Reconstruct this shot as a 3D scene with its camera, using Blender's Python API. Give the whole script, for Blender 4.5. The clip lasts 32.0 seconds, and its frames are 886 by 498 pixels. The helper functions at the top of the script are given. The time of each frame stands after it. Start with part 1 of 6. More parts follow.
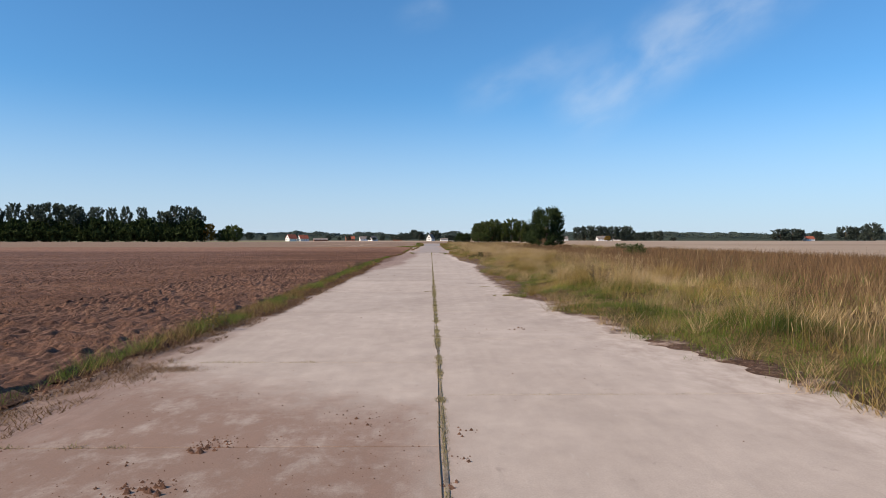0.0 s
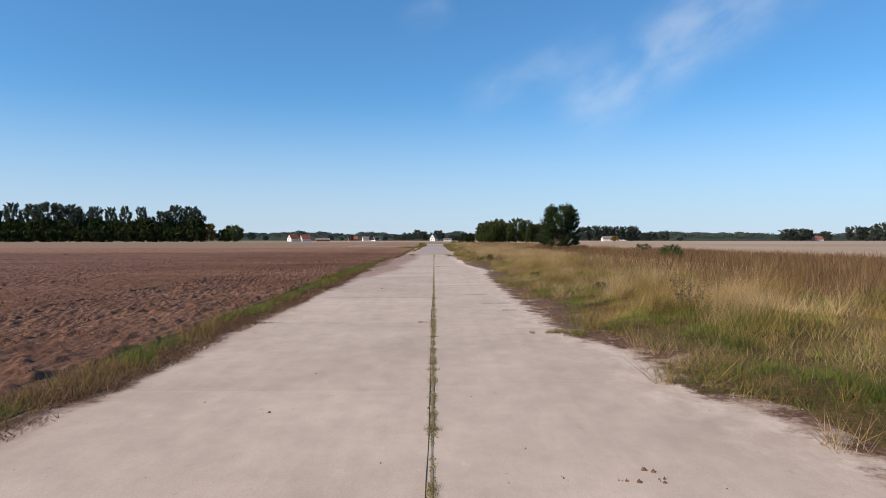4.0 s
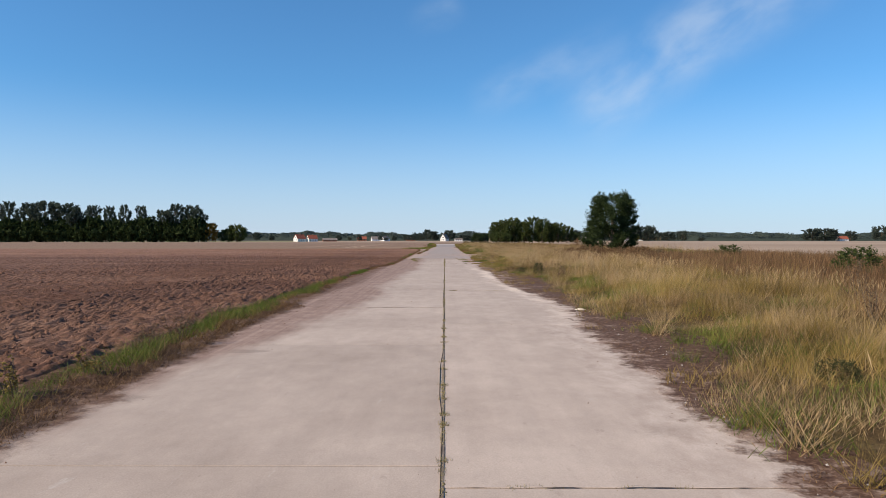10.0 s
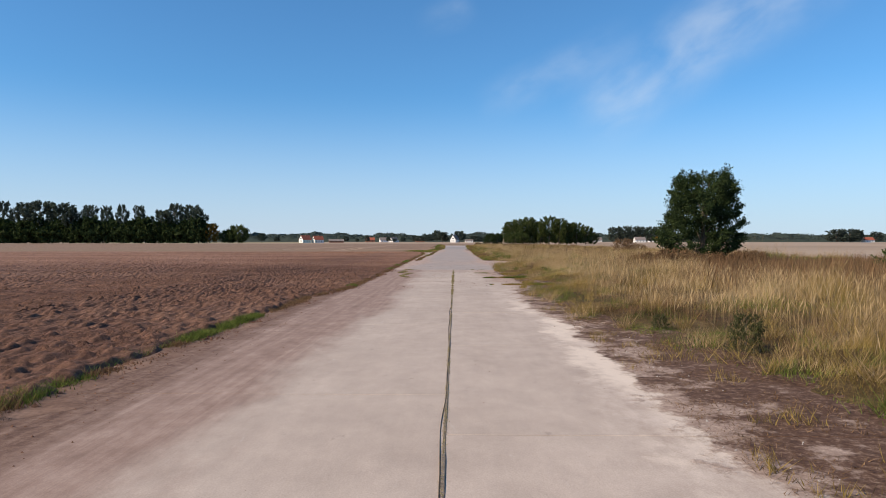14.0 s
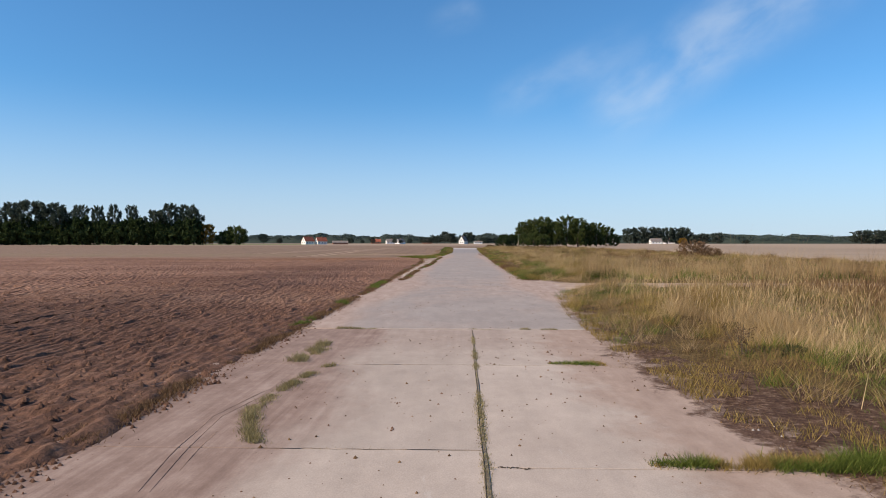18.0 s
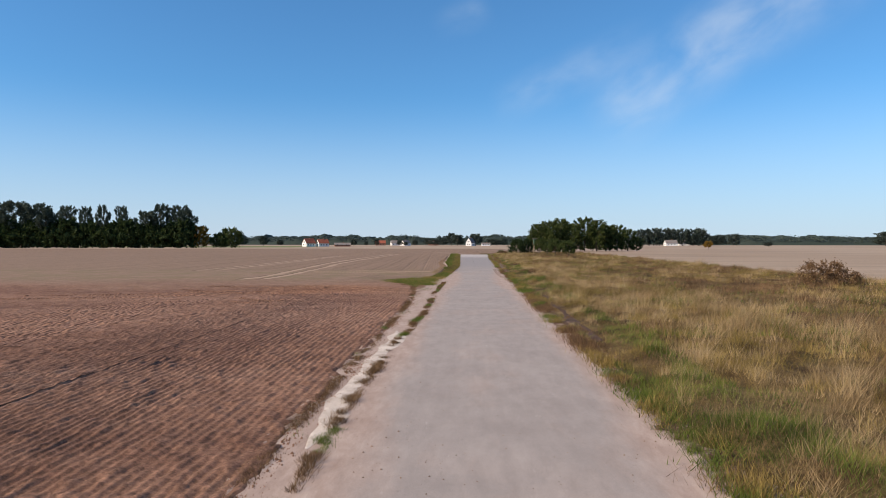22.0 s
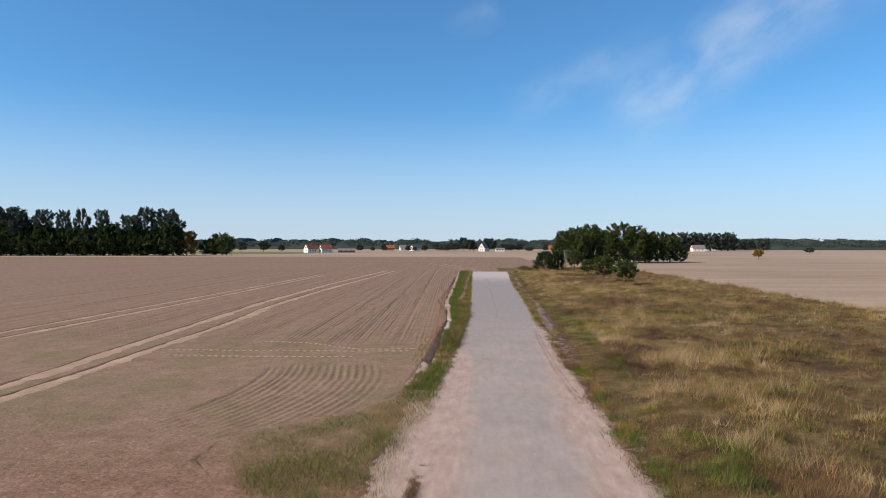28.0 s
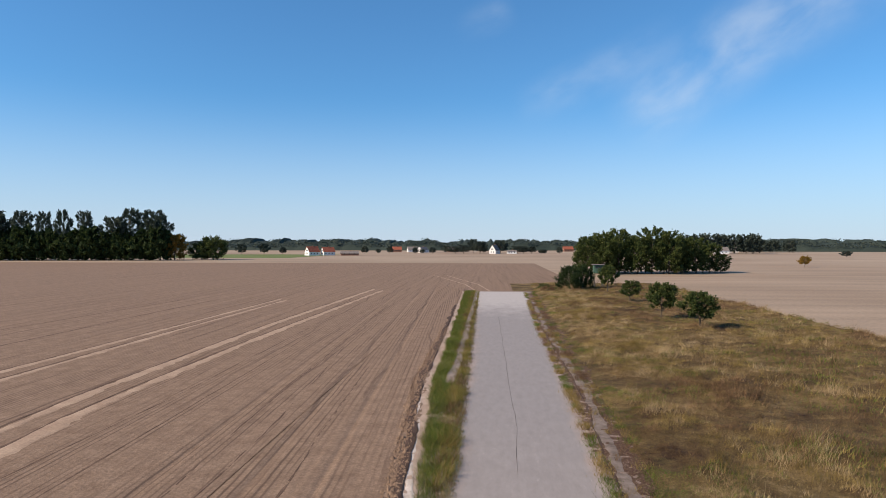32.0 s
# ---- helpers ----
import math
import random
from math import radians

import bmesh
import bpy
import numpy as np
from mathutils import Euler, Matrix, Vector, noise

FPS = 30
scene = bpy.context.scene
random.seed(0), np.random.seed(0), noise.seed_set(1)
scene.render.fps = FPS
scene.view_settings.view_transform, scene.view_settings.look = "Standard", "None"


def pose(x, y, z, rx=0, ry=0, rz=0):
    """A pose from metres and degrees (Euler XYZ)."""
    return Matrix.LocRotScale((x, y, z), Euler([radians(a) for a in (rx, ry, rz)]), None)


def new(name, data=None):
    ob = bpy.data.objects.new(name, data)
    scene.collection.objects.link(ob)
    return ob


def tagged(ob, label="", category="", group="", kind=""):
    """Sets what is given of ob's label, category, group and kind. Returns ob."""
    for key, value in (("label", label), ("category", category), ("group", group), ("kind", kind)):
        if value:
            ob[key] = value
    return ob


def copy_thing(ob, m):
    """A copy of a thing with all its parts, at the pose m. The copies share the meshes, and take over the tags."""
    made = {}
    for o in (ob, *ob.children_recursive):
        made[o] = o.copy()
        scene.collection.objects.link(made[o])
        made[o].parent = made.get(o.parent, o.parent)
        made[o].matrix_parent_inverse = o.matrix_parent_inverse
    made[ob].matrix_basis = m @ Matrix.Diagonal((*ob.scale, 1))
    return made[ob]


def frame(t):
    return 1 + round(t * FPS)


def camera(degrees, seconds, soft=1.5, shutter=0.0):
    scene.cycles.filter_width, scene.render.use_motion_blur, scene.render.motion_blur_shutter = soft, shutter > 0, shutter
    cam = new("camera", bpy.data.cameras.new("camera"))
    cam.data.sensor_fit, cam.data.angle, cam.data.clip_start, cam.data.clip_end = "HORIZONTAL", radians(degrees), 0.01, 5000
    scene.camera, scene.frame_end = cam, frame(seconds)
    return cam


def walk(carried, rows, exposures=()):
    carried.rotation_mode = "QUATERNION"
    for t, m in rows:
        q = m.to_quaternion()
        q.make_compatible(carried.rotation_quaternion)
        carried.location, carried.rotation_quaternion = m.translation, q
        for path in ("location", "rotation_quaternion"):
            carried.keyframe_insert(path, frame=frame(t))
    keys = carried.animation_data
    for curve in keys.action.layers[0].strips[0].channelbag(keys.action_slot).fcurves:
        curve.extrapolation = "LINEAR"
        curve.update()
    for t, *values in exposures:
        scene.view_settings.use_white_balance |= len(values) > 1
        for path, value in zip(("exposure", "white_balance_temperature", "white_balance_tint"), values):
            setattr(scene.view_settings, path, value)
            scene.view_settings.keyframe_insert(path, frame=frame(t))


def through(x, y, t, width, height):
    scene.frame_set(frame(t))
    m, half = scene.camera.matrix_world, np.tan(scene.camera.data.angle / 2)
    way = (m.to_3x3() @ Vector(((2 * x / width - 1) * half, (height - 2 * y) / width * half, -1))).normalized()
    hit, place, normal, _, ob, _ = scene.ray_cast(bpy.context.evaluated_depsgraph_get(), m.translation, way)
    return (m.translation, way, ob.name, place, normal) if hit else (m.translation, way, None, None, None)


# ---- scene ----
# ---- camera and its flight along the old runway ----
cam = camera(70.0, 32.0, soft=0.5)
ROWS = [
    (0, pose(-0.138, 0.000, 2.100, 89.135, 0, -1.116)),
    (1, pose(-0.124, 1.837, 2.109, 89.137, 0, -1.051)),
    (2, pose(-0.095, 4.006, 2.119, 89.145, 0, -0.973)),
    (3, pose(-0.043, 6.449, 2.124, 89.149, 0, -0.887)),
    (4, pose(0.021, 9.180, 2.115, 89.145, 0, -0.795)),
    (5, pose(0.074, 12.269, 2.085, 89.128, 0, -0.691)),
    (6, pose(0.114, 15.644, 2.052, 89.108, 0, -0.562)),
    (7, pose(0.135, 19.363, 2.040, 89.090, 0, -0.407)),
    (8, pose(0.128, 23.540, 2.033, 89.086, 0, -0.241)),
    (9, pose(0.072, 28.158, 2.022, 89.115, 0, -0.060)),
    (10, pose(0.020, 33.160, 2.030, 89.155, 0, 0.162)),
    (11, pose(0.019, 38.577, 2.050, 89.168, 0, 0.411)),
    (12, pose(0.057, 44.479, 2.052, 89.174, 0, 0.648)),
    (13, pose(0.096, 50.756, 2.037, 89.209, 0, 0.866)),
    (14, pose(0.107, 57.255, 2.016, 89.255, 0, 1.082)),
    (15, pose(0.084, 64.024, 1.957, 89.273, 0, 1.300)),
    (16, pose(0.025, 71.033, 1.907, 89.261, 0, 1.506)),
    (17, pose(-0.085, 78.180, 1.971, 89.289, 0, 1.691)),
    (18, pose(-0.221, 85.205, 2.177, 89.385, 0, 1.835)),
    (19, pose(-0.356, 91.937, 2.482, 89.493, 0, 1.972)),
    (20, pose(-0.491, 98.768, 2.906, 89.546, 0, 2.138)),
    (21, pose(-0.638, 105.780, 3.428, 89.493, 0, 2.306)),
    (22, pose(-0.789, 112.609, 3.939, 89.415, 0, 2.445)),
    (23, pose(-0.946, 119.367, 4.411, 89.443, 0, 2.591)),
    (24, pose(-1.116, 126.442, 4.855, 89.583, 0, 2.772)),
    (25, pose(-1.274, 134.025, 5.328, 89.687, 0, 2.971)),
    (26, pose(-1.384, 141.615, 5.809, 89.708, 0, 3.181)),
    (27, pose(-1.419, 148.965, 6.272, 89.687, 0, 3.388)),
    (28, pose(-1.385, 156.454, 6.846, 89.654, 0, 3.576)),
    (29, pose(-1.321, 164.307, 7.551, 89.625, 0, 3.784)),
    (30, pose(-1.255, 172.423, 8.288, 89.603, 0, 4.031)),
    (31, pose(-1.170, 180.729, 9.029, 89.592, 0, 4.297)),
    (32, pose(-1.064, 189.183, 9.756, 89.589, 0, 4.581)),
]
walk(cam, ROWS)

# ---- world, sun, exposure ----
SUN_DIR = Vector((-0.74, -0.36, 0.56)).normalized()
scene.view_settings.exposure = 0.35


def make_world():
    w = bpy.data.worlds.new("sky")
    scene.world = w
    w.use_nodes = True
    nt = w.node_tree
    nt.nodes.clear()
    out = nt.nodes.new("ShaderNodeOutputWorld")
    bg = nt.nodes.new("ShaderNodeBackground")
    bg.inputs["Strength"].default_value = 0.115
    sky = nt.nodes.new("ShaderNodeTexSky")
    sky.sky_type = "NISHITA"
    sky.sun_disc = False
    sky.sun_elevation = math.asin(SUN_DIR.z)
    sky.sun_rotation = math.atan2(SUN_DIR.x, SUN_DIR.y)
    sky.air_density, sky.dust_density, sky.ozone_density = 1.0, 0.0, 3.0
    gain = nt.nodes.new("ShaderNodeMix")
    gain.data_type, gain.blend_type = "RGBA", "MULTIPLY"
    gain.inputs[0].default_value = 1.0
    gain.inputs[7].default_value = (0.45, 0.925, 1.31, 1)
    nt.links.new(sky.outputs[0], gain.inputs[6])
    sat = nt.nodes.new("ShaderNodeGamma")
    sat.inputs["Gamma"].default_value = 0.86
    nt.links.new(gain.outputs[2], sat.inputs["Color"])

    # thin cirrus, drawn in slopes (sideways, upward) from the runway's direction
    def calc(op, p, q=0.0, r=0.0):
        n = nt.nodes.new("ShaderNodeMath")
        n.operation = op
        for sock, val in zip(n.inputs, (p, q, r)):
            if isinstance(val, (int, float)):
                sock.default_value = val
            else:
                nt.links.new(val, sock)
        return n.outputs[0]

    def ease(v, lo, hi):
        n = nt.nodes.new("ShaderNodeMapRange")
        n.interpolation_type = "SMOOTHSTEP"
        n.inputs["From Min"].default_value, n.inputs["From Max"].default_value = lo, hi
        nt.links.new(v, n.inputs[0])
        return n.outputs[0]

    tc = nt.nodes.new("ShaderNodeTexCoord")
    sep = nt.nodes.new("ShaderNodeSeparateXYZ")
    nt.links.new(tc.outputs["Generated"], sep.inputs[0])
    fwd = calc("MAXIMUM", sep.outputs[1], 0.05)
    u, v = calc("DIVIDE", sep.outputs[0], fwd), calc("DIVIDE", sep.outputs[2], fwd)

    def wisp(u0, v0, ang, length, w0, w1, amount, seed):
        c, s = math.cos(radians(ang)), math.sin(radians(ang))
        du, dv = calc("SUBTRACT", u, u0), calc("SUBTRACT", v, v0)
        along = calc("ADD", calc("MULTIPLY", du, c), calc("MULTIPLY", dv, s))
        across = calc("SUBTRACT", calc("MULTIPLY", dv, c), calc("MULTIPLY", du, s))
        com = nt.nodes.new("ShaderNodeCombineXYZ")
        nt.links.new(calc("MULTIPLY", along, 9.0), com.inputs[0])
        nt.links.new(calc("MULTIPLY", across, 16.0), com.inputs[1])
        com.inputs[2].default_value = seed
        n = nt.nodes.new("ShaderNodeTexNoise")
        n.inputs["Scale"].default_value, n.inputs["Detail"].default_value, n.inputs["Distortion"].default_value = 1.0, 5.0, 0.2
        nt.links.new(com.outputs[0], n.inputs["Vector"])
        width = calc("MULTIPLY_ADD", calc("DIVIDE", along, length), w1 - w0, w0)
        side = calc("SUBTRACT", 1.0, ease(calc("DIVIDE", calc("ABSOLUTE", across), calc("MAXIMUM", width, 0.004)), 0.1, 1.0))
        ends = calc("MULTIPLY", ease(along, -0.03, 0.06), calc("SUBTRACT", 1.0, ease(along, length * 0.75, length * 1.4)))
        return calc("MULTIPLY", calc("MULTIPLY", side, ends), calc("MULTIPLY", ease(n.outputs[0], 0.2, 0.8), amount))

    cover = calc("ADD", wisp(0.205, 0.19, 34, 0.40, 0.075, 0.10, 0.46, 1.0), wisp(0.05, 0.215, 24, 0.2, 0.045, 0.05, 0.26, 4.0))
    cover = calc("ADD", cover, wisp(-0.04, 0.345, 20, 0.06, 0.035, 0.04, 0.22, 7.0))
    cover = calc("MULTIPLY", cover, ease(sep.outputs[1], 0.1, 0.3))
    mx = nt.nodes.new("ShaderNodeMix")
    mx.data_type = "RGBA"
    haze = nt.nodes.new("ShaderNodeMix")
    haze.data_type = "RGBA"
    nt.links.new(calc("MULTIPLY", calc("SUBTRACT", 1.0, ease(sep.outputs[2], -0.04, 0.235)), 0.85), haze.inputs[0])
    nt.links.new(sat.outputs[0], haze.inputs[6])
    haze.inputs[7].default_value = (3.95, 4.45, 5.5, 1)
    nt.links.new(calc("MINIMUM", cover, 0.6), mx.inputs[0])
    nt.links.new(haze.outputs[2], mx.inputs[6])
    mx.inputs[7].default_value = (4.6, 5.2, 6.0, 1)
    nt.links.new(mx.outputs[2], bg.inputs["Color"])
    nt.links.new(bg.outputs[0], out.inputs["Surface"])
    return nt, sky, bg


WORLD, SKY, BACKGROUND = make_world()
sun = bpy.data.lights.new("sun", "SUN")
sun.energy, sun.angle, sun.color = 5.0, radians(0.53), (1.0, 0.825, 0.64)
sun_ob = new("sun", sun)
sun_ob.rotation_euler = SUN_DIR.to_track_quat("Z", "Y").to_euler()

# ---- small numeric helpers ----
def vnoise(x, y, scale, seed):
    """Smooth value noise in 0..1 over the plane."""
    table = np.random.default_rng(seed).random((64, 64))
    u, v = np.asarray(x, float) / scale, np.asarray(y, float) / scale
    i, j = np.floor(u).astype(int), np.floor(v).astype(int)
    fu, fv = u - i, v - j
    fu, fv = fu * fu * (3 - 2 * fu), fv * fv * (3 - 2 * fv)
    a, b = table[i % 64, j % 64], table[(i + 1) % 64, j % 64]
    c, d = table[i % 64, (j + 1) % 64], table[(i + 1) % 64, (j + 1) % 64]
    return (a * (1 - fu) + b * fu) * (1 - fv) + (c * (1 - fu) + d * fu) * fv


def smooth(a, b, x):
    t = np.clip((np.asarray(x, float) - a) / (b - a), 0, 1)
    return t * t * (3 - 2 * t)


def mesh_from(name, verts, faces, material=None, tint=None, shade=False):
    """A mesh from numpy arrays; faces is a list of (n, k) index arrays."""
    me = bpy.data.meshes.new(name)
    verts = np.asarray(verts, np.float32)
    me.vertices.add(len(verts))
    me.vertices.foreach_set("co", verts.ravel())
    faces = [np.asarray(f, np.int32) for f in faces if len(f)]
    loops = np.concatenate([f.ravel() for f in faces])
    sizes = np.concatenate([np.full(len(f), f.shape[1], np.int32) for f in faces])
    starts = np.concatenate([[0], np.cumsum(sizes)[:-1]]).astype(np.int32)
    me.loops.add(len(loops))
    me.loops.foreach_set("vertex_index", loops)
    me.polygons.add(len(sizes))
    me.polygons.foreach_set("loop_start", starts)
    if tint is not None:
        at = me.attributes.new("tint", "FLOAT", "POINT")
        at.data.foreach_set("value", np.asarray(tint, np.float32))
    me.update(calc_edges=True)
    if shade:
        me.polygons.foreach_set("use_smooth", np.ones(len(sizes), bool))
    if material:
        me.materials.append(material)
    return me


def grid(name, xs, ys, height, material, shade=True):
    xs, ys = np.asarray(xs, float), np.asarray(ys, float)
    gx, gy = np.meshgrid(xs, ys)
    z = height(gx, gy)
    verts = np.stack([gx.ravel(), gy.ravel(), np.broadcast_to(z, gx.shape).ravel()], 1)
    n, m = len(xs), len(ys)
    a = (np.arange(m - 1)[:, None] * n + np.arange(n - 1)[None]).ravel()
    return mesh_from(name, verts, [np.stack([a, a + 1, a + n + 1, a + n], 1)], material, shade=shade)


def part(name, bm, material, parent=None, label="", smooth_faces=False):
    """Links a bmesh as one mesh object under a thing or a part."""
    me = bpy.data.meshes.new(name)
    bm.to_mesh(me)
    bm.free()
    if smooth_faces:
        me.polygons.foreach_set("use_smooth", np.ones(len(me.polygons), bool))
    me.materials.append(material)
    ob = new(name, me)
    ob.parent = parent
    if label:
        tagged(ob, label)
    return ob


def child(name, me, parent, m=None, label=""):
    ob = new(name, me)
    ob.parent = parent
    if m is not None:
        ob.matrix_basis = m
    if label:
        tagged(ob, label)
    return ob


def thing(name, x, y, z, label, category, group="", rz=0.0, kind=""):
    e = new(name)
    e.matrix_basis = pose(x, y, z, 0, 0, rz)
    return tagged(e, label, category, group, kind)


def box(bm, x0, x1, y0, y1, z0, z1, bevel=0.0):
    r = bmesh.ops.create_cube(bm, size=1.0)
    for v in r["verts"]:
        v.co = Vector((x0 + (v.co.x + 0.5) * (x1 - x0), y0 + (v.co.y + 0.5) * (y1 - y0), z0 + (v.co.z + 0.5) * (z1 - z0)))
    if bevel:
        es = list({e for v in r["verts"] for e in v.link_edges})
        bmesh.ops.bevel(bm, geom=es, offset=bevel, segments=1, affect="EDGES")
    return bm


def bar(bm, a, b, w):
    """A square post from a to b."""
    a, b = Vector(a), Vector(b)
    d = b - a
    r = bmesh.ops.create_cube(bm, size=1.0)
    m = Matrix.Translation((a + b) / 2) @ d.to_track_quat("Z", "Y").to_matrix().to_4x4() @ Matrix.Diagonal((w, w, d.length, 1))
    bmesh.ops.transform(bm, matrix=m, verts=r["verts"])
    return bm


# ---- lines along the runway: (y, x) ----
RIGHT_EDGE = [(-30, 5.2), (8, 4.8), (11.8, 3.9), (14, 3.9), (15.6, 4.3), (17, 4.0), (18, 3.4), (21, 3.9), (23, 2.9), (38, 2.9), (47.6, 3.1), (50, 3.4), (51.5, 3.75), (53, 3.62), (55, 3.45), (57.5, 3.3), (62.4, 2.6),
              (73, 2.8), (76, 2.4), (83, 2.45), (86.6, 3.2), (91, 3.0), (97, 2.6), (104, 2.7), (111, 3.4), (114, 5.0), (119, 4.6), (124, 3.1), (190, 3.1), (230, 3.4), (263, 3.65), (322, 5.2)]
HUMUS = [(-30, 0), (12, 0), (17, 9), (44, 9), (53, 8), (59, 9), (80, 9), (86, 6), (92, 5.2), (104, 4.2), (112, 0), (330, 0)]
ROT = [(-30, 0.0), (14, 0.02), (18, 0.05), (46, 0.06), (56, 0.09), (60, 0.04), (64, -0.04), (76, -0.04), (84, 0.0), (91.6, -0.03), (92.4, 0.12), (95.6, 0.12), (96.6, 0.02), (101, 0.04), (112, 0.0), (122, 0.02), (132, 0.06), (170, 0.06), (190, 0.0), (330, 0.0)]
LITTER_EDGE = [(-30, 5.1), (7, 5.1), (12, 5.05), (15, 4.9), (18.3, 4.3), (22, 4.5), (26, 4.6), (29.5, 4.3), (36, 4.4), (39.4, 4.15), (44.7, 4.4), (50, 4.5), (52.2, 4.2), (54.6, 4.8), (57, 4.6), (64, 4.9),
               (70, 5.3), (330, 5.4)]


# ---- materials ----
class Nodes:
    """Short hand for building a node material."""

    def __init__(self, name, rough=0.9):
        self.m = bpy.data.materials.new(name)
        self.m.use_nodes = True
        self.nt = self.m.node_tree
        self.b = self.nt.nodes["Principled BSDF"]
        self.b.inputs["Roughness"].default_value = rough
        self.b.inputs["Specular IOR Level"].default_value = 0.2
        self.co = self.nt.nodes.new("ShaderNodeTexCoord").outputs["Object"]

    def link(self, a, b):
        self.nt.links.new(a, b)

    def noise(self, scale, detail=4.0, rough=0.55, stretch=(1, 1, 1), shift=(0, 0, 0), distort=0.0):
        mp = self.nt.nodes.new("ShaderNodeMapping")
        mp.inputs["Scale"].default_value = stretch
        mp.inputs["Location"].default_value = shift
        self.link(self.co, mp.inputs["Vector"])
        n = self.nt.nodes.new("ShaderNodeTexNoise")
        n.inputs["Scale"].default_value = scale
        n.inputs["Detail"].default_value = detail
        n.inputs["Roughness"].default_value = rough
        n.inputs["Distortion"].default_value = distort
        self.link(mp.outputs[0], n.inputs["Vector"])
        return n.outputs["Fac"]

    def ramp(self, fac, *stops):
        r = self.nt.nodes.new("ShaderNodeValToRGB")
        el = r.color_ramp.elements
        while len(el) < len(stops):
            el.new(0.5)
        for e, (p, c) in zip(el, stops):
            e.position = p
            e.color = (*c, 1) if not isinstance(c, (int, float)) else (c, c, c, 1)
        self.link(fac, r.inputs["Fac"])
        return r.outputs["Color"]

    def mix(self, fac, a, b, kind="MIX"):
        n = self.nt.nodes.new("ShaderNodeMix")
        n.data_type, n.blend_type = "RGBA", kind
        for sock, val in ((n.inputs[0], fac), (n.inputs[6], a), (n.inputs[7], b)):
            if isinstance(val, (int, float)):
                sock.default_value = val
            elif isinstance(val, tuple):
                sock.default_value = (*val, 1)
            else:
                self.link(val, sock)
        return n.outputs[2]

    def math(self, op, a, b=0.0, c=0.0):
        n = self.nt.nodes.new("ShaderNodeMath")
        n.operation = op
        for sock, val in zip(n.inputs, (a, b, c)):
            if isinstance(val, (int, float)):
                sock.default_value = val
            else:
                self.link(val, sock)
        return n.outputs[0]

    def step(self, x, lo, hi):
        n = self.nt.nodes.new("ShaderNodeMapRange")
        n.interpolation_type = "SMOOTHSTEP"
        n.inputs["From Min"].default_value, n.inputs["From Max"].default_value = lo, hi
        if isinstance(x, (int, float)):
            n.inputs[0].default_value = x
        else:
            self.link(x, n.inputs[0])
        return n.outputs[0]

    def xyz(self):
        n = self.nt.nodes.new("ShaderNodeSeparateXYZ")
        self.link(self.co, n.inputs[0])
        return n.outputs

    def along(self, y, table):
        """A line of (y, x) as a value that follows y."""
        r = self.nt.nodes.new("ShaderNodeValToRGB")
        el = r.color_ramp.elements
        while len(el) < len(table):
            el.new(0.5)
        for e, (p, v) in zip(el, table):
            e.position = (p + 30) / 360
            e.color = (v / 10, v / 10, v / 10, 1)
        self.link(self.math("DIVIDE", self.math("ADD", y, 30.0), 360.0), r.inputs["Fac"])
        return self.math("MULTIPLY", r.outputs["Color"], 10.0)

    def margin(self, x, y):
        """Bare dirt turning to dark humus away from the slabs."""
        off = self.math("SUBTRACT", x, self.along(y, RIGHT_EDGE))
        dark = self.math("ADD", self.noise(1.3, 8, 0.75), self.math("ADD", self.along(y, ROT), self.math("MULTIPLY", self.math("MINIMUM", self.math("MAXIMUM", off, -0.2), 1.6), 0.1)))
        speck = self.noise(9.0, 6, 0.8)
        dirt = self.ramp(speck, (0.32, (0.19, 0.132, 0.098)), (0.5, (0.29, 0.21, 0.162)), (0.66, (0.44, 0.345, 0.275)))
        rot = self.ramp(speck, (0.36, (0.04, 0.021, 0.013)), (0.52, (0.1, 0.054, 0.032)), (0.66, (0.24, 0.165, 0.115)))
        return self.mix(self.step(self.math("ADD", dark, self.math("MULTIPLY", self.math("SUBTRACT", speck, 0.5), 0.25)), 0.5, 0.59), dirt, rot)

    def random(self):
        return self.nt.nodes.new("ShaderNodeObjectInfo").outputs["Random"]

    def attr(self, name):
        n = self.nt.nodes.new("ShaderNodeAttribute")
        n.attribute_name = name
        return n.outputs["Fac"]

    def bump(self, height, strength=0.5, distance=0.02):
        n = self.nt.nodes.new("ShaderNodeBump")
        n.inputs["Strength"].default_value, n.inputs["Distance"].default_value = strength, distance
        self.link(height, n.inputs["Height"])
        self.link(n.outputs[0], self.b.inputs["Normal"])

    def done(self, colour):
        if isinstance(colour, tuple):
            self.b.inputs["Base Color"].default_value = (*colour, 1)
        else:
            self.link(colour, self.b.inputs["Base Color"])
        return self.m


def simple(name, c1, c2, scale=3.0, rough=0.85, fine=30.0, bump=0.3, dist=0.01):
    n = Nodes(name, rough)
    col = n.ramp(n.noise(scale), (0.3, c1), (0.7, c2))
    fn = n.noise(fine, 3)
    col = n.mix(0.35, col, n.ramp(fn, (0.3, 0.25), (0.7, 0.75)), "OVERLAY")
    n.bump(fn, bump, dist)
    return n.done(col)


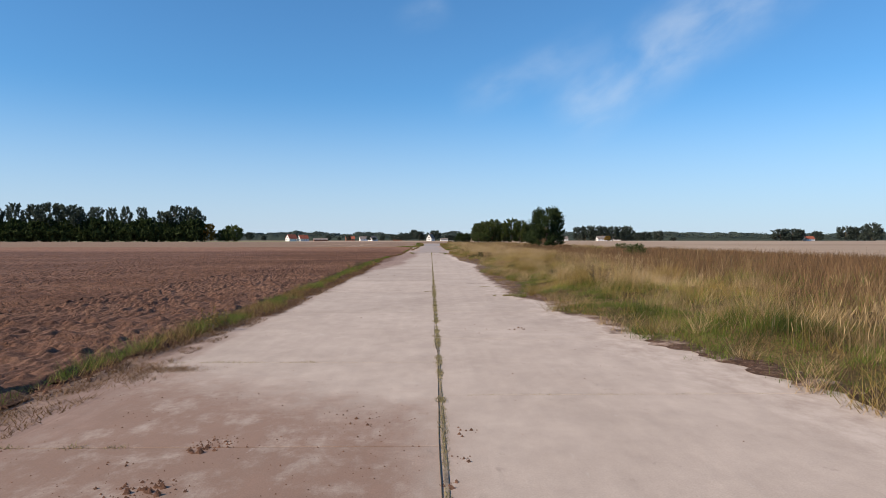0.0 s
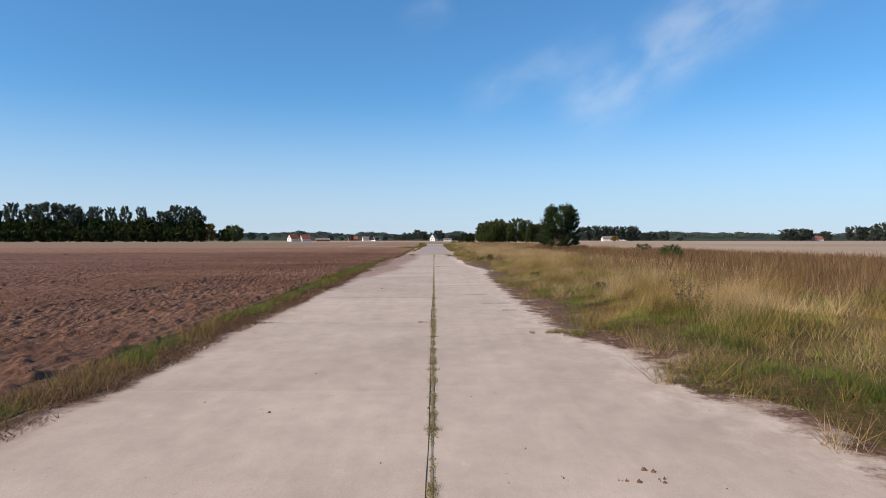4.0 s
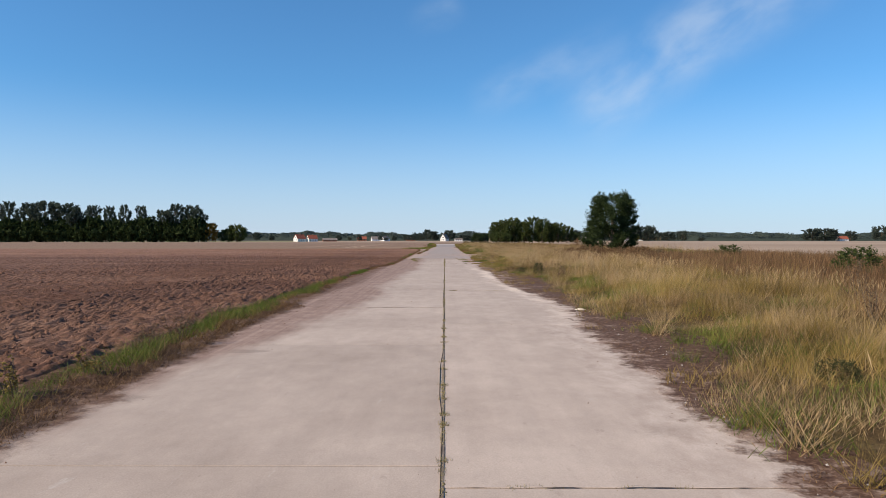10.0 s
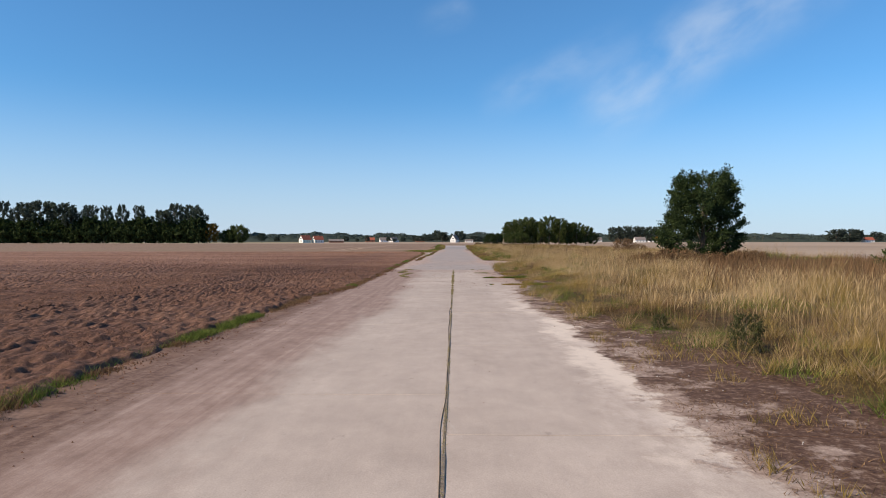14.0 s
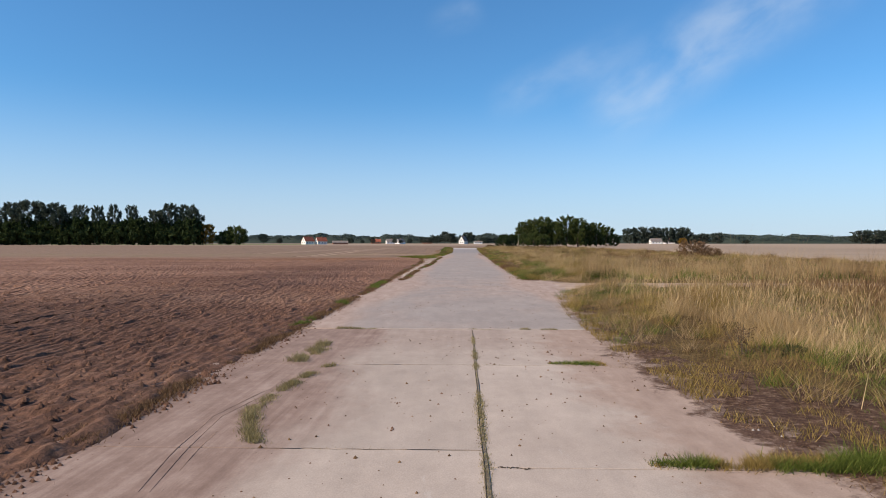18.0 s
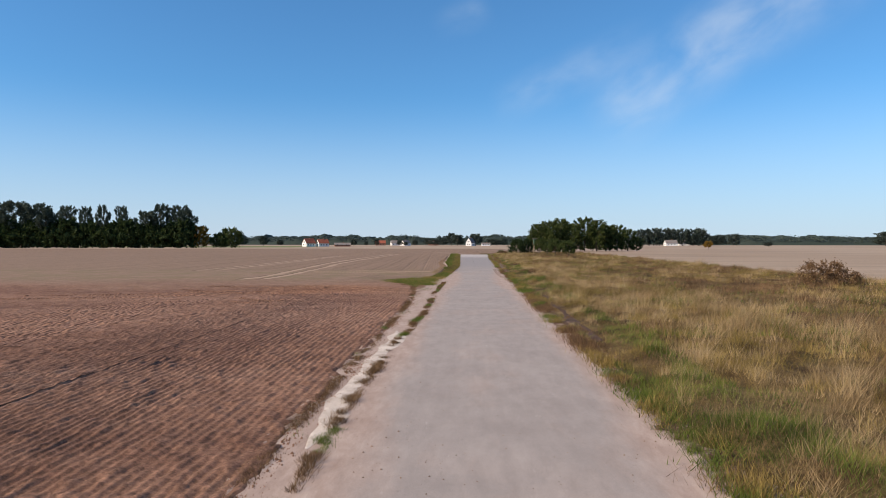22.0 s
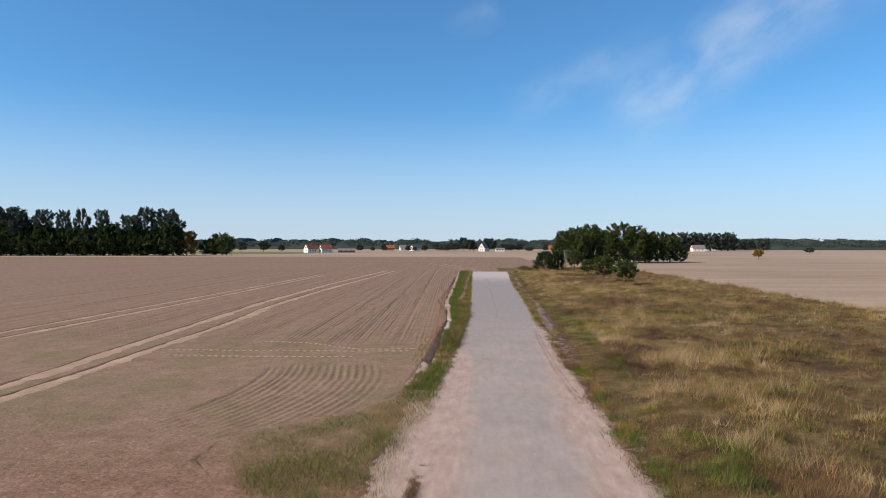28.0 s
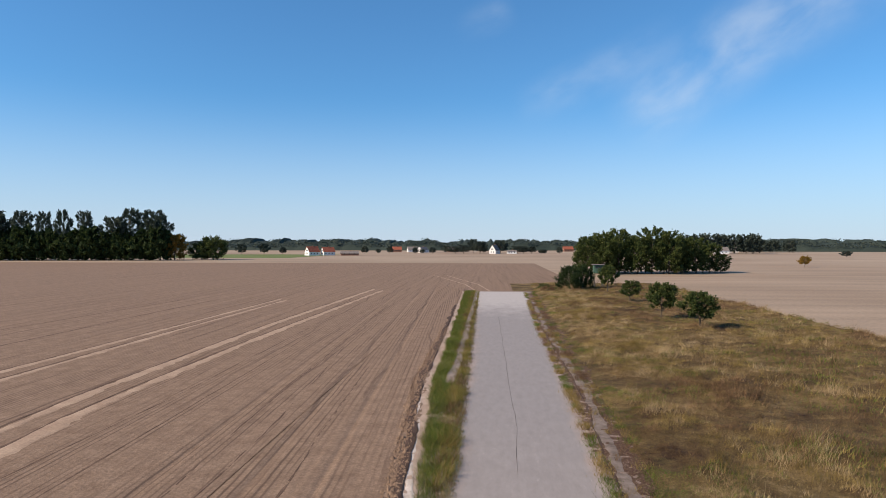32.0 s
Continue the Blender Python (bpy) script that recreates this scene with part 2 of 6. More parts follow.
def leafy(name, dark, mid, light, through=0.3, patch=0.35):
    """Leaves or grass: colour by each blade's tint and by patches, some light through it."""
    n = Nodes(name, 0.75)
    t = n.math("ADD", n.math("MULTIPLY", n.attr("tint"), 0.65), n.math("MULTIPLY", n.noise(patch, 3), 0.35))
    col = n.ramp(t, (0.2, dark), (0.5, mid), (0.8, light))
    n.done(col)
    tr = n.nt.nodes.new("ShaderNodeBsdfTranslucent")
    n.link(col, tr.inputs["Color"])
    mx = n.nt.nodes.new("ShaderNodeMixShader")
    mx.inputs[0].default_value = through
    n.link(n.b.outputs[0], mx.inputs[1])
    n.link(tr.outputs[0], mx.inputs[2])
    n.link(mx.outputs[0], n.nt.nodes["Material Output"].inputs["Surface"])
    return n.m


def soil_material():
    """Ploughed loam: brown where it was ploughed, paler and finely harrowed beyond its headland."""
    n = Nodes("ploughed_soil", 0.95)
    x, y, z = n.xyz()
    big = n.noise(0.05, 4)
    band = n.noise(0.12, 4, 0.6, (0.35, 1.2, 1))
    mid = n.noise(0.9, 5, 0.65)
    fine = n.noise(9.0, 6, 0.75)
    brown = n.ramp(n.mix(0.5, mid, band), (0.34, (0.134, 0.067, 0.042)), (0.5, (0.21, 0.112, 0.071)), (0.66, (0.285, 0.166, 0.11)))
    tan = n.ramp(mid, (0.3, (0.19, 0.123, 0.08)), (0.7, (0.268, 0.182, 0.122)))
    # distance inside the rounded headland of the ploughing
    px, py = n.math("MAXIMUM", n.math("ADD", x, 14.0), 0.0), n.math("MAXIMUM", n.math("SUBTRACT", y, 160.0), 0.0)
    d = n.math("SQRT", n.math("ADD", n.math("MULTIPLY", px, px), n.math("MULTIPLY", py, py)))
    where = n.step(n.math("ADD", n.math("SUBTRACT", d, n.math("MULTIPLY", n.step(y, 160, 150), 9.0)), n.math("MULTIPLY", n.math("SUBTRACT", big, 0.5), 26.0)), 0.0, 26.0)
    # deeper brown over the first part, giving way at y of about 110
    deep_brown = n.ramp(n.mix(0.5, mid, band), (0.34, (0.076, 0.037, 0.024)), (0.5, (0.13, 0.068, 0.043)), (0.66, (0.19, 0.108, 0.071)))
    brown = n.mix(n.step(y, 122, 98), brown, deep_brown)
    col = n.mix(where, brown, tan)
    olive = n.math("MULTIPLY", n.math("MULTIPLY", n.step(y, 172, 182), n.step(y, 212, 198)), n.step(n.noise(0.25, 4), 0.42, 0.6))
    col = n.mix(n.math("MULTIPLY", olive, 0.35), col, (0.14, 0.125, 0.05))
    calm_tan = n.math("SUBTRACT", 1.0, n.math("MULTIPLY", where, 0.5))
    col = n.mix(n.math("MULTIPLY", calm_tan, 0.7), col, n.ramp(fine, (0.3, 0.25), (0.7, 0.75)), "OVERLAY")
    lump = n.noise(4.5, 6, 0.75)
    col = n.mix(n.math("MULTIPLY", calm_tan, 0.5), col, n.ramp(lump, (0.36, 0.25), (0.64, 0.75)), "OVERLAY")
    # drill rows run along the harrowed part
    lean = n.math("ADD", x, n.math("MULTIPLY", y, 0.05))
    wv = n.math("SINE", n.math("ADD", n.math("MULTIPLY", lean, 19.0), n.math("MULTIPLY", n.noise(0.3, 2), 3.0)))
    row = n.math("MULTIPLY", n.step(wv, 0.1, 0.95), n.step(n.noise(1.0, 3, stretch=(1.2, 0.012, 1)), 0.35, 0.65))
    col = n.mix(n.math("MULTIPLY", n.math("MULTIPLY", row, n.step(y, 196, 204)), 0.75), col, (0.10, 0.062, 0.042))
    wide = n.math("SINE", n.math("ADD", n.math("MULTIPLY", lean, 2.3), n.math("MULTIPLY", n.noise(0.08, 2), 5.0)))
    wide = n.math("MULTIPLY", n.step(wide, 0.93, 0.99), n.step(n.noise(1.0, 3, stretch=(0.6, 0.008, 1), shift=(3, 1, 0)), 0.4, 0.6))
    col = n.mix(n.math("MULTIPLY", n.math("MULTIPLY", wide, n.step(y, 190, 215)), 0.6), col, (0.10, 0.062, 0.042))
    # plough rows round the headland, in step with the modelled ones
    ax, ay = n.math("ADD", x, 14.0), n.math("SUBTRACT", y, 160.0)
    dd = n.math("ADD", d, n.math("MINIMUM", n.math("MAXIMUM", ax, ay), 0.0))
    w1 = n.math("MULTIPLY", n.math("SINE", n.math("ADD", n.math("MULTIPLY", y, 0.35), n.math("MULTIPLY", x, 0.2))), 0.06)
    w2 = n.math("MULTIPLY", n.math("SINE", n.math("SUBTRACT", n.math("MULTIPLY", y, 0.9), n.math("MULTIPLY", x, 0.4))), 0.03)
    ridge = n.math("ABSOLUTE", n.math("SINE", n.math("MULTIPLY", n.math("ADD", n.math("ADD", dd, n.math("MULTIPLY", n.noise(1.3, 3), 0.09)), n.math("ADD", w1, w2)), math.pi / 0.23)))
    calm = n.math("MULTIPLY", n.step(dd, 8.0, 11.0), n.step(y, 155, 166))
    amp = n.math("MULTIPLY", n.math("SUBTRACT", 1.0, calm), n.math("ADD", 0.6, n.math("MULTIPLY", n.step(y, 70, 110), 0.4)))
    amp = n.math("MULTIPLY", n.math("MULTIPLY", amp, n.step(x, -17.6, -18.4)), n.step(n.noise(1.6, 3), 0.1, 0.55))
    n.bump(n.math("ADD", n.math("ADD", n.math("MULTIPLY", fine, 0.5), n.math("MULTIPLY", n.math("MULTIPLY", lump, calm_tan), n.math("SUBTRACT", 1.6, n.math("MULTIPLY", n.step(x, -12.4, -11.6), 0.7)))), n.math("MULTIPLY", n.math("MULTIPLY", ridge, n.math("MULTIPLY", amp, n.step(x, -60, -16))), 1.7)), 0.75, 0.045)
    return n.done(col)


def far_material():
    n = Nodes("stubble", 0.95)
    big = n.noise(0.006, 3)
    mid = n.noise(0.06, 4, stretch=(0.2, 2.0, 1))
    fine = n.noise(2.0, 4)
    col = n.ramp(big, (0.35, (0.27, 0.196, 0.134)), (0.65, (0.36, 0.275, 0.195)))
    col = n.mix(0.4, col, n.ramp(mid, (0.3, 0.3), (0.7, 0.7)), "OVERLAY")
    col = n.mix(0.3, col, n.ramp(fine, (0.3, 0.3), (0.7, 0.7)), "OVERLAY")
    n.bump(fine, 0.4, 0.05)
    return n.done(col)


def paving_material(asphalt):
    """Old airfield concrete (or worn asphalt) with dust drifted in along its sides."""
    n = Nodes("worn_asphalt" if asphalt else "old_concrete", 0.85)
    x, y, z = n.xyz()
    big = n.noise(0.4, 6, 0.65)
    streak = n.noise(1.0, 5, 0.65, (2.4, 0.07, 1))
    mid = n.noise(2.6, 6, 0.7, (1, 0.3, 1) if asphalt else (1, 0.6, 1))
    fine = n.noise(60.0, 4, 0.75)
    wob = n.math("MULTIPLY", n.math("SUBTRACT", n.noise(0.6, 6, 0.65, (1, 0.4, 1)), 0.5), 1.7 if asphalt else 2.6)
    frac = n.math("SUBTRACT", n.noise(1.1, 9, 0.72), 0.5)
    right = n.math("ADD", n.math("SUBTRACT", x, n.along(y, RIGHT_EDGE)), n.math("MULTIPLY", frac, 2.2))
    if asphalt:
        base = n.ramp(n.mix(0.2, big, streak), (0.3, (0.272, 0.232, 0.206)), (0.7, (0.345, 0.298, 0.265)))
        # sandy where the dirt track joins, clean in the middle further on, bleached at the end
        half = n.along(y, [(-30, 1.9), (101, 2.9), (108, 2.8), (113, 2.2), (117, 1.6), (122, 1.9), (128, 2.3), (135, 2.4), (165, 2.1), (174, 1.4), (190, 1.5), (200, 2.3), (215, 2.7), (245, 3.0), (280, 3.9), (322, 5.0)])
        mid_x = n.math("ADD", -0.1, n.math("MULTIPLY", n.step(y, 160, 310), 1.2))
        side = n.step(n.math("SUBTRACT", n.math("ADD", n.math("ABSOLUTE", n.math("SUBTRACT", x, mid_x)), wob), half), -0.25, 0.9)
        side = n.math("MULTIPLY", side, n.math("SUBTRACT", 1.0, n.math("MULTIPLY", n.step(y, 222, 262), 0.6)))
        film = n.math("MULTIPLY", n.math("MULTIPLY", n.step(y, 107, 113), n.step(y, 126, 118)), n.step(big, 0.4, 0.6))
        side = n.math("MAXIMUM", side, n.math("MULTIPLY", film, 0.6))
        drift = n.step(n.noise(0.45, 6, 0.62, (1.0, 0.4, 1), (8, 2, 0)), 0.5, 0.66)
        side = n.math("MAXIMUM", side, n.math("MULTIPLY", n.math("MULTIPLY", drift, n.step(y, 215, 195)), 0.3))
        end = n.math("MULTIPLY", n.step(n.math("ADD", y, n.math("MULTIPLY", wob, 22.0)), 270, 300), 0.75)
        base = n.mix(n.math("MULTIPLY", n.step(y, 195, 230), 0.8), base, (0.256, 0.234, 0.224))
        base = n.mix(end, base, (0.47, 0.425, 0.39))
    else:
        base = n.ramp(n.mix(0.2, n.mix(0.35, big, n.noise(0.13, 4, 0.6, shift=(3, 7, 0))), streak), (0.36, (0.345, 0.282, 0.232)), (0.5, (0.402, 0.333, 0.277)), (0.64, (0.458, 0.383, 0.32)))
        lim = n.math("SUBTRACT", 4.5, n.math("MULTIPLY", n.step(y, 36, 56), 2.0))
        lim = n.math("SUBTRACT", lim, n.math("MULTIPLY", n.step(y, 62, 80), 0.5))
        side = n.step(n.math("SUBTRACT", n.math("ADD", n.math("MULTIPLY", x, -1.0), wob), lim), -0.5, 0.6)
        side = n.math("MAXIMUM", side, n.step(n.math("ADD", n.math("ADD", right, n.math("MULTIPLY", wob, 0.5)), n.math("MULTIPLY", n.step(y, 84, 92), 0.45)), -1.1, -0.2))
        side = n.math("MAXIMUM", side, n.math("MULTIPLY", n.step(y, 104, 98.5), n.math("MULTIPLY", n.step(y, 96.0, 101.0), 0.6)))
        # damp stains with ragged outlines; the last three paint shadows off the verge
        stain_and_shadow = 0.0
        for cx, cy, rx, ry in ((2.41, 40.0, 0.35, 0.5), (1.77, 30.1, 0.3, 0.25), (2.3, 30.1, 0.25, 0.3), (2.55, 47.0, 0.35, 0.3), (2.7, 46.0, 0.15, 0.8), (-1.25, 88.6, 0.3, 0.18), (-0.58, 88.4, 0.35, 0.22), (-2.0, 90.0, 0.4, 0.15), (1.65, 87.0, 0.3, 0.3), (1.7, 33.5, 0.5, 0.25), (-3.9, 44.6, 0.75, 0.22), (-4.1, 36.7, 0.6, 0.2), (-4.2, 41.2, 0.5, 0.25)):
            ex, ey = n.math("DIVIDE", n.math("SUBTRACT", x, cx), rx), n.math("DIVIDE", n.math("SUBTRACT", y, cy), ry)
            dist = n.math("ADD", n.math("ADD", n.math("MULTIPLY", ex, ex), n.math("MULTIPLY", ey, ey)), n.math("MULTIPLY", frac, 5.0))
            stain_and_shadow = n.math("MAXIMUM", stain_and_shadow, n.step(dist, 1.2, 0.3))
        base = n.mix(n.math("MULTIPLY", stain_and_shadow, 0.5), base, (0.2, 0.158, 0.13))
        # mud carried onto the first slabs by farm traffic
        mud = n.step(n.math("ADD", n.math("ADD", y, n.math("MULTIPLY", x, 0.55)), n.math("MULTIPLY", frac, 5.0)), 8.8, 6.0)
        mud = n.math("MULTIPLY", mud, n.step(n.math("ADD", x, frac), 0.5, -0.7))
        base = n.mix(n.math("MULTIPLY", mud, n.step(n.math("ADD", mid, n.math("MULTIPLY", frac, 0.6)), 0.16, 0.56)), base, (0.225, 0.15, 0.112))
        base = n.mix(0.7, base, n.ramp(n.random(), (0.0, 0.46), (1.0, 0.54)), "OVERLAY")
    base = n.mix(0.4, base, n.ramp(mid, (0.25, 0.35), (0.75, 0.65)), "OVERLAY")
    rub = n.noise(1.0, 6, 0.7, (7.0, 0.12, 1), (2, 4, 0), 0.3)
    # dark scuffs and pale scratches
    scuff = n.step(n.noise(5.0, 5, 0.7, (1, 0.5, 1), (7, 3, 0)), 0.62, 0.72)
    base = n.mix(n.math("MULTIPLY", scuff, 0.3), base, (0.15, 0.12, 0.10))
    pale = n.step(n.noise(3.0, 5, 0.7, (1.5, 0.35, 1), (1, 9, 0)), 0.63, 0.72)
    base = n.mix(n.math("MULTIPLY", pale, 0.4), base, (0.50, 0.45, 0.40))
    dust = n.ramp(n.mix(0.14, mid, rub), (0.3, (0.285, 0.2, 0.155)), (0.52, (0.38, 0.283, 0.228)), (0.75, (0.49, 0.39, 0.322)))
    if not asphalt:
        dust = n.ramp(n.mix(0.45, mid, rub), (0.36, (0.172, 0.11, 0.084)), (0.5, (0.25, 0.17, 0.133)), (0.64, (0.345, 0.255, 0.207)))
    if not asphalt:
        dust = n.mix(n.step(x, 0.5, 1.5), dust, n.ramp(mid, (0.3, (0.33, 0.26, 0.21)), (0.7, (0.54, 0.46, 0.39))))
        dust = n.mix(n.math("MULTIPLY", n.step(x, 0.5, 1.5), n.step(y, 82, 88)), dust, n.ramp(n.mix(0.3, mid, rub), (0.3, (0.25, 0.172, 0.13)), (0.7, (0.42, 0.315, 0.248))))
    col = n.mix(n.math("MULTIPLY", side, 0.92), base, dust)
    if not asphalt:
        # field soil spilled and dragged over the slabs' edge
        spill = n.math("SUBTRACT", n.math("ADD", n.math("MULTIPLY", x, -1.0), n.math("MULTIPLY", frac, 1.5)), n.along(y, [(44, 5.3), (56, 4.6), (62, 4.0), (66, 4.05), (70, 4.4), (80, 4.4), (92, 4.5), (101, 4.6)]))
        soil = n.ramp(n.mix(0.4, n.noise(7.0, 6, 0.75), rub), (0.36, (0.082, 0.046, 0.032)), (0.5, (0.15, 0.092, 0.065)), (0.64, (0.245, 0.166, 0.125)))
        col = n.mix(n.math("MULTIPLY", n.step(spill, -0.45, 0.25), n.step(y, 44, 50)), col, soil)
    # dark plant litter creeping in from both sides
    humus = n.margin(x, y)
    if not asphalt:
        rim = n.math("MULTIPLY", n.math("MULTIPLY", n.step(right, -0.75, -0.3), n.step(right, 0.25, 0.0)), n.math("MULTIPLY", n.step(y, 46, 54), n.step(y, 82, 74)))
        col = n.mix(n.math("MULTIPLY", rim, n.step(n.noise(0.7, 6, 0.65, (1, 0.5, 1), (4, 4, 0)), 0.42, 0.6)), col, (0.60, 0.51, 0.42))
    litter = n.step(right, -0.12, 0.16)
    litter = n.math("MULTIPLY", litter, n.step(n.math("ADD", n.along(y, HUMUS), n.math("MULTIPLY", frac, 9.0)), 3.0, 5.5))
    left = n.math("SUBTRACT", n.math("ADD", n.math("MULTIPLY", x, -1.0), n.math("MULTIPLY", frac, 1.6)), n.along(y, LITTER_EDGE))
    litter = n.math("MAXIMUM", litter, n.math("MULTIPLY", n.step(left, -0.15, 0.2), n.step(y, 66, 56)))
    if asphalt:
        litter = n.math("MULTIPLY", n.step(right, 0.0, 0.5), 0.6)
    humus = n.mix(n.step(x, -1.0, 1.0), n.ramp(n.noise(5.0, 8, 0.8), (0.36, (0.05, 0.026, 0.015)), (0.5, (0.115, 0.065, 0.04)), (0.62, (0.23, 0.155, 0.105))), humus)
    col = n.mix(litter, col, humus)
    col = n.mix(0.35, col, n.ramp(fine, (0.3, 0.3), (0.7, 0.7)), "OVERLAY")
    n.bump(n.math("ADD", n.math("ADD", n.math("MULTIPLY", fine, 0.4), n.math("MULTIPLY", mid, 2.0)), n.math("MULTIPLY", litter, 3.0)), 0.4, 0.008)
    return n.done(col)


def meadow_material():
    """Matted grass between the stalks: olive, straw and dead brown, gap shade put into the colour."""
    n = Nodes("meadow_floor", 0.95)
    x, y, z = n.xyz()
    patch = n.noise(0.22, 4, 0.6)
    tuft = n.noise(1.3, 5, 0.7)
    hair = n.noise(16.0, 6, 0.8, (1.0, 0.6, 1))
    col = n.ramp(n.mix(0.4, patch, tuft), (0.39, (0.058, 0.032, 0.016)), (0.46, (0.115, 0.072, 0.028)), (0.54, (0.165, 0.11, 0.042)), (0.62, (0.27, 0.182, 0.08)))
    col = n.mix(n.math("MULTIPLY", n.step(n.noise(0.5, 4, shift=(5, 5, 0)), 0.58, 0.68), 0.22), col, (0.10, 0.125, 0.03))
    col = n.mix(0.8, col, n.ramp(hair, (0.32, 0.12), (0.68, 0.85)), "OVERLAY")
    n.bump(n.math("ADD", hair, tuft), 1.0, 0.15)
    return n.done(col)


def litter_material():
    n = Nodes("dark_humus", 0.95)
    big = n.noise(5.0, 8, 0.8)
    fine = n.noise(26.0, 5, 0.8)
    col = n.ramp(big, (0.34, (0.045, 0.022, 0.012)), (0.5, (0.11, 0.058, 0.033)), (0.62, (0.2, 0.125, 0.08)), (0.74, (0.38, 0.29, 0.21)))
    col = n.mix(0.6, col, n.ramp(fine, (0.3, 0.2), (0.7, 0.8)), "OVERLAY")
    n.bump(n.math("ADD", big, n.math("MULTIPLY", fine, 0.6)), 1.0, 0.04)
    return n.done(col)


def margin_material():
    n = Nodes("margin_humus", 0.95)
    x, y, z = n.xyz()
    n.bump(n.noise(12.0, 6, 0.8), 1.0, 0.04)
    return n.done(n.margin(x, y))


SOIL = soil_material()
MARGIN = margin_material()
FAR = far_material()
CONCRETE = paving_material(False)
ASPHALT = paving_material(True)
EDGE_DIRT = simple("brown_dirt", (0.15, 0.094, 0.068), (0.29, 0.205, 0.158), 0.8, 0.95, 18.0, 1.0, 0.03)
SPILL = simple("spilled_soil", (0.125, 0.073, 0.05), (0.245, 0.158, 0.114), 1.3, 0.95, 14.0, 0.5, 0.02)
DIRT = simple("sandy_dirt", (0.29, 0.205, 0.15), (0.47, 0.36, 0.28), 0.8, 0.95, 18.0, 1.0, 0.03)
PINK_DIRT = simple("pinkish_dirt", (0.24, 0.163, 0.122), (0.40, 0.295, 0.232), 0.9, 0.95, 18.0, 1.0, 0.03)
SAND_HEAP = simple("pale_sand", (0.50, 0.42, 0.31), (0.68, 0.6, 0.48), 3.0, 0.95, 30.0, 0.8, 0.01)
MOSS = litter_material()
MEADOW = meadow_material()
STRAW = leafy("straw_grass", (0.19, 0.123, 0.057), (0.375, 0.263, 0.13), (0.545, 0.405, 0.222), 0.3)
OLIVE = leafy("olive_grass", (0.105, 0.073, 0.02), (0.25, 0.178, 0.05), (0.42, 0.30, 0.108), 0.3)
GREEN = leafy("green_grass", (0.045, 0.066, 0.01), (0.105, 0.142, 0.022), (0.21, 0.225, 0.05), 0.3)
RUST = leafy("dead_weed", (0.06, 0.034, 0.017), (0.155, 0.09, 0.044), (0.28, 0.175, 0.09), 0.2)
SEAM_MOSS = leafy("seam_moss", (0.13, 0.11, 0.05), (0.265, 0.225, 0.105), (0.40, 0.335, 0.18), 0.3)
LEAF_DARK = leafy("tree_leaf", (0.012, 0.024, 0.008), (0.03, 0.05, 0.015), (0.075, 0.10, 0.03), 0.25)
# poplar leaf greyed and paled: distance haze is put into its colour
LEAF_BELT_HAZED = leafy("hazed_belt_leaf", (0.028, 0.043, 0.036), (0.058, 0.08, 0.06), (0.125, 0.145, 0.095), 0.25)
LEAF_POPLAR = leafy("poplar_leaf", (0.022, 0.037, 0.011), (0.06, 0.083, 0.022), (0.14, 0.155, 0.045), 0.3)
LEAF_WEED = leafy("weed_leaf", (0.028, 0.032, 0.012), (0.062, 0.066, 0.024), (0.12, 0.115, 0.045), 0.25)
LEAF_AUTUMN = leafy("autumn_leaf", (0.11, 0.07, 0.012), (0.22, 0.13, 0.02), (0.34, 0.20, 0.04), 0.3)
# bluish grey stands for the air's haze over the far trees
LEAF_FAR_HAZED = leafy("hazed_distant_leaf", (0.03, 0.042, 0.036), (0.047, 0.064, 0.052), (0.085, 0.10, 0.07), 0.2)
BARK = simple("bark", (0.07, 0.055, 0.04), (0.16, 0.125, 0.09), 4.0, 0.95, 20.0, 1.0, 0.03)
WHITE = simple("white_render", (0.70, 0.69, 0.66), (0.82, 0.81, 0.78), 0.5, 0.9, 5.0, 0.2)
ROOF_RED = simple("red_roof_tile", (0.24, 0.07, 0.04), (0.36, 0.115, 0.07), 0.8, 0.85, 4.0, 0.5)
ROOF_GREY = simple("grey_roof", (0.14, 0.12, 0.11), (0.24, 0.21, 0.19), 0.8, 0.85, 4.0, 0.5)
BRICK = simple("brick_wall", (0.24, 0.12, 0.08), (0.33, 0.18, 0.12), 0.8, 0.9, 5.0, 0.3)
GLASS_DARK = simple("window_glass", (0.03, 0.035, 0.04), (0.06, 0.07, 0.08), 0.5, 0.15, 4.0, 0.0)
PLANK = simple("weathered_wood", (0.20, 0.15, 0.10), (0.34, 0.28, 0.20), 2.0, 0.9, 14.0, 0.6)
PLANK_GREEN = simple("green_painted_wood", (0.05, 0.10, 0.07), (0.09, 0.16, 0.11), 2.0, 0.8, 14.0, 0.5)
STONE = simple("grey_stone", (0.30, 0.27, 0.24), (0.48, 0.44, 0.39), 6.0, 0.9, 30.0, 0.6)
GRASSLAND = simple("pasture_grass", (0.10, 0.13, 0.035), (0.16, 0.19, 0.06), 0.05, 0.95, 0.6, 0.6, 0.1)

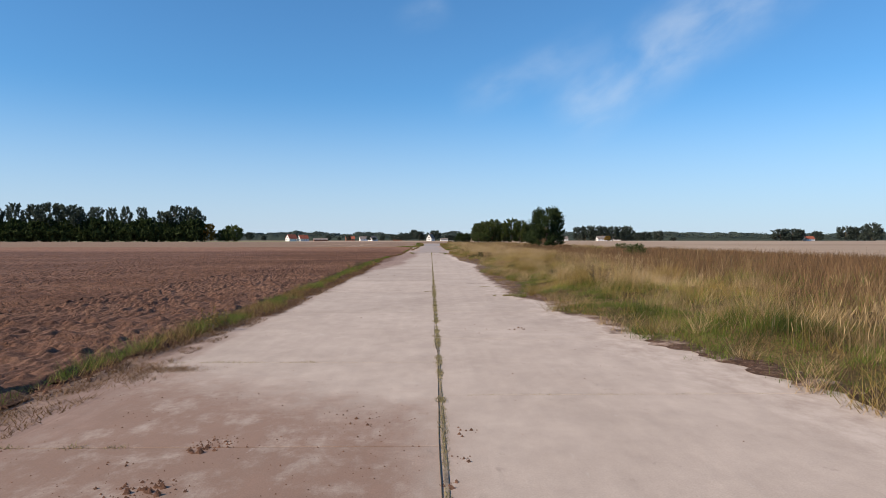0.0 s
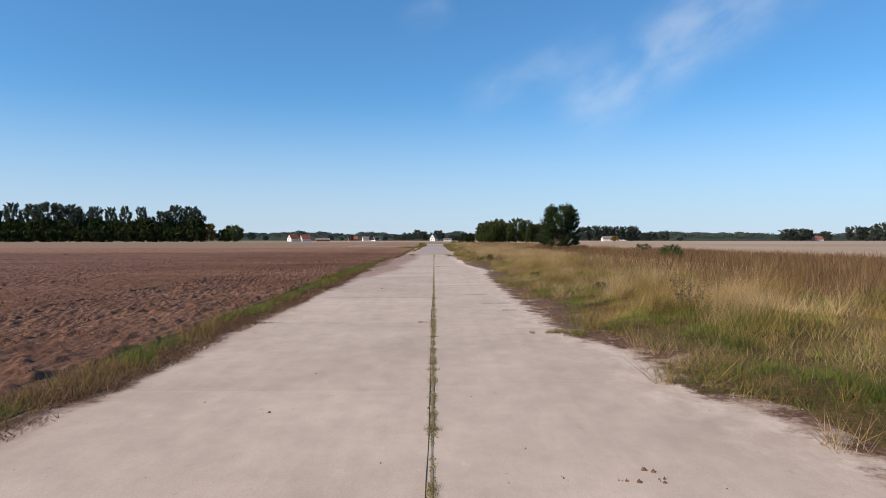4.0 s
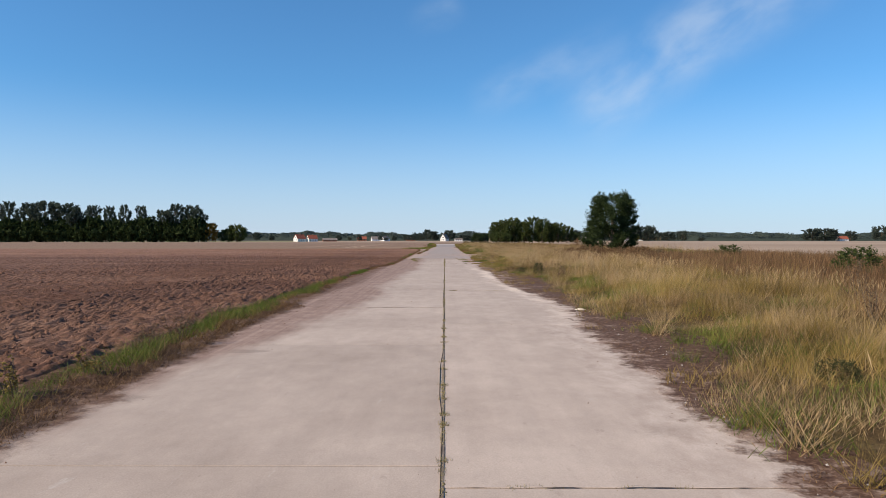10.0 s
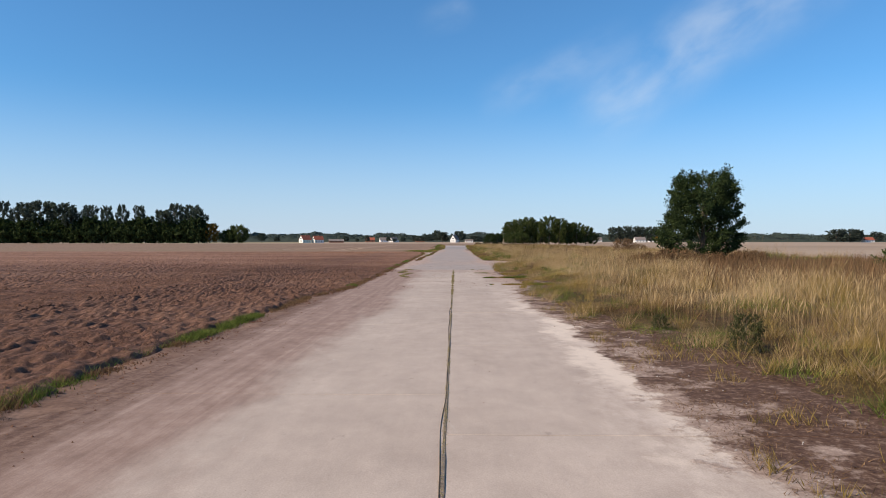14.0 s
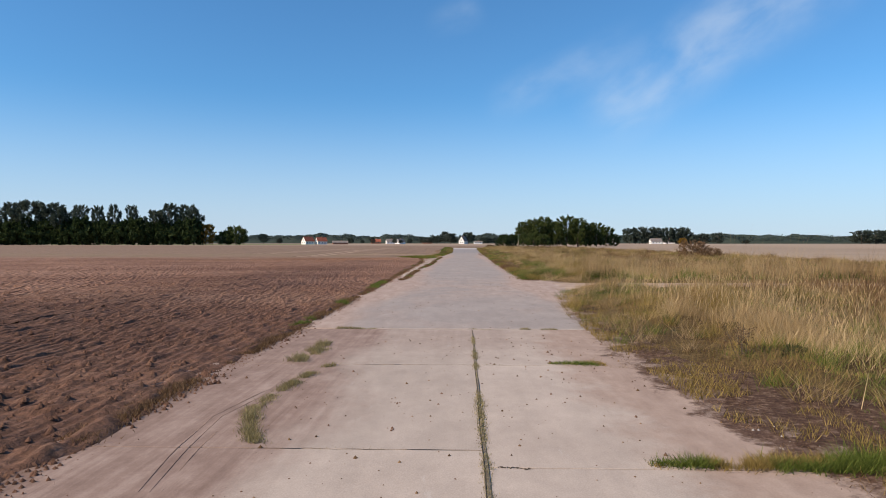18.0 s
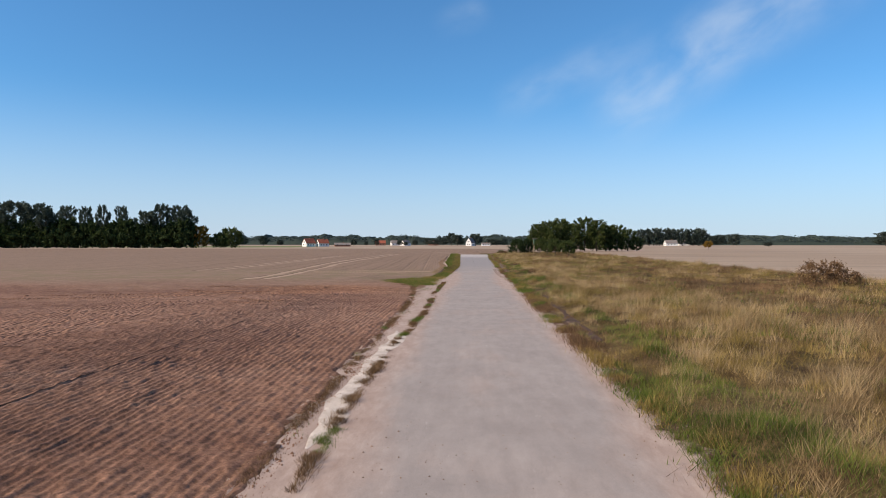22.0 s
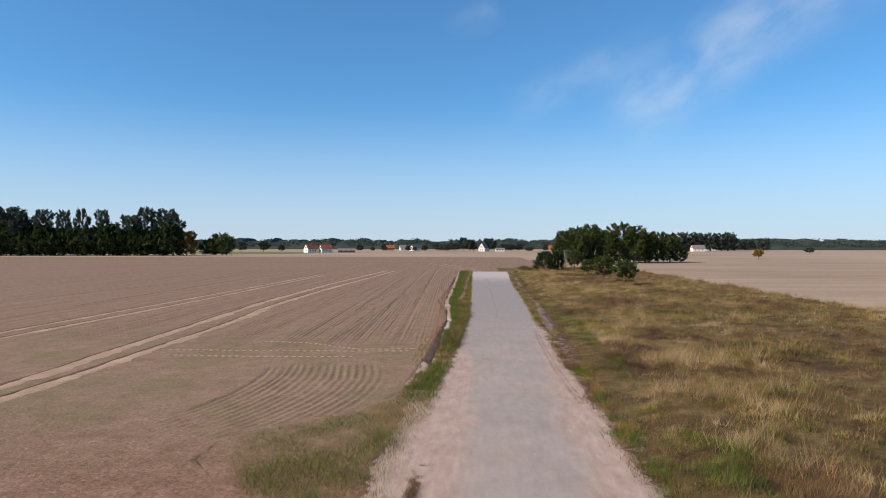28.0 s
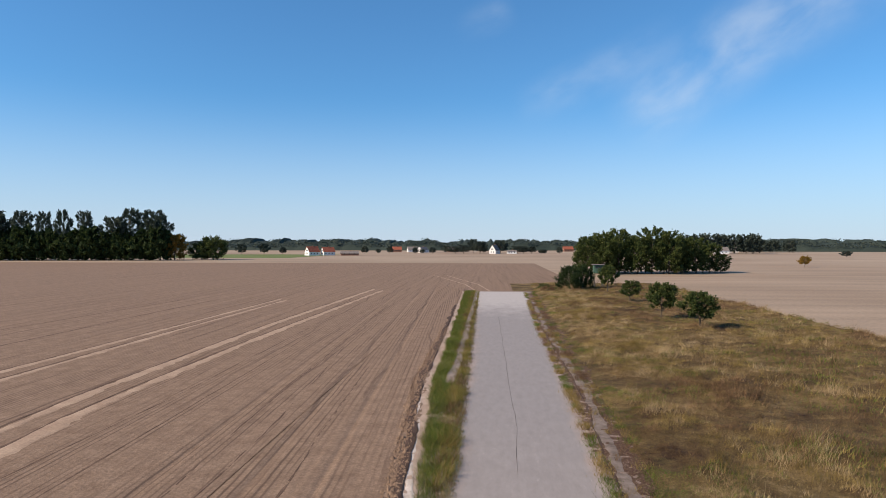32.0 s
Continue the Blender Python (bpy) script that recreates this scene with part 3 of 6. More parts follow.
# ---- large structure: ground, fields, paving ----
GRASS_EDGE = [(-30, 5.5), (7, 5.2), (11, 4.6), (12.7, 4.3), (17.1, 3.9), (17.9, 3.3), (19.5, 3.5), (21.5, 4.2), (22.8, 3.0), (26.2, 3.7), (29.4, 3.85), (34.5, 3.85),
              (37, 3.3), (39, 3.0), (43, 3.6), (45.4, 4.6), (47.8, 4.2), (51.3, 4.35), (51.9, 3.85), (53.4, 3.95), (55, 4.4), (58, 4.5), (61.3, 4.85), (64, 4.6), (70.7, 4.2), (72.5, 3.4), (77, 2.95), (84, 3.2), (85.2, 4.5), (88.6, 4.1),
              (90.6, 3.1), (91.6, 3.2), (92.3, 4.2), (94.3, 4.5), (96.2, 3.8), (97, 3.0), (106, 3.1), (109, 3.3), (112, 3.8), (120, 4.6), (124, 3.3), (175, 3.4), (195, 3.9), (228, 5.2),
              (250, 5.6), (303, 6.6), (330, 7.0)]
FIELD_EDGE = [(-30, -5.9), (9, -5.8), (30, -5.5), (50, -5.9), (66, -5.5), (80, -5.2), (84, -4.6), (120, -4.7), (150, -4.9), (162, -5.4), (168, -6.0), (172, -7.5), (176, -10.5),
              (179, -10.5), (182, -7.0), (184.5, -5.5), (190, -5.0), (214, -4.65), (219, -4.95), (227, -5.6), (234, -6.0), (258, -6.3), (322, -7.6), (360, -7.0)]


def curve_at(table, y):
    t = np.array(table)
    return np.interp(y, t[:, 0], t[:, 1])


def path_gap(y):
    """1 on the dirt track that turns off to the side, 0 elsewhere."""
    return smooth(114.0, 115.0, y) * (1 - smooth(118.0, 119.2, y))


LEFT_SLAB = [(234, -4.2), (244, -4.0), (268, -4.2), (300, -4.4), (320, -4.6)]
MUD_STRIP = [(137.5, 4.35), (139.5, 4.3), (142.3, 4.5), (145.8, 4.35), (149.2, 4.55), (152.2, 4.5), (154, 4.3), (158, 4.6), (161, 4.75)]


def mud_band(x, y):
    """1 on the bare strip of mud that runs beside the asphalt, 0 elsewhere."""
    return (1 - smooth(0.2, 0.34, np.abs(x - curve_at(MUD_STRIP, y)) + 0.16 * (vnoise(x, y, 0.7, 83) - 0.5))) * smooth(137, 138, y) * (1 - smooth(160, 162, y))


def meadow_height(x, y):
    rise = smooth(0, 2.5, x - curve_at(GRASS_EDGE, y)) * (1 - mud_band(x, y))
    tuss = vnoise(x, y, 1.7, 91) * 0.55 + vnoise(x, y, 0.6, 96) * 0.45
    deep = np.interp(y, [-10, 100, 125, 330], [0.42, 0.42, 0.55, 0.6])
    return 0.01 + rise * (0.03 + 0.1 * vnoise(x, y, 6.0, 3) + deep * np.maximum(tuss - 0.3, 0)) * (1 - path_gap(y)) - 0.06 * path_gap(y)


tagged(new("ground", grid("ground", np.linspace(-4500, 4500, 31), np.linspace(-1500, 5000, 31), lambda x, y: -0.12 + 0 * x, FAR)),
       "pale harvested farmland running flat to the horizon", "ground", kind="structure")


def headland(x, y):
    """Distance of the plough rows from the rounded inner corner of the headland."""
    px, py = x + 14.0, y - 160.0
    return np.hypot(np.maximum(px, 0), np.maximum(py, 0)) + np.minimum(np.maximum(px, py), 0)


ROW = 0.23  # spacing of the plough rows


def soil_height(x, y):
    """Furrows along the field and round its headland, broken into clods."""
    d = headland(x, y)
    calm = smooth(8.0, 11.0, d) * smooth(155, 166, y)
    off = np.maximum(curve_at(FIELD_EDGE, y) + 0.3 - x, 0)
    rows = np.abs(np.sin((d + 0.035 * (vnoise(x, y, 1.1, 24) - 0.5)) * math.pi / ROW)) - 0.6
    soft = 1 - 0.65 * smooth(110, 128, y)
    rows = rows * (0.72 + 0.55 * smooth(1.5, 5.0, off))
    rows = rows * (1 + soft * (1.1 * vnoise(x, y, 0.38, 21) - 0.55))
    strong = 0.85 + 0.15 * smooth(70, 110, y)
    near = smooth(-18.2, -13.0, x)
    c1, c2, c3 = vnoise(x, y, 0.5, 12), vnoise(x, y, 0.21, 13), vnoise(x, y, 0.1, 16)
    clod = 0.05 * np.maximum(c1 - 0.56, 0) + 0.19 * np.maximum(c2 - 0.5, 0) + 0.035 * (c3 - 0.5)
    crust = 0.75 + 0.3 * (1 - smooth(75, 110, y))
    z = ((0.07 - 0.012 * smooth(122, 140, y)) * near * rows * strong * (0.6 + 0.35 * vnoise(x, y, 2.2, 14) + 0.2 * vnoise(x, y, 0.5, 18)) + clod * crust) * (1 - 0.85 * calm)
    # curved drill marks and tyre ruts on the harrowed headland
    swirl = smooth(177, 181, y) * (1 - smooth(191, 192.6, y))
    bow = x + 0.028 * (y - 187) ** 2 + 0.1 * (vnoise(x, y, 1.1, 22) - 0.5)
    z = z + swirl * (0.006 + 0.024 * vnoise(x, y, 0.9, 23)) * np.sin(bow * 2 * math.pi / 0.42) * smooth(-12.9, -12.5, bow) * (1 - smooth(-6.6, -5.9, bow))
    z = z - 0.06 * np.exp(-((bow + 12.7) / 0.12) ** 2) * smooth(181, 183, y) * (1 - smooth(190.5, 191.5, y))
    line = 0.0
    for xr in (-15.2, -11.0, -8.2):
        xx = x - xr + 0.05 * (y - 215)
        line = line + np.exp(-(xx / 0.16) ** 2)
    drill = np.abs(np.sin((x + 0.05 * y + 0.08 * (vnoise(x, y, 4.0, 25) - 0.5)) * math.pi / 0.44)) - 0.6
    z = z + (0.019 * drill * (0.4 + 0.9 * vnoise(x + 0.05 * y, 0.08 * y, 0.9, 26)) - 0.05 * line) * smooth(200, 204, y)
    bank = 0.06 * (1 - smooth(2.0, 6.0, off)) * (1 - smooth(70, 84, y))
    return 0.03 + bank + z


def field_grid(name, x0, x1, dx, y0, y1, dy):
    """A sheet of the field, its columns in step with the plough rows; strips that reach the verge end raggedly along the field's edge."""
    xs, ys = np.arange(x0, x1 + dx * 0.5, dx), np.linspace(y0, y1, int(round((y1 - y0) / dy)) + 1)
    gx, gy = np.meshgrid(xs, ys)
    z = soil_height(gx, gy)
    n = len(xs)
    a = (np.arange(len(ys) - 1)[:, None] * n + np.arange(n - 1)[None]).ravel()
    if x1 > -6:
        near = curve_at(FIELD_EDGE, gy) + 0.25 + 0.4 * (vnoise(gy, 0 * gy, 2.1, 20) - 0.5) + 0.3 * (vnoise(gx, gy, 0.35, 19) - 0.5)
        rim = smooth(0.0, 0.2, near - gx)
        z = z * rim - 0.03 * (1 - rim)
        a = a[(gx < near + 0.12).ravel()[a]]
    if dx < 0.11:
        gx = gx + smooth(0, 0.5, gx - x0) * smooth(0, 0.5, x1 - gx) * (0.07 * np.sin(0.13 * gy + 0.1 * gx) + 0.05 * (vnoise(gx, gy, 1.7, 17) - 0.5))
    verts = np.stack([gx.ravel(), gy.ravel(), z.ravel()], 1)
    return mesh_from(name, verts, [np.stack([a, a + 1, a + n + 1, a + n], 1)], SOIL, shade=False)


field = tagged(new("field", grid("field", np.linspace(-900, -11, 60), np.linspace(-60, 520, 60), lambda x, y: -0.09 + 0 * x, SOIL)),
               "brown ploughed field of bare crumbly soil beside the runway", "field", kind="structure")
child("clodded_strip", field_grid("clodded_strip", -12, -4.2, ROW / 4, -8, 90, 0.1), field)
child("furrowed_strip", field_grid("furrowed_strip", -12, -4.2, ROW / 4, 90, 160, 0.16), field)
child("furrowed_bend", field_grid("furrowed_bend", -12, -4.2, ROW / 4, 160, 172, 0.05), field)
child("clodded_middle", field_grid("clodded_middle", -18, -12, ROW / 2, -6, 90, 0.2), field)
child("furrowed_rows", field_grid("furrowed_rows", -18, -12, ROW / 4, 90, 160, 0.2), field)
child("headland_bend", field_grid("headland_bend", -18, -12, 0.1, 160, 172, 0.05), field)
child("furrowed_middle", field_grid("furrowed_middle", -24, -18, 0.12, -6, 200, 0.3), field)
child("headland_middle", field_grid("headland_middle", -18, -12, 0.1, 172, 200, 0.2), field)
child("furrowed_side", field_grid("furrowed_side", -50, -24, 0.25, -4, 200, 0.6), field)
child("furrowed_far", field_grid("furrowed_far", -110, -50, 1.0, 0, 200, 0.9), field)
child("headland_strip", field_grid("headland_strip", -12, -4.4, 0.08, 172, 206, 0.1), field)
child("harrowed_strip", field_grid("harrowed_strip", -12, -4.4, 0.11, 206, 330, 0.4), field)
child("harrowed_middle", field_grid("harrowed_middle", -44, -12, 0.15, 200, 330, 0.9), field)

child("field_end", grid("field_end", np.linspace(-11, 20, 6), np.linspace(321, 520, 10), lambda x, y: -0.088 + 0 * x, SOIL), field)

# paving: concrete slabs in two rows, then an asphalt stretch
runway = tagged(new("runway", grid("runway", [-7.6, -5.3, -5.1, 0.0, 7.0], np.linspace(-30, 322, 12), lambda x, y: -0.014 - 0.018 * (x < -5.2), EDGE_DIRT)),
                "long straight old airfield runway of weathered pale concrete slabs", "runway", kind="structure")


def slab(x0, x1, y0, y1, lift):
    bm = bmesh.new()
    box(bm, x0, x1, y0, y1, -0.16, lift, 0.004)
    return part("slab", bm, CONCRETE, runway)


LEFT_JOINTS = [-30, -22, -14, -6, 1.2, 6.4, 10.8, 18.0, 25.4, 32.2, 38.8, 45.4, 52.05, 58.7, 65.5, 72.4, 79.5, 86.6, 91.8, 96.4, 101.0]
RIGHT_JOINTS = [-30, -22, -14, -6, 2.0, 8.5, 13.4, 18.4, 23.5, 28.1, 33.2, 38.3, 48.3, 58.5, 63.8, 69.4, 75.0, 80.5, 86.2, 91.3, 96.4, 101.0]
for joints, x0, x1 in ((LEFT_JOINTS, -4.95, -0.009), (RIGHT_JOINTS, 0.009, 6.2)):
    for y0, y1 in zip(joints, joints[1:]):
        slab(x0, x1, y0 + 0.011, y1 - 0.011, 0.003 * random.random())
asphalt = child("asphalt", grid("asphalt", np.linspace(-4.95, 6.4, 24), np.concatenate([[100.97, 100.976], np.linspace(101.2, 320.5, 220)]), lambda x, y: 0.0045 - 0.06 * (y < 100.973) + 0.006 * vnoise(x, y, 1.5, 30) - 0.012 * (np.abs(x - 0.7) > 5.5), ASPHALT), runway,
                label="worn grey asphalt surface dusted with pale sand")


def strip(name, inner, outer, y0, y1, dy, n, z0, z1, material, jag, seed, label, category, fade=0.01, slope=3.0, sink=0.0):
    """A ragged-edged sheet between two side lines of the road."""
    ys = np.arange(y0, y1, dy)
    a = inner(ys) + jag * (vnoise(ys, 0 * ys, 0.9, seed) + 0.6 * vnoise(ys, 0 * ys, 0.25, seed + 1) - 0.8)
    b = outer(ys)
    a = b + (a - b) * np.minimum(1, np.minimum(ys - y0 + 0.2, y1 - ys) / fade)
    s = np.linspace(0, 1, n)
    gx = a[:, None] + (b - a)[:, None] * s[None]
    gy = np.broadcast_to(ys[:, None], gx.shape)
    z = z0 + (z1 - z0) * np.minimum(1, slope * s[None]) + 0.035 * (vnoise(gx, gy, 0.35, seed + 2) - 0.4) * np.minimum(1, 4 * s[None])
    z = np.maximum(z, 0.0041) - sink * smooth(0.5, 1.0, s[None])
    verts = np.stack([gx.ravel(), gy.ravel(), z.ravel()], 1)
    k = (np.arange(len(ys) - 1)[:, None] * n + np.arange(n - 1)[None]).ravel()
    return tagged(new(name, mesh_from(name, verts, [np.stack([k, k + 1, k + n + 1, k + n], 1)], material, shade=True)), label, category, kind="structure")


strip("humus_margin", lambda y: np.maximum(curve_at(GRASS_EDGE, y) + 0.3, curve_at(RIGHT_EDGE, y) + 0.6), lambda y: np.maximum(curve_at(GRASS_EDGE, y), curve_at(RIGHT_EDGE, y)) + 0.9, -30, 90, 0.12, 16, 0.006, 0.03, MARGIN, 0.6, 50,
      "dark mossy humus creeping over the runway edge", "soil", 20.0)
strip("margin_soil", lambda y: curve_at(RIGHT_EDGE, y) + 0.5, lambda y: curve_at(GRASS_EDGE, y) + 1.0, 84, 114, 0.12, 14, 0.006, 0.025, MARGIN, 0.6, 51,
      "brown dirt and litter at the meadow's edge", "soil", 5.0)
strip("verge_soil", lambda y: np.interp(y, [56, 84, 170], [-4.75, -4.7, -4.7]), lambda y: curve_at(FIELD_EDGE, y) - 0.25, 48, 92, 0.15, 12, 0.0045, 0.014, SPILL, 0.5, 70,
      "bare brown soil along the field edge", "soil", 6.0, sink=0.12)
strip("verge_soil", lambda y: np.interp(y, [56, 84, 170], [-4.75, -4.7, -4.7]), lambda y: curve_at(FIELD_EDGE, y) - 0.25, 84, 172, 0.15, 12, 0.004, 0.018, PINK_DIRT, 0.5, 71,
      "bare sandy soil along the field edge", "soil", 6.0, sink=0.12)
strip("verge_turf", lambda y: np.interp(y, [160, 190, 200], [-4.9, -4.6, -4.6]), lambda y: curve_at(FIELD_EDGE, y) + 0.05, 163, 194, 0.15, 14, 0.01, 0.035, SOIL, 0.4, 73,
      "matted grass where the field bends away", "turf", 5.0)
strip("verge_soil", lambda y: np.interp(y, [160, 190, 321], [-4.6, -4.3, -4.6]), lambda y: curve_at(FIELD_EDGE, y) + 0.05, 186, 321, 0.15, 14, 0.006, 0.025, DIRT, 0.3, 72,
      "sandy soil under the weeds of the field edge", "soil")
strip("verge_litter", lambda y: -0.45 - curve_at(LITTER_EDGE, y),
      lambda y: curve_at(FIELD_EDGE, y) - 0.3, -30, 52, 0.1, 14, 0.0042, 0.07, MOSS, 0.5, 75, "dark dead plant litter under the verge grass", "soil", 9.0)

# the meadow and the dirt track through it
tagged(new("meadow", grid("meadow", np.concatenate([np.arange(3.0, 14, 0.3), np.arange(14, 39.1, 0.6)]), np.arange(-30, 349, 0.42),
                          lambda x, y: -0.05 + (meadow_height(x, y) + 0.05) * smooth(-0.2, 0.6, x - curve_at(GRASS_EDGE, y) - 0.35 - 1.0 * (vnoise(x, y, 0.9, 99) - 0.5)), MEADOW)),
       "overgrown meadow ground under tall dry grass", "meadow", kind="structure")
strip("dirt_track", lambda y: curve_at(RIGHT_EDGE, y) - 0.3, lambda y: np.full(len(y), 39.0), 114.3, 118.9, 0.2, 60, 0.006, 0.045, DIRT, 0.4, 80,
      "pale dirt track turning off the runway through the meadow", "track", slope=25.0)


# ---- grass ----
def blades(xy, height, width, lean, seed, z=None, segs=2, flop=0.0, patch=0.0):
    """Verts, faces and tint of many single grass blades."""
    r = np.random.default_rng(seed)
    n = len(xy)
    ang, side = r.random(n) * 2 * math.pi, r.random(n) * 2 * math.pi
    h = height * (0.55 + 0.75 * r.random(n))
    d = np.stack([np.cos(ang), np.sin(ang)], 1) * (lean * (0.3 + r.random(n)) * h)[:, None] + np.array([flop, 0.0]) * h[:, None]
    w = np.stack([np.cos(side), np.sin(side)], 1) * (width * (0.6 + 0.8 * r.random(n)))[:, None] * 0.5
    z0 = np.zeros(n) if z is None else z
    tint = np.clip(r.normal(0.5, 0.22 - 0.1 * patch, n) + patch * 1.5 * (vnoise(xy[:, 0], xy[:, 1], 0.7, 77) * 0.6 + vnoise(xy[:, 0], xy[:, 1], 2.3, 78) * 0.4 - 0.5), 0, 1)

    def pt(p, up):
        return np.concatenate([p, up[:, None]], 1)
    if segs == 1:
        v = np.stack([pt(xy - w, z0 - 0.02), pt(xy + w, z0 - 0.02), pt(xy + d, z0 + h)], 1).reshape(-1, 3)
        return v, [np.arange(3 * n).reshape(n, 3)], np.repeat(tint, 3)
    mid = xy + d * 0.3
    v = np.stack([pt(xy - w, z0 - 0.02), pt(xy + w, z0 - 0.02), pt(mid - w * 0.75, z0 + 0.58 * h), pt(mid + w * 0.75, z0 + 0.58 * h), pt(xy + d, z0 + h * 0.98)], 1).reshape(-1, 3)
    i = np.arange(n)[:, None] * 5
    return v, [i + np.array([[0, 1, 3, 2]]), i + np.array([[2, 3, 4]])], np.repeat(tint, 5)


def join_sets(sets):
    vs, fs, ts, base = [], {}, [], 0
    for v, faces, t in sets:
        vs.append(v)
        ts.append(t)
        for f in faces:
            fs.setdefault(f.shape[1], []).append(f + base)
        base += len(v)
    return np.concatenate(vs), [np.concatenate(f) for f in fs.values()], np.concatenate(ts)


def lawn(name, sets, material, label, category="grass"):
    v, f, t = join_sets(sets)
    return tagged(new(name, mesh_from(name, v, f, material, tint=t)), label, category, kind="stuff")


def scatter(x0, x1, y0, y1, per, seed):
    r = np.random.default_rng(seed)
    n = int((x1 - x0) * (y1 - y0) * per)
    return np.stack([x0 + r.random(n) * (x1 - x0), y0 + r.random(n) * (y1 - y0)], 1), r


def tall(y):
    """How tall the meadow stands along the runway."""
    return np.interp(y, [-10, 60, 88, 100, 118, 119.5, 124, 135, 330], [0.76, 0.72, 0.68, 0.7, 0.68, 0.95, 0.95, 0.6, 0.52])


def meadow_sets():
    """Grass of the meadow, sorted by kind: straw, olive, green, rust."""
    bins = {"straw": [], "olive": [], "green": [], "rust": []}
    # x range, y range, blades a square metre, blade width, low undergrowth or tall stalks
    zones = [(2.9, 7.5, -6, 132, 380, 0.0085, True), (2.9, 7.5, -6, 132, 200, 0.004, False), (3.0, 7.5, 132, 325, 230, 0.012, True), (3.0, 7.5, 132, 325, 80, 0.007, False),
             (7.5, 14, -6, 132, 150, 0.013, True), (7.5, 14, -6, 132, 95, 0.006, False), (7.5, 14, 132, 345, 130, 0.016, True), (7.5, 14, 132, 345, 60, 0.009, False),
             (14, 22, -6, 150, 46, 0.022, True), (14, 22, -6, 150, 40, 0.010, False), (14, 39, 150, 345, 40, 0.03, True), (14, 39, 150, 345, 18, 0.014, False),
             (22, 39, -6, 150, 20, 0.036, True), (22, 39, -6, 150, 15, 0.016, False)]
    for k, (x0, x1, y0, y1, per, width, low) in enumerate(zones):
        xy, r = scatter(x0, x1, y0, y1, per, 100 + k)
        x, y = xy[:, 0], xy[:, 1]
        off = x - curve_at(GRASS_EDGE, y) - 1.3 * (vnoise(x, y, 1.1, 90) - 0.45) - 0.5 * (vnoise(x, y, 0.35, 89) - 0.5)
        clump = vnoise(x, y, 1.7, 91) * 0.55 + vnoise(x, y, 0.6, 96) * 0.45
        sparse = 0.3 + 0.7 * smooth(0.3, 0.55, clump) if not low else 0.25 + 0.75 * smooth(0.3, 0.55, clump)
        keep = (off > 0) & (r.random(len(x)) < (0.2 + 0.8 * smooth(0, 1.0, off)) * sparse) & (r.random(len(x)) > path_gap(y)) & (r.random(len(x)) > 0.95 * mud_band(x, y))
        xy, x, y, off, clump = xy[keep], x[keep], y[keep], off[keep], clump[keep]
        gold = vnoise(x, y, 5.0, 92) * 0.6 + vnoise(x, y, 1.8, 97) * 0.4
        rust_n = vnoise(x, y, 6.0, 93) * 0.65 + 0.35 * vnoise(x, y, 1.6, 94) + 0.33 * smooth(9, 17, x) * (1 - 0.6 * smooth(120, 140, y)) + 0.05 * smooth(120, 140, y)
        green_n = vnoise(x, y, 3.0, 95) * 0.7 + vnoise(x, y, 0.9, 98) * 0.3
        late = smooth(122, 140, y)
        u = r.random(len(x))
        tuft = vnoise(x, y, 0.8, 87) * 0.55 + vnoise(x, y, 2.6, 86) * 0.45
        kind = np.where(tuft + 0.2 * (u - 0.5) + 0.35 * (gold - 0.5) > (0.52 if low else 0.45) + 0.03 * late + 0.07 * smooth(16, 24, y) * (1 - smooth(60, 80, y)), 0, 1)
        kind = np.where((rust_n + 0.22 * u + 0.12 * smooth(11, 16, x) * (1 - smooth(118, 128, y)) > 0.80) & (off > 0.9), 3, kind)
        near = 1 - smooth(0.3, 2.4, off)
        kind = np.where(r.random(len(x)) < (1 - 0.5 * smooth(78, 88, y) * (1 - late)) * near * 0.9 * smooth(0.38, 0.54, green_n) + (0.6 if low else 0.18) * (1 - 0.2 * late) * smooth(0.51, 0.64, green_n), 2, kind)
        kind = np.where((y > 122) & (y < 215) & (np.abs(x - 5.6 - 0.008 * (y - 140)) < 0.15 + 0.9 * green_n) & (u < 0.75) & (vnoise(x, y, 5.0, 82) > 0.4), 2, kind)
        kind = np.where((y > 118.7) & (y < 120.3) & (x > 6.5) & (low or u < 0.3), 2, kind)
        kind = np.where((y > 119.6) & (y < 127) & (x > 8) & (not low) & (u > 0.2), 0, kind)
        kind = np.where((y > 86) & (y < 113) & (off < 1.6) & (vnoise(x, y, 1.9, 81) + 0.2 * u > 0.52), np.where(u < 0.6, 3, 1), kind)
        kind = np.where((y < 19) & (off < 2.6) & (u < 0.8), 2, kind)
        kind = np.where((y > 109.5) & (y < 114.2) & (x < 8.5) & (u < 0.55) & (green_n > 0.42), 2, kind)
        h = tall(y) * (0.22 + 1.9 * clump ** 2) * (0.6 + 0.8 * vnoise(x, y, 3.4, 88)) * (0.22 + 0.78 * smooth(0.2, 3.0, off))
        h = h * np.choose(kind, [1.1, 0.85, 0.62, 0.85]) * (0.62 if low else 1.1)
        h = h * (1 - 0.4 * smooth(88, 94, y) * (1 - smooth(113, 115, y)) * (1 - smooth(2.0, 4.0, off)))
        z = meadow_height(x, y)
        for i, nm in enumerate(bins):
            m = kind == i
            if m.any():
                wid = width * (1.4 if nm == "green" else 1.0)
                bins[nm].append(blades(xy[m], h[m], wid, (0.95 if low else 0.6), 200 + 10 * k + i, z[m], 1, 0.12, 1.0))
    # tall golden grass behind the dirt track
    xy, r = scatter(6.5, 30, 119.4, 125, 190, 188)
    xy = xy[vnoise(xy[:, 0], xy[:, 1], 1.4, 85) + 0.3 * (xy[:, 1] < 122) > 0.42]
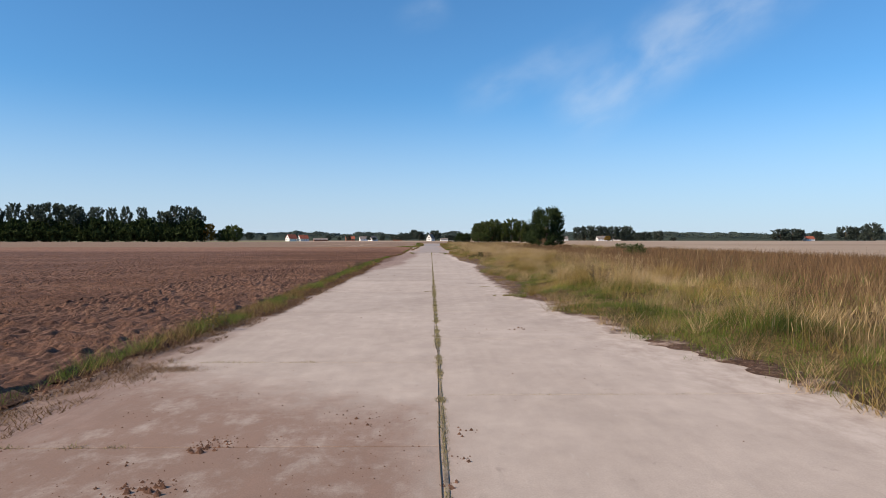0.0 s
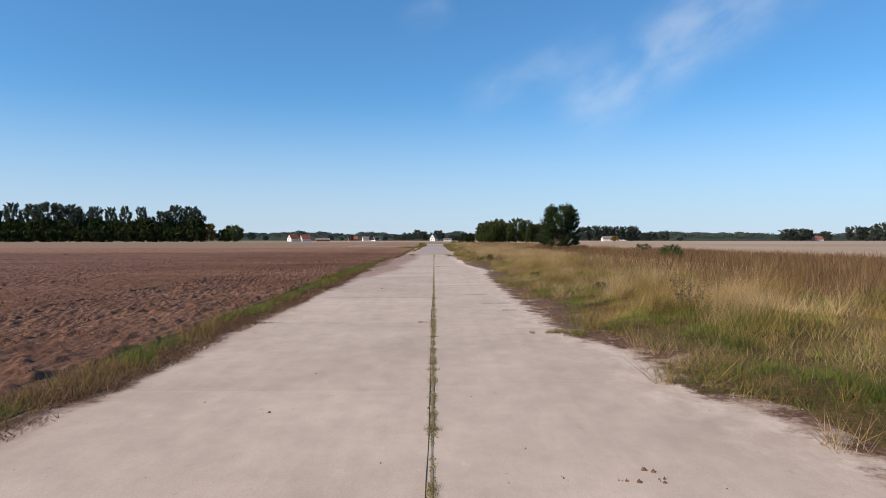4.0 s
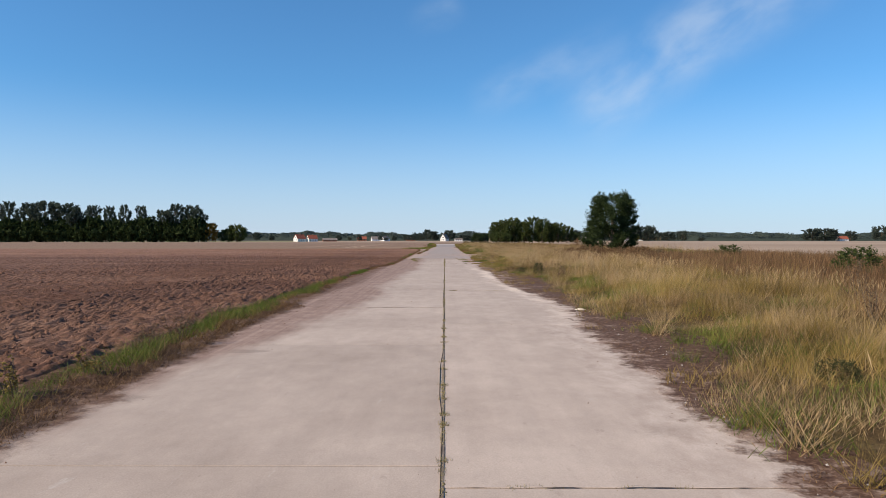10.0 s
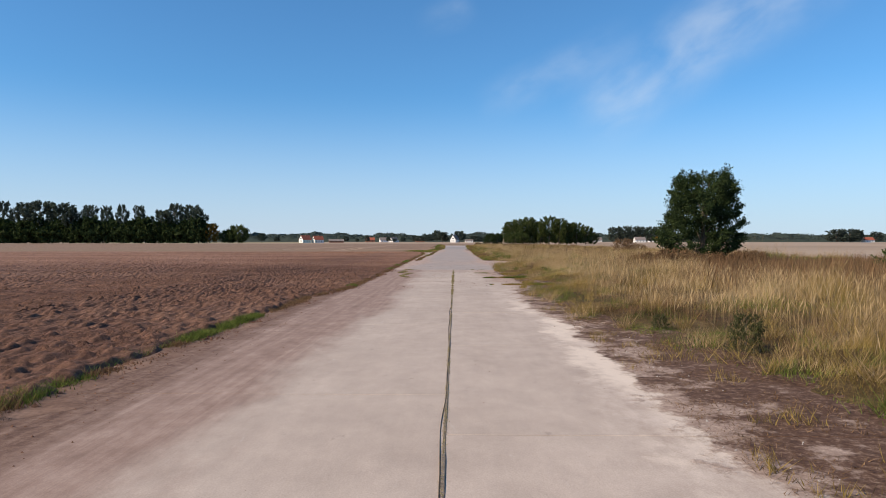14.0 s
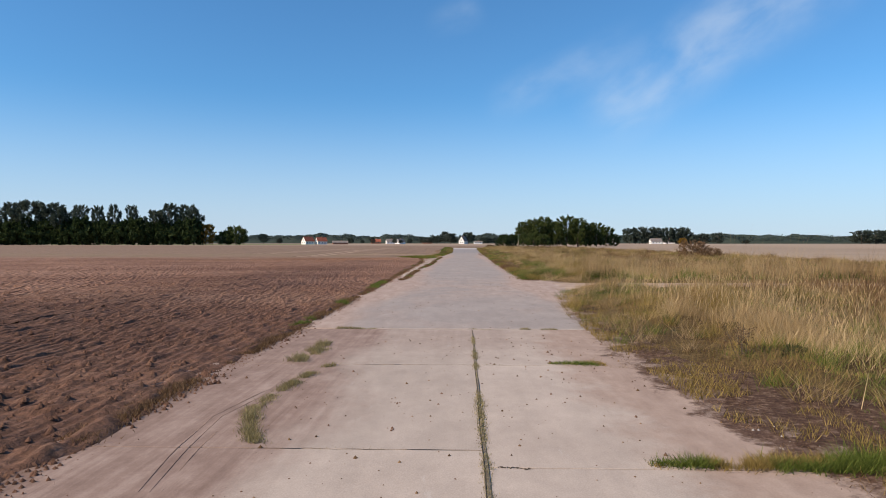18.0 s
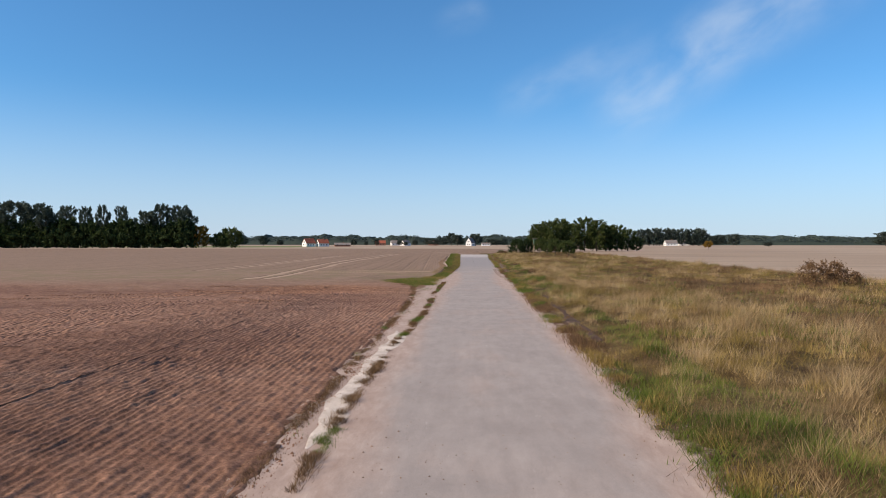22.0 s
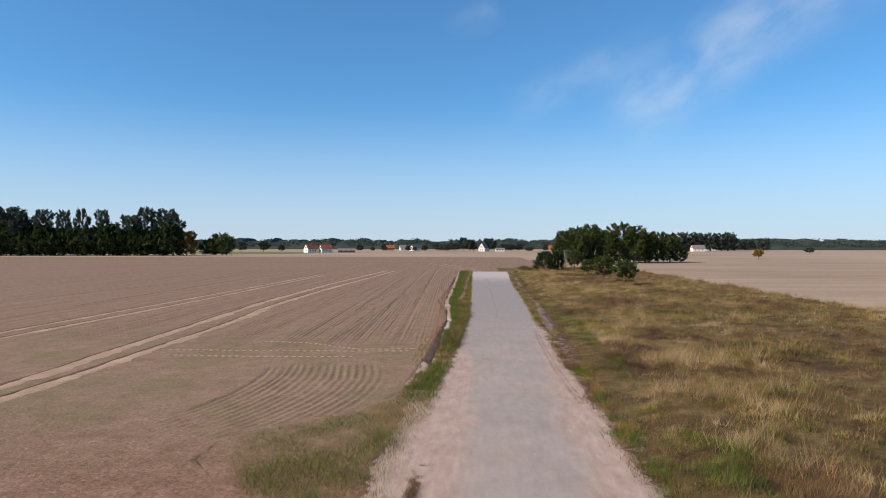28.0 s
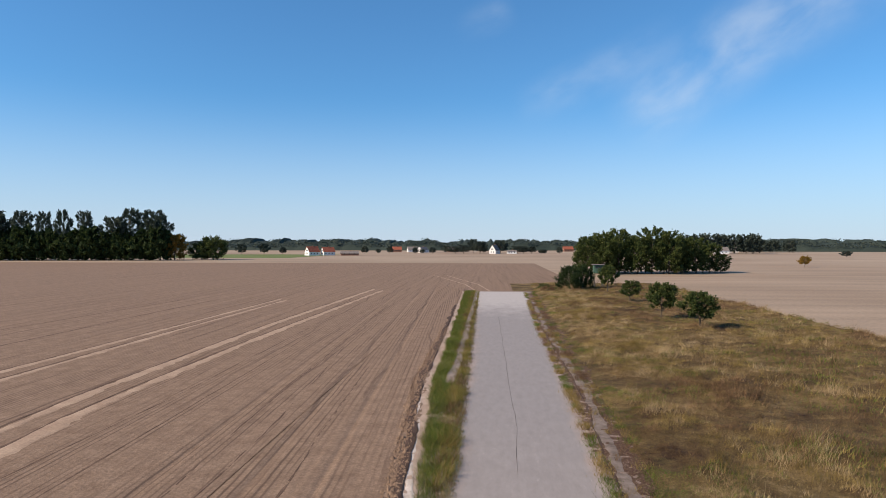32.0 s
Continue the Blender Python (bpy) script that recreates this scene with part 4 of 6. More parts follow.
    bins["straw"].append(blades(xy, 0.8 * (0.7 + 0.6 * vnoise(xy[:, 0], xy[:, 1], 2.0, 84)), 0.008, 0.35, 189, meadow_height(xy[:, 0], xy[:, 1]), 1))
    # tall dead weeds standing brown over the meadow's further side
    xy, r = scatter(9.5, 39, -4, 114, 20, 186)
    x, y = xy[:, 0], xy[:, 1]
    keep = vnoise(x, y, 6.0, 93) * 0.5 + vnoise(x, y, 1.5, 80) * 0.3 + 0.34 * smooth(9, 18, x) > 0.55
    xy, x, y = xy[keep], x[keep], y[keep]
    bins["rust"].append(blades(xy, tall(y) * (0.75 + 0.55 * vnoise(x, y, 2.2, 79)), 0.02 + 0.0006 * x, 0.45, 187, meadow_height(x, y), 1))
    # seed heads on the taller dry stalks
    xy, r = scatter(4.5, 14, -4, 130, 16, 190)
    x, y = xy[:, 0], xy[:, 1]
    keep = (x - curve_at(GRASS_EDGE, y) > 1.0) & (vnoise(x, y, 8.0, 92) * 0.7 + vnoise(x, y, 2.5, 97) * 0.3 > 0.54) & (path_gap(y) < 0.3)
    xy, x, y = xy[keep], x[keep], y[keep]
    n = len(x)
    top = meadow_height(x, y) + tall(y) * (0.8 + 0.45 * r.random(n))
    a = r.random(n) * 2 * math.pi
    w = np.stack([np.cos(a), np.sin(a), 0 * a], 1) * 0.007
    tip = np.stack([x + r.normal(0.03, 0.07, n), y + r.normal(0, 0.07, n), top + 0.02], 1)
    base = np.stack([x, y, top - 0.22], 1)
    mid = (tip + base) / 2
    v = np.stack([base, mid + w, tip, mid - w], 1).reshape(-1, 3)
    bins["straw"].append((v, [np.arange(4 * n).reshape(n, 4)], np.repeat(0.45 + 0.4 * r.random(n), 4)))
    stalk = np.stack([base - [0, 0, 0.75], base + w * 0.2, base - w * 0.2], 1).reshape(-1, 3)
    bins["straw"].append((stalk, [np.arange(3 * n).reshape(n, 3)], np.repeat(0.3 + 0.4 * r.random(n), 3)))
    return bins


MEADOW_SETS = meadow_sets()


def tussock_sets():
    """Separate thick tussocks at the meadow's ragged front."""
    r = np.random.default_rng(340)
    out = {"green": [], "straw": [], "olive": []}
    for i in range(420):
        y = r.uniform(6, 126)
        if 113.0 < y < 120.0:
            continue
        x = float(curve_at(GRASS_EDGE, y)) + 0.1 + 4.2 * r.random() ** 1.6
        nm = ("green", "green", "straw", "olive")[i % 4] if x - float(curve_at(GRASS_EDGE, y)) < 2.4 else ("straw", "straw", "olive", "green")[i % 4]
        n = 70
        rad = 0.08 + 0.14 * r.random()
        xy = r.normal((x, y), rad, (n, 2))
        hh = (0.28 + 0.3 * r.random()) * (0.6 if nm == "green" else 0.95) * (0.75 if y > 122 else 1.0)
        out[nm].append(blades(xy, np.full(n, hh), 0.009 if y < 120 else 0.013, 1.1, 3400 + i, meadow_height(xy[:, 0], xy[:, 1]) - 0.02, 1))
    return out


for nm, extra in tussock_sets().items():
    MEADOW_SETS[nm] += extra
lawn("straw_grass", MEADOW_SETS["straw"], STRAW, "tall straw-coloured dry grass over the meadow")
lawn("olive_grass", MEADOW_SETS["olive"], OLIVE, "yellowing olive grass mixed through the meadow")
lawn("green_grass", MEADOW_SETS["green"], GREEN, "fresh green grass along the runway edge")
lawn("dead_weeds", MEADOW_SETS["rust"], RUST, "patches of reddish brown dead weeds in the meadow", "weeds")


def verge_sets():
    """Grass of the strip between field and runway: green, dry and dead blades."""
    green, dry, dead = [], [], []
    for k, (y0, y1, per, w) in enumerate(((-6, 80, 620, 0.008), (80, 170, 60, 0.014), (168, 188, 400, 0.014), (186, 321, 540, 0.019))):
        x0, x1 = (-11.0, -3.2) if k == 2 else (-7.2, -2.4)
        xy, r = scatter(x0, x1, y0, y1, per, 300 + k)
        x, y = xy[:, 0], xy[:, 1]
        left = curve_at(FIELD_EDGE, y)
        right = np.interp(y, [80, 84, 130, 165, 180, 200, 216, 230, 260, 321], [-4.9, -4.2, -4.0, -3.7, -3.3, -2.8, -2.35, -2.5, -2.95, -3.8])
        right = np.where(y < 80, 0.05 - curve_at(LITTER_EDGE, y), right) + 0.3 * (vnoise(x, y, 0.6, 315) - 0.5)
        mid, half = (left + right) / 2, np.maximum((right - left) / 2, 0.15)
        s = 1 - np.abs(x - mid) / half
        lush = vnoise(x, y, 2.2, 310) * 0.6 + vnoise(x, y, 0.7, 316) * 0.4
        dens = smooth(0.0, 0.4, s) * smooth(0.25, 0.6, lush + np.interp(y, [-10, 50, 62, 70, 84, 165, 175, 186, 321], [0.25, 0.2, 0.05, -0.12, -0.2, -0.1, 0.3, 0.6, 0.6]))
        # the bare slab shows through the late verge
        dens = dens * np.where((y > 233) & (np.abs(x - curve_at(LEFT_SLAB, y) + 0.3 * (vnoise(x, y, 3.0, 311) - 0.5)) < 0.34), 0.08, 1.0)
        dens = np.where((y > 190) & (x < left + 0.6 + 0.3 * (vnoise(x, y, 1.3, 318) - 0.5)), 0.0, dens)
        dens = dens * np.where((y > 80) & (y < 122), 0.0, 1.0)
        keep = r.random(len(x)) < dens
        xy, x, y, lush, s, left, right = xy[keep], x[keep], y[keep], lush[keep], s[keep], left[keep], right[keep]
        u = (x - left) / (right - left)
        h = (0.07 + 0.42 * lush ** 1.5 * smooth(0, 0.6, s)) * np.interp(y, [54, 64, 84, 160, 172, 188, 200], [0.9, 0.5, 0.3, 0.35, 1.0, 1.0, 1.6])
        zb = 0.07 * smooth(0, 0.5, right - x) * (1 - smooth(70, 84, y))
        pick = r.random(len(x))
        if k == 0:
            # green on the field's side, brown dead growth lying towards the runway
            wob = 0.5 * (vnoise(x, y, 1.6, 313) - 0.5) + 0.3 * (vnoise(x, y, 0.4, 317) - 0.5)
            isg = (u + wob < 0.55) & (pick < np.maximum(smooth(0.4, 0.56, vnoise(x, y, 2.6, 312)), np.maximum(smooth(11, 9, y), smooth(28, 32, y) * (1 - smooth(58, 64, y)))) * 0.92 + 0.06)
            low = ~isg & (u + wob > 0.62)
            brown = ~isg & ~low & (pick < 0.5)
            h = np.where(low, 0.35 * h, np.where(isg, 1.1 * h, 1.15 * h))
        else:
            isg = pick < np.interp(vnoise(x, y, 1.7, 312), [0.3, 0.6], [0.25, 0.9]) - 0.1 * (y < 188) - 0.35 * (y > 190) * smooth(0.72, 0.95, u)
            isg = np.where(y > 200, pick < np.where(u + 0.25 * (vnoise(x, y, 1.3, 319) - 0.5) < 0.52, 0.9, 0.38), isg)
            low = np.zeros(len(x), bool)
            brown = ~isg & (vnoise(x, y, 1.2, 314) > 0.5) & (y > 186)
        isd = ~isg & ~low & ~brown
        dead.append(blades(xy[brown], h[brown] * 1.1, w, 0.8, 345 + k, zb[brown], 1))
        dead.append(blades(xy[low], h[low], w, 2.0, 340 + k, zb[low], 1))
        green.append(blades(xy[isg], h[isg], w, 1.2, 320 + k, zb[isg], 1))
        dry.append(blades(xy[isd], h[isd] * 1.1, w * 0.8, 1.0, 330 + k, zb[isd], 1))
    return green, dry, dead


VG, VD, VR = verge_sets()
lawn("dead_verge_growth", [s for s in VR if len(s[0])], RUST, "flattened dead brown growth at the road side of the verge", "weeds")
lawn("verge_grass", VG, GREEN, "lush green grass on the verge between field and runway")
lawn("dry_verge_grass", VD, OLIVE, "dry yellow grass tufts on the field verge")


def seam_sets():
    sets = []
    r = np.random.default_rng(5)
    ys = r.uniform(-4, 100, 60000)
    thick = np.interp(ys, [-4, 6, 14, 18, 28, 31, 45, 80, 86, 97, 100], [0.5, 0.35, 1.0, 0.6, 1.0, 0.3, 0.12, 0.12, 0.9, 0.9, 0.4])
    lump = vnoise(ys, 0 * ys, 0.45, 400)
    keep = r.random(len(ys)) < smooth(0.25, 0.65, lump * (0.5 + thick))
    ys, thick, lump = ys[keep], thick[keep], lump[keep]
    xs = r.normal(0, 0.012 + 0.03 * thick * lump, len(ys))
    sets.append(blades(np.stack([xs, ys], 1), 0.014 + 0.03 * thick * lump, 0.011, 0.7, 401, None, 1))
    for y, x0, x1, n, h in ((8.5, 0.3, 4.5, 500, 0.03), (10.8, -4.6, -2.0, 500, 0.04), (6.4, -4.6, -3.2, 300, 0.05), (23.45, 2.2, 3.4, 1500, 0.15), (28.0, 2.0, 3.2, 700, 0.05), (25.3, -4.4, -2.6, 400, 0.03),
                          (25.3, -0.4, 0, 200, 0.04), (58.3, 1.2, 3.0, 400, 0.03), (58.35, 0.2, 0.5, 250, 0.04), (96.4, -1.4, 1.2, 260, 0.02), (91.8, -2.6, 0.0, 260, 0.02), (86.6, -1.6, 0.0, 160, 0.02), (52.05, -4.0, -0.2, 420, 0.03), (38.3, 0.1, 3.0, 420, 0.03), (101.0, -4.6, 3.4, 2600, 0.04), (101.0, -3.4, -2.4, 900, 0.08), (101.0, 1.2, 3.2, 1500, 0.07)):
        x = r.uniform(x0, x1, n)
        g = vnoise(x, 0 * x + y, 0.22, 420)
        x, g = x[g > 0.4], g[g > 0.4]
        sets.append(blades(np.stack([x, r.normal(y, 0.02 + 0.35 * h, len(x)) + 0.06 * (g - 0.6)], 1), h * g * 0.9, 0.01, 1.2, int(410 + y), None, 1))
    # round moss cushions sitting on the seam
    for i in range(44):
        y = r.uniform(8, 48) if i > 8 else (24.55, 26.45, 27.3, 28.3, 31.8, 22.9, 19.4, 16.2, 13.6)[i]
        n = 90 if i > 8 else 190
        sets.append(blades(r.normal((0.0, y), (0.03, 0.04) if i > 8 else (0.045, 0.05), (n, 2)), np.full(n, 0.035), 0.009, 0.8, 500 + i, None, 1))
    # weeds spreading from a crack over the last slabs
    for line, m, wide, tall_ in (([(-3.1, 98.7), (-3.15, 97.8), (-3.25, 96.6)], 2600, 0.1, 0.1), ([(-2.55, 96.3), (-2.75, 95.5), (-2.9, 94.4), (-2.95, 93.2), (-2.65, 92.3), (-2.4, 91.8)], 5200, 0.055, 0.06)):
        p = np.array(line)
        t = r.uniform(0, len(p) - 1, m)
        k = np.arange(len(p))
        x, y = np.interp(t, k, p[:, 0]) + r.normal(0, wide, m), np.interp(t, k, p[:, 1]) + r.normal(0, 0.08, m)
        g = vnoise(x, y, 0.3, 461)
        sets.append(blades(np.stack([x, y], 1)[g > 0.3], tall_ * (0.3 + g[g > 0.3]), 0.011, 1.1, 462 + m, None, 1))
    return sets


def joint_sets():
    """Grass creeping from the meadow along the joints of the last slabs: green and brown."""
    r = np.random.default_rng(470)
    out = [], []
    for y, x0, x1, n, h in ((86.2, 1.7, 4.6, 5000, 0.12), (91.42, 1.6, 4.4, 7000, 0.14), (96.58, 1.3, 2.6, 2200, 0.07)):
        x = x0 + (x1 - x0) * r.random(n) ** 0.8
        yy = r.normal(y, 0.05 + 0.09 * smooth(x0, x1, x), n)
        g = vnoise(x, yy, 0.4, 471)
        for k, m in enumerate(((g > 0.5), (g > 0.22) & (g <= 0.5))):
            out[k].append(blades(np.stack([x, yy], 1)[m], h * (0.35 + 0.8 * g[m]) * (0.5 + 0.5 * smooth(x0, x0 + 0.8, x[m])), 0.009, 1.2, int(472 + 2 * y + k), None, 1))
    return out


JG, JR = joint_sets()
lawn("joint_grass", JG, GREEN, "green grass creeping out along the slab joints")
lawn("joint_weeds", JR, OLIVE, "dry yellow weeds creeping out along the slab joints", "weeds")
lawn("seam_weeds", seam_sets(), SEAM_MOSS, "dry weeds sprouting along the runway joints", "weeds")


# ---- trees ----
def leaf_cloud(r, clumps, n, size, flat=0.0):
    """Leaf quads gathered in clumps (x, y, z, radius)."""
    c = np.array(clumps)
    wgt = c[:, 3] ** 2
    k = r.choice(len(c), n, p=wgt / wgt.sum())
    d = r.normal(0, 1, (n, 3))
    d /= np.linalg.norm(d, axis=1)[:, None]
    rad = c[k, 3] * np.minimum(np.abs(r.normal(0.6, 0.4, n)), 1.35)
    p = c[k, :3] + d * rad[:, None] * np.array([1, 1, 0.85])
    a = r.normal(0, 1, (n, 3)) + d * 0.3
    a /= np.linalg.norm(a, axis=1)[:, None]
    b = np.cross(a, r.normal(0, 1, (n, 3)))
    b /= np.linalg.norm(b, axis=1)[:, None]
    s = size * (0.6 + 0.8 * r.random(n))[:, None]
    v = np.stack([p - a * s, p + b * s * 0.55, p + a * s, p - b * s * 0.55], 1).reshape(-1, 3)
    # light from above put into the tint: a clump's upper leaves are paler
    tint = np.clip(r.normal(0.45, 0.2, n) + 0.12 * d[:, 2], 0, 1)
    return v, [np.arange(4 * n).reshape(n, 4)], np.repeat(tint, 4)


def limb(bm, a, b, ra, rb, sides=7):
    a, b = Vector(a), Vector(b)
    m = Matrix.Translation((a + b) / 2) @ (b - a).to_track_quat("Z", "Y").to_matrix().to_4x4()
    bmesh.ops.create_cone(bm, cap_ends=True, segments=sides, radius1=ra, radius2=rb, depth=(b - a).length, matrix=m)


def sprays(r, tips, n, size):
    """Leaves strung along short twigs: tips are (x, y, z, dx, dy, dz) with the twig's reach as the length of d."""
    c = np.array(tips)
    k = r.integers(0, len(c), n)
    reach = np.linalg.norm(c[k, 3:], axis=1)
    t = r.random(n) ** 0.8
    p = c[k, :3] + c[k, 3:] * t[:, None] + r.normal(0, 1, (n, 3)) * (reach * (0.2 - 0.13 * t))[:, None]
    a = c[k, 3:] / reach[:, None] + r.normal(0, 0.7, (n, 3))
    a /= np.linalg.norm(a, axis=1)[:, None]
    b = np.cross(a, r.normal(0, 1, (n, 3)))
    b /= np.linalg.norm(b, axis=1)[:, None]
    s = size * (0.6 + 0.8 * r.random(n))[:, None]
    v = np.stack([p - a * s, p + b * s * 0.5, p + a * s, p - b * s * 0.5], 1).reshape(-1, 3)
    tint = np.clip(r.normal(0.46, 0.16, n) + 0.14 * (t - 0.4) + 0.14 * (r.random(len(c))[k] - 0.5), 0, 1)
    return v, [np.arange(4 * n).reshape(n, 4)], np.repeat(tint, 4)


OUTLINES = {"poplar": ([0, 0.12, 0.35, 0.6, 0.8, 0.93, 1], [0.35, 0.75, 1.0, 0.98, 0.85, 0.62, 0.3]),
            "square": ([0, 0.15, 0.4, 0.62, 0.85, 1], [0.78, 0.95, 1.0, 0.92, 0.85, 0.5]),
            "round": ([0, 0.15, 0.4, 0.65, 0.85, 1], [0.5, 0.85, 1.0, 0.92, 0.65, 0.25]),
            "bush": ([0, 0.2, 0.5, 0.8, 1], [0.85, 1.0, 0.95, 0.65, 0.25])}


def build_tree(name, seed, height, spread, trunk, clear, n, leaf, shape, leaves, label, category="tree", group="", knots=90):
    """A tree at the origin: tapered trunk with limbs and a ragged crown of leafy sprays."""
    r = np.random.default_rng(seed)
    root = tagged(new(name), label, category, group)
    bm = bmesh.new()
    bend = Vector((r.normal(0, 0.03) * height, r.normal(0, 0.03) * height, 0))
    limb(bm, (0, 0, -0.15), (bend.x * 0.4, bend.y * 0.4, height * 0.45), trunk, trunk * 0.65, 9)
    limb(bm, (bend.x * 0.4, bend.y * 0.4, height * 0.44), (bend.x, bend.y, height * 0.9), trunk * 0.66, trunk * 0.15, 7)
    clumps, tips = [], []
    for i in range(knots):
        u = (i + 0.5) / knots
        z = clear + (height - clear) * (0.05 + 0.87 * u ** 0.9)
        t = (z - clear) / (height - clear)
        a = i * 2.39996 + r.normal(0, 0.4)
        lobe = 0.72 + 0.56 * float(vnoise(np.array([3.0 + math.cos(a) * 1.7 + seed]), np.array([3.0 + math.sin(a) * 1.7 + 3.2 * t]), 1.0, 40))
        prof = float(np.interp(t, *OUTLINES[shape])) * lobe
        rad = spread * prof * (0.3 + 0.7 * r.random() ** 0.5)
        size = spread * (0.13 + 0.13 * r.random()) * (0.6 + 0.5 * prof)
        p = Vector((rad * math.cos(a) + bend.x * t, rad * math.sin(a) + bend.y * t, z))
        clumps.append((*p, size))
        for _ in range(6):
            d = Vector((math.cos(a), math.sin(a), 0.1)) * (0.35 + rad / spread) + Vector((r.normal(0, 0.5), r.normal(0, 0.5), 0.35 + 0.7 * t + r.normal(0, 0.35)))
            d = d.normalized() * size * (1.1 + 1.0 * r.random())
            tips.append((*p, *d))
        if i % 5 == 0:
            zb = max(clear * 0.7, z - 0.22 * height)
            f = zb / height
            limb(bm, (bend.x * f, bend.y * f, zb), p, trunk * 0.3, trunk * 0.06, 5)
    part("trunk", bm, BARK, root)
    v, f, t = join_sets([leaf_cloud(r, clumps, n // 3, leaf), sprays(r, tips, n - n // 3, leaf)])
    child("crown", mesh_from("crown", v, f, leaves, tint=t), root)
    return root


def put(ob, x, y, s=1.0, rz=0.0, sz=None, z=0.0):
    return Matrix.Translation((x, y, z)) @ Matrix.Rotation(radians(rz), 4, "Z") @ Matrix.Diagonal((s, s, sz or s, 1))


def grow(proto, spots):
    """The prototype at the first spot and copies at the rest: (x, y, height scale, width scale)."""
    for i, (x, y, sz, s) in enumerate(spots):
        m = put(proto, x, y, s, 67 * i, sz)
        if i == 0:
            proto.matrix_basis = m
        else:
            copy_thing(proto, m)


# the lone tree beside the runway
lone = build_tree("lone_tree", 21, 7.4, 2.7, 0.2, 0.5, 56000, 0.08, "square", LEAF_DARK, "dense dark green leafy tree standing alone in dry grass", knots=130)
lone.matrix_basis = put(lone, 19.6, 107.3)

# young trees in a row by the meadow's end
young = build_tree("young_tree", 22, 4.3, 1.5, 0.1, 1.35, 7000, 0.11, "round", LEAF_POPLAR, "young broad-leaved tree on a short trunk in meadow grass", group="young trees in the meadow")
grow(young, [(22.5, 263.6, 1.0, 1.1), (20.6, 273.2, 1.1, 1.0), (21.6, 297.3, 0.85, 0.85), (22.0, 319.8, 1.25, 0.95)])
bush = build_tree("round_bush", 23, 4.4, 2.4, 0.12, 0.2, 9000, 0.13, "bush", LEAF_DARK, "round dark bush beside the hunting hide", "bush", "bushes by the hide")
grow(bush, [(15.0, 325.6, 1.15, 0.95), (18.4, 329.0, 1.0, 0.85)])

# grove across the field
grove = build_tree("grove_tree", 24, 16.0, 5.2, 0.28, 0.2, 9000, 0.32, "round", LEAF_POPLAR, "tall leafy tree in a dense grove on the open field", group="grove of trees")
grow(grove, [(30, 404, 0.8, 0.85), (35, 402, 1.1, 1.0), (41, 406, 1.2, 1.0), (47, 405, 0.98, 0.95), (52, 407, 1.24, 1.05), (57, 405, 1.14, 1.0), (62, 409, 0.95, 0.9), (68, 412, 0.98, 0.95),
             (33, 414, 0.9, 1.0), (45, 416, 1.05, 1.1), (60, 419, 0.95, 1.1), (74, 417, 0.82, 0.9), (79, 420, 0.5, 0.7), (38, 411, 1.05, 1.0), (66, 418, 0.9, 1.0)])

tagged(new("pasture", grid("pasture", np.linspace(-420, -150, 20), np.linspace(640, 800, 12), lambda x, y: -0.1 + 0 * x, GRASSLAND)), "strip of green pasture before the distant farm", "pasture", kind="structure")

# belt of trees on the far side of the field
poplar = build_tree("poplar", 25, 30.0, 7.4, 0.45, 10.0, 9000, 0.5, "poplar", LEAF_BELT_HAZED, "tall poplar hazed grey-green above a dark tree belt", group="tree belt")
grow(poplar, [(-294, 560, 1.03, 0.72), (-280.5, 562, 0.99, 0.75), (-267.5, 562, 1.02, 0.72), (-254, 564, 1.0, 0.75), (-237, 566, 0.88, 1.2), (-228, 568, 1.05, 1.1), (-216, 572, 1.03, 1.15), (-209, 570, 0.92, 1.0),
              (-306, 556, 0.95, 1.2), (-314, 558, 1.06, 1.5), (-330, 556, 1.1, 1.7), (-345, 558, 1.07, 1.4), (-361, 556, 1.1, 1.0), (-375, 552, 1.05, 1.2), (-392, 550, 1.0, 1.4), (-410, 548, 1.05, 1.5)])
thicket = build_tree("thicket_tree", 26, 14.0, 7.0, 0.3, 0.3, 3200, 1.0, "bush", LEAF_DARK, "dark dense undergrowth tree below the poplars", group="tree belt")
grow(thicket, [(-430 + 8.2 * i, 542 + 0.95 * i, 1.05 + 0.4 * ((i * 7) % 5) / 5, 1.0 + 0.25 * ((i * 3) % 4) / 4) for i in range(28)])
autumn = build_tree("autumn_tree", 27, 16.5, 6.5, 0.3, 0.5, 5000, 0.55, "round", LEAF_AUTUMN, "tree turning golden brown at the belt's end", group="tree belt")
grow(autumn, [(-201, 572, 1.0, 0.95)])
belt_end = build_tree("broad_bush", 28, 14.5, 8.0, 0.3, 0.3, 6000, 0.55, "round", LEAF_POPLAR, "broad green bush at the end of the tree belt", group="tree belt")
grow(belt_end, [(-181, 583, 1.0, 1.0), (-191, 588, 0.75, 0.8)])

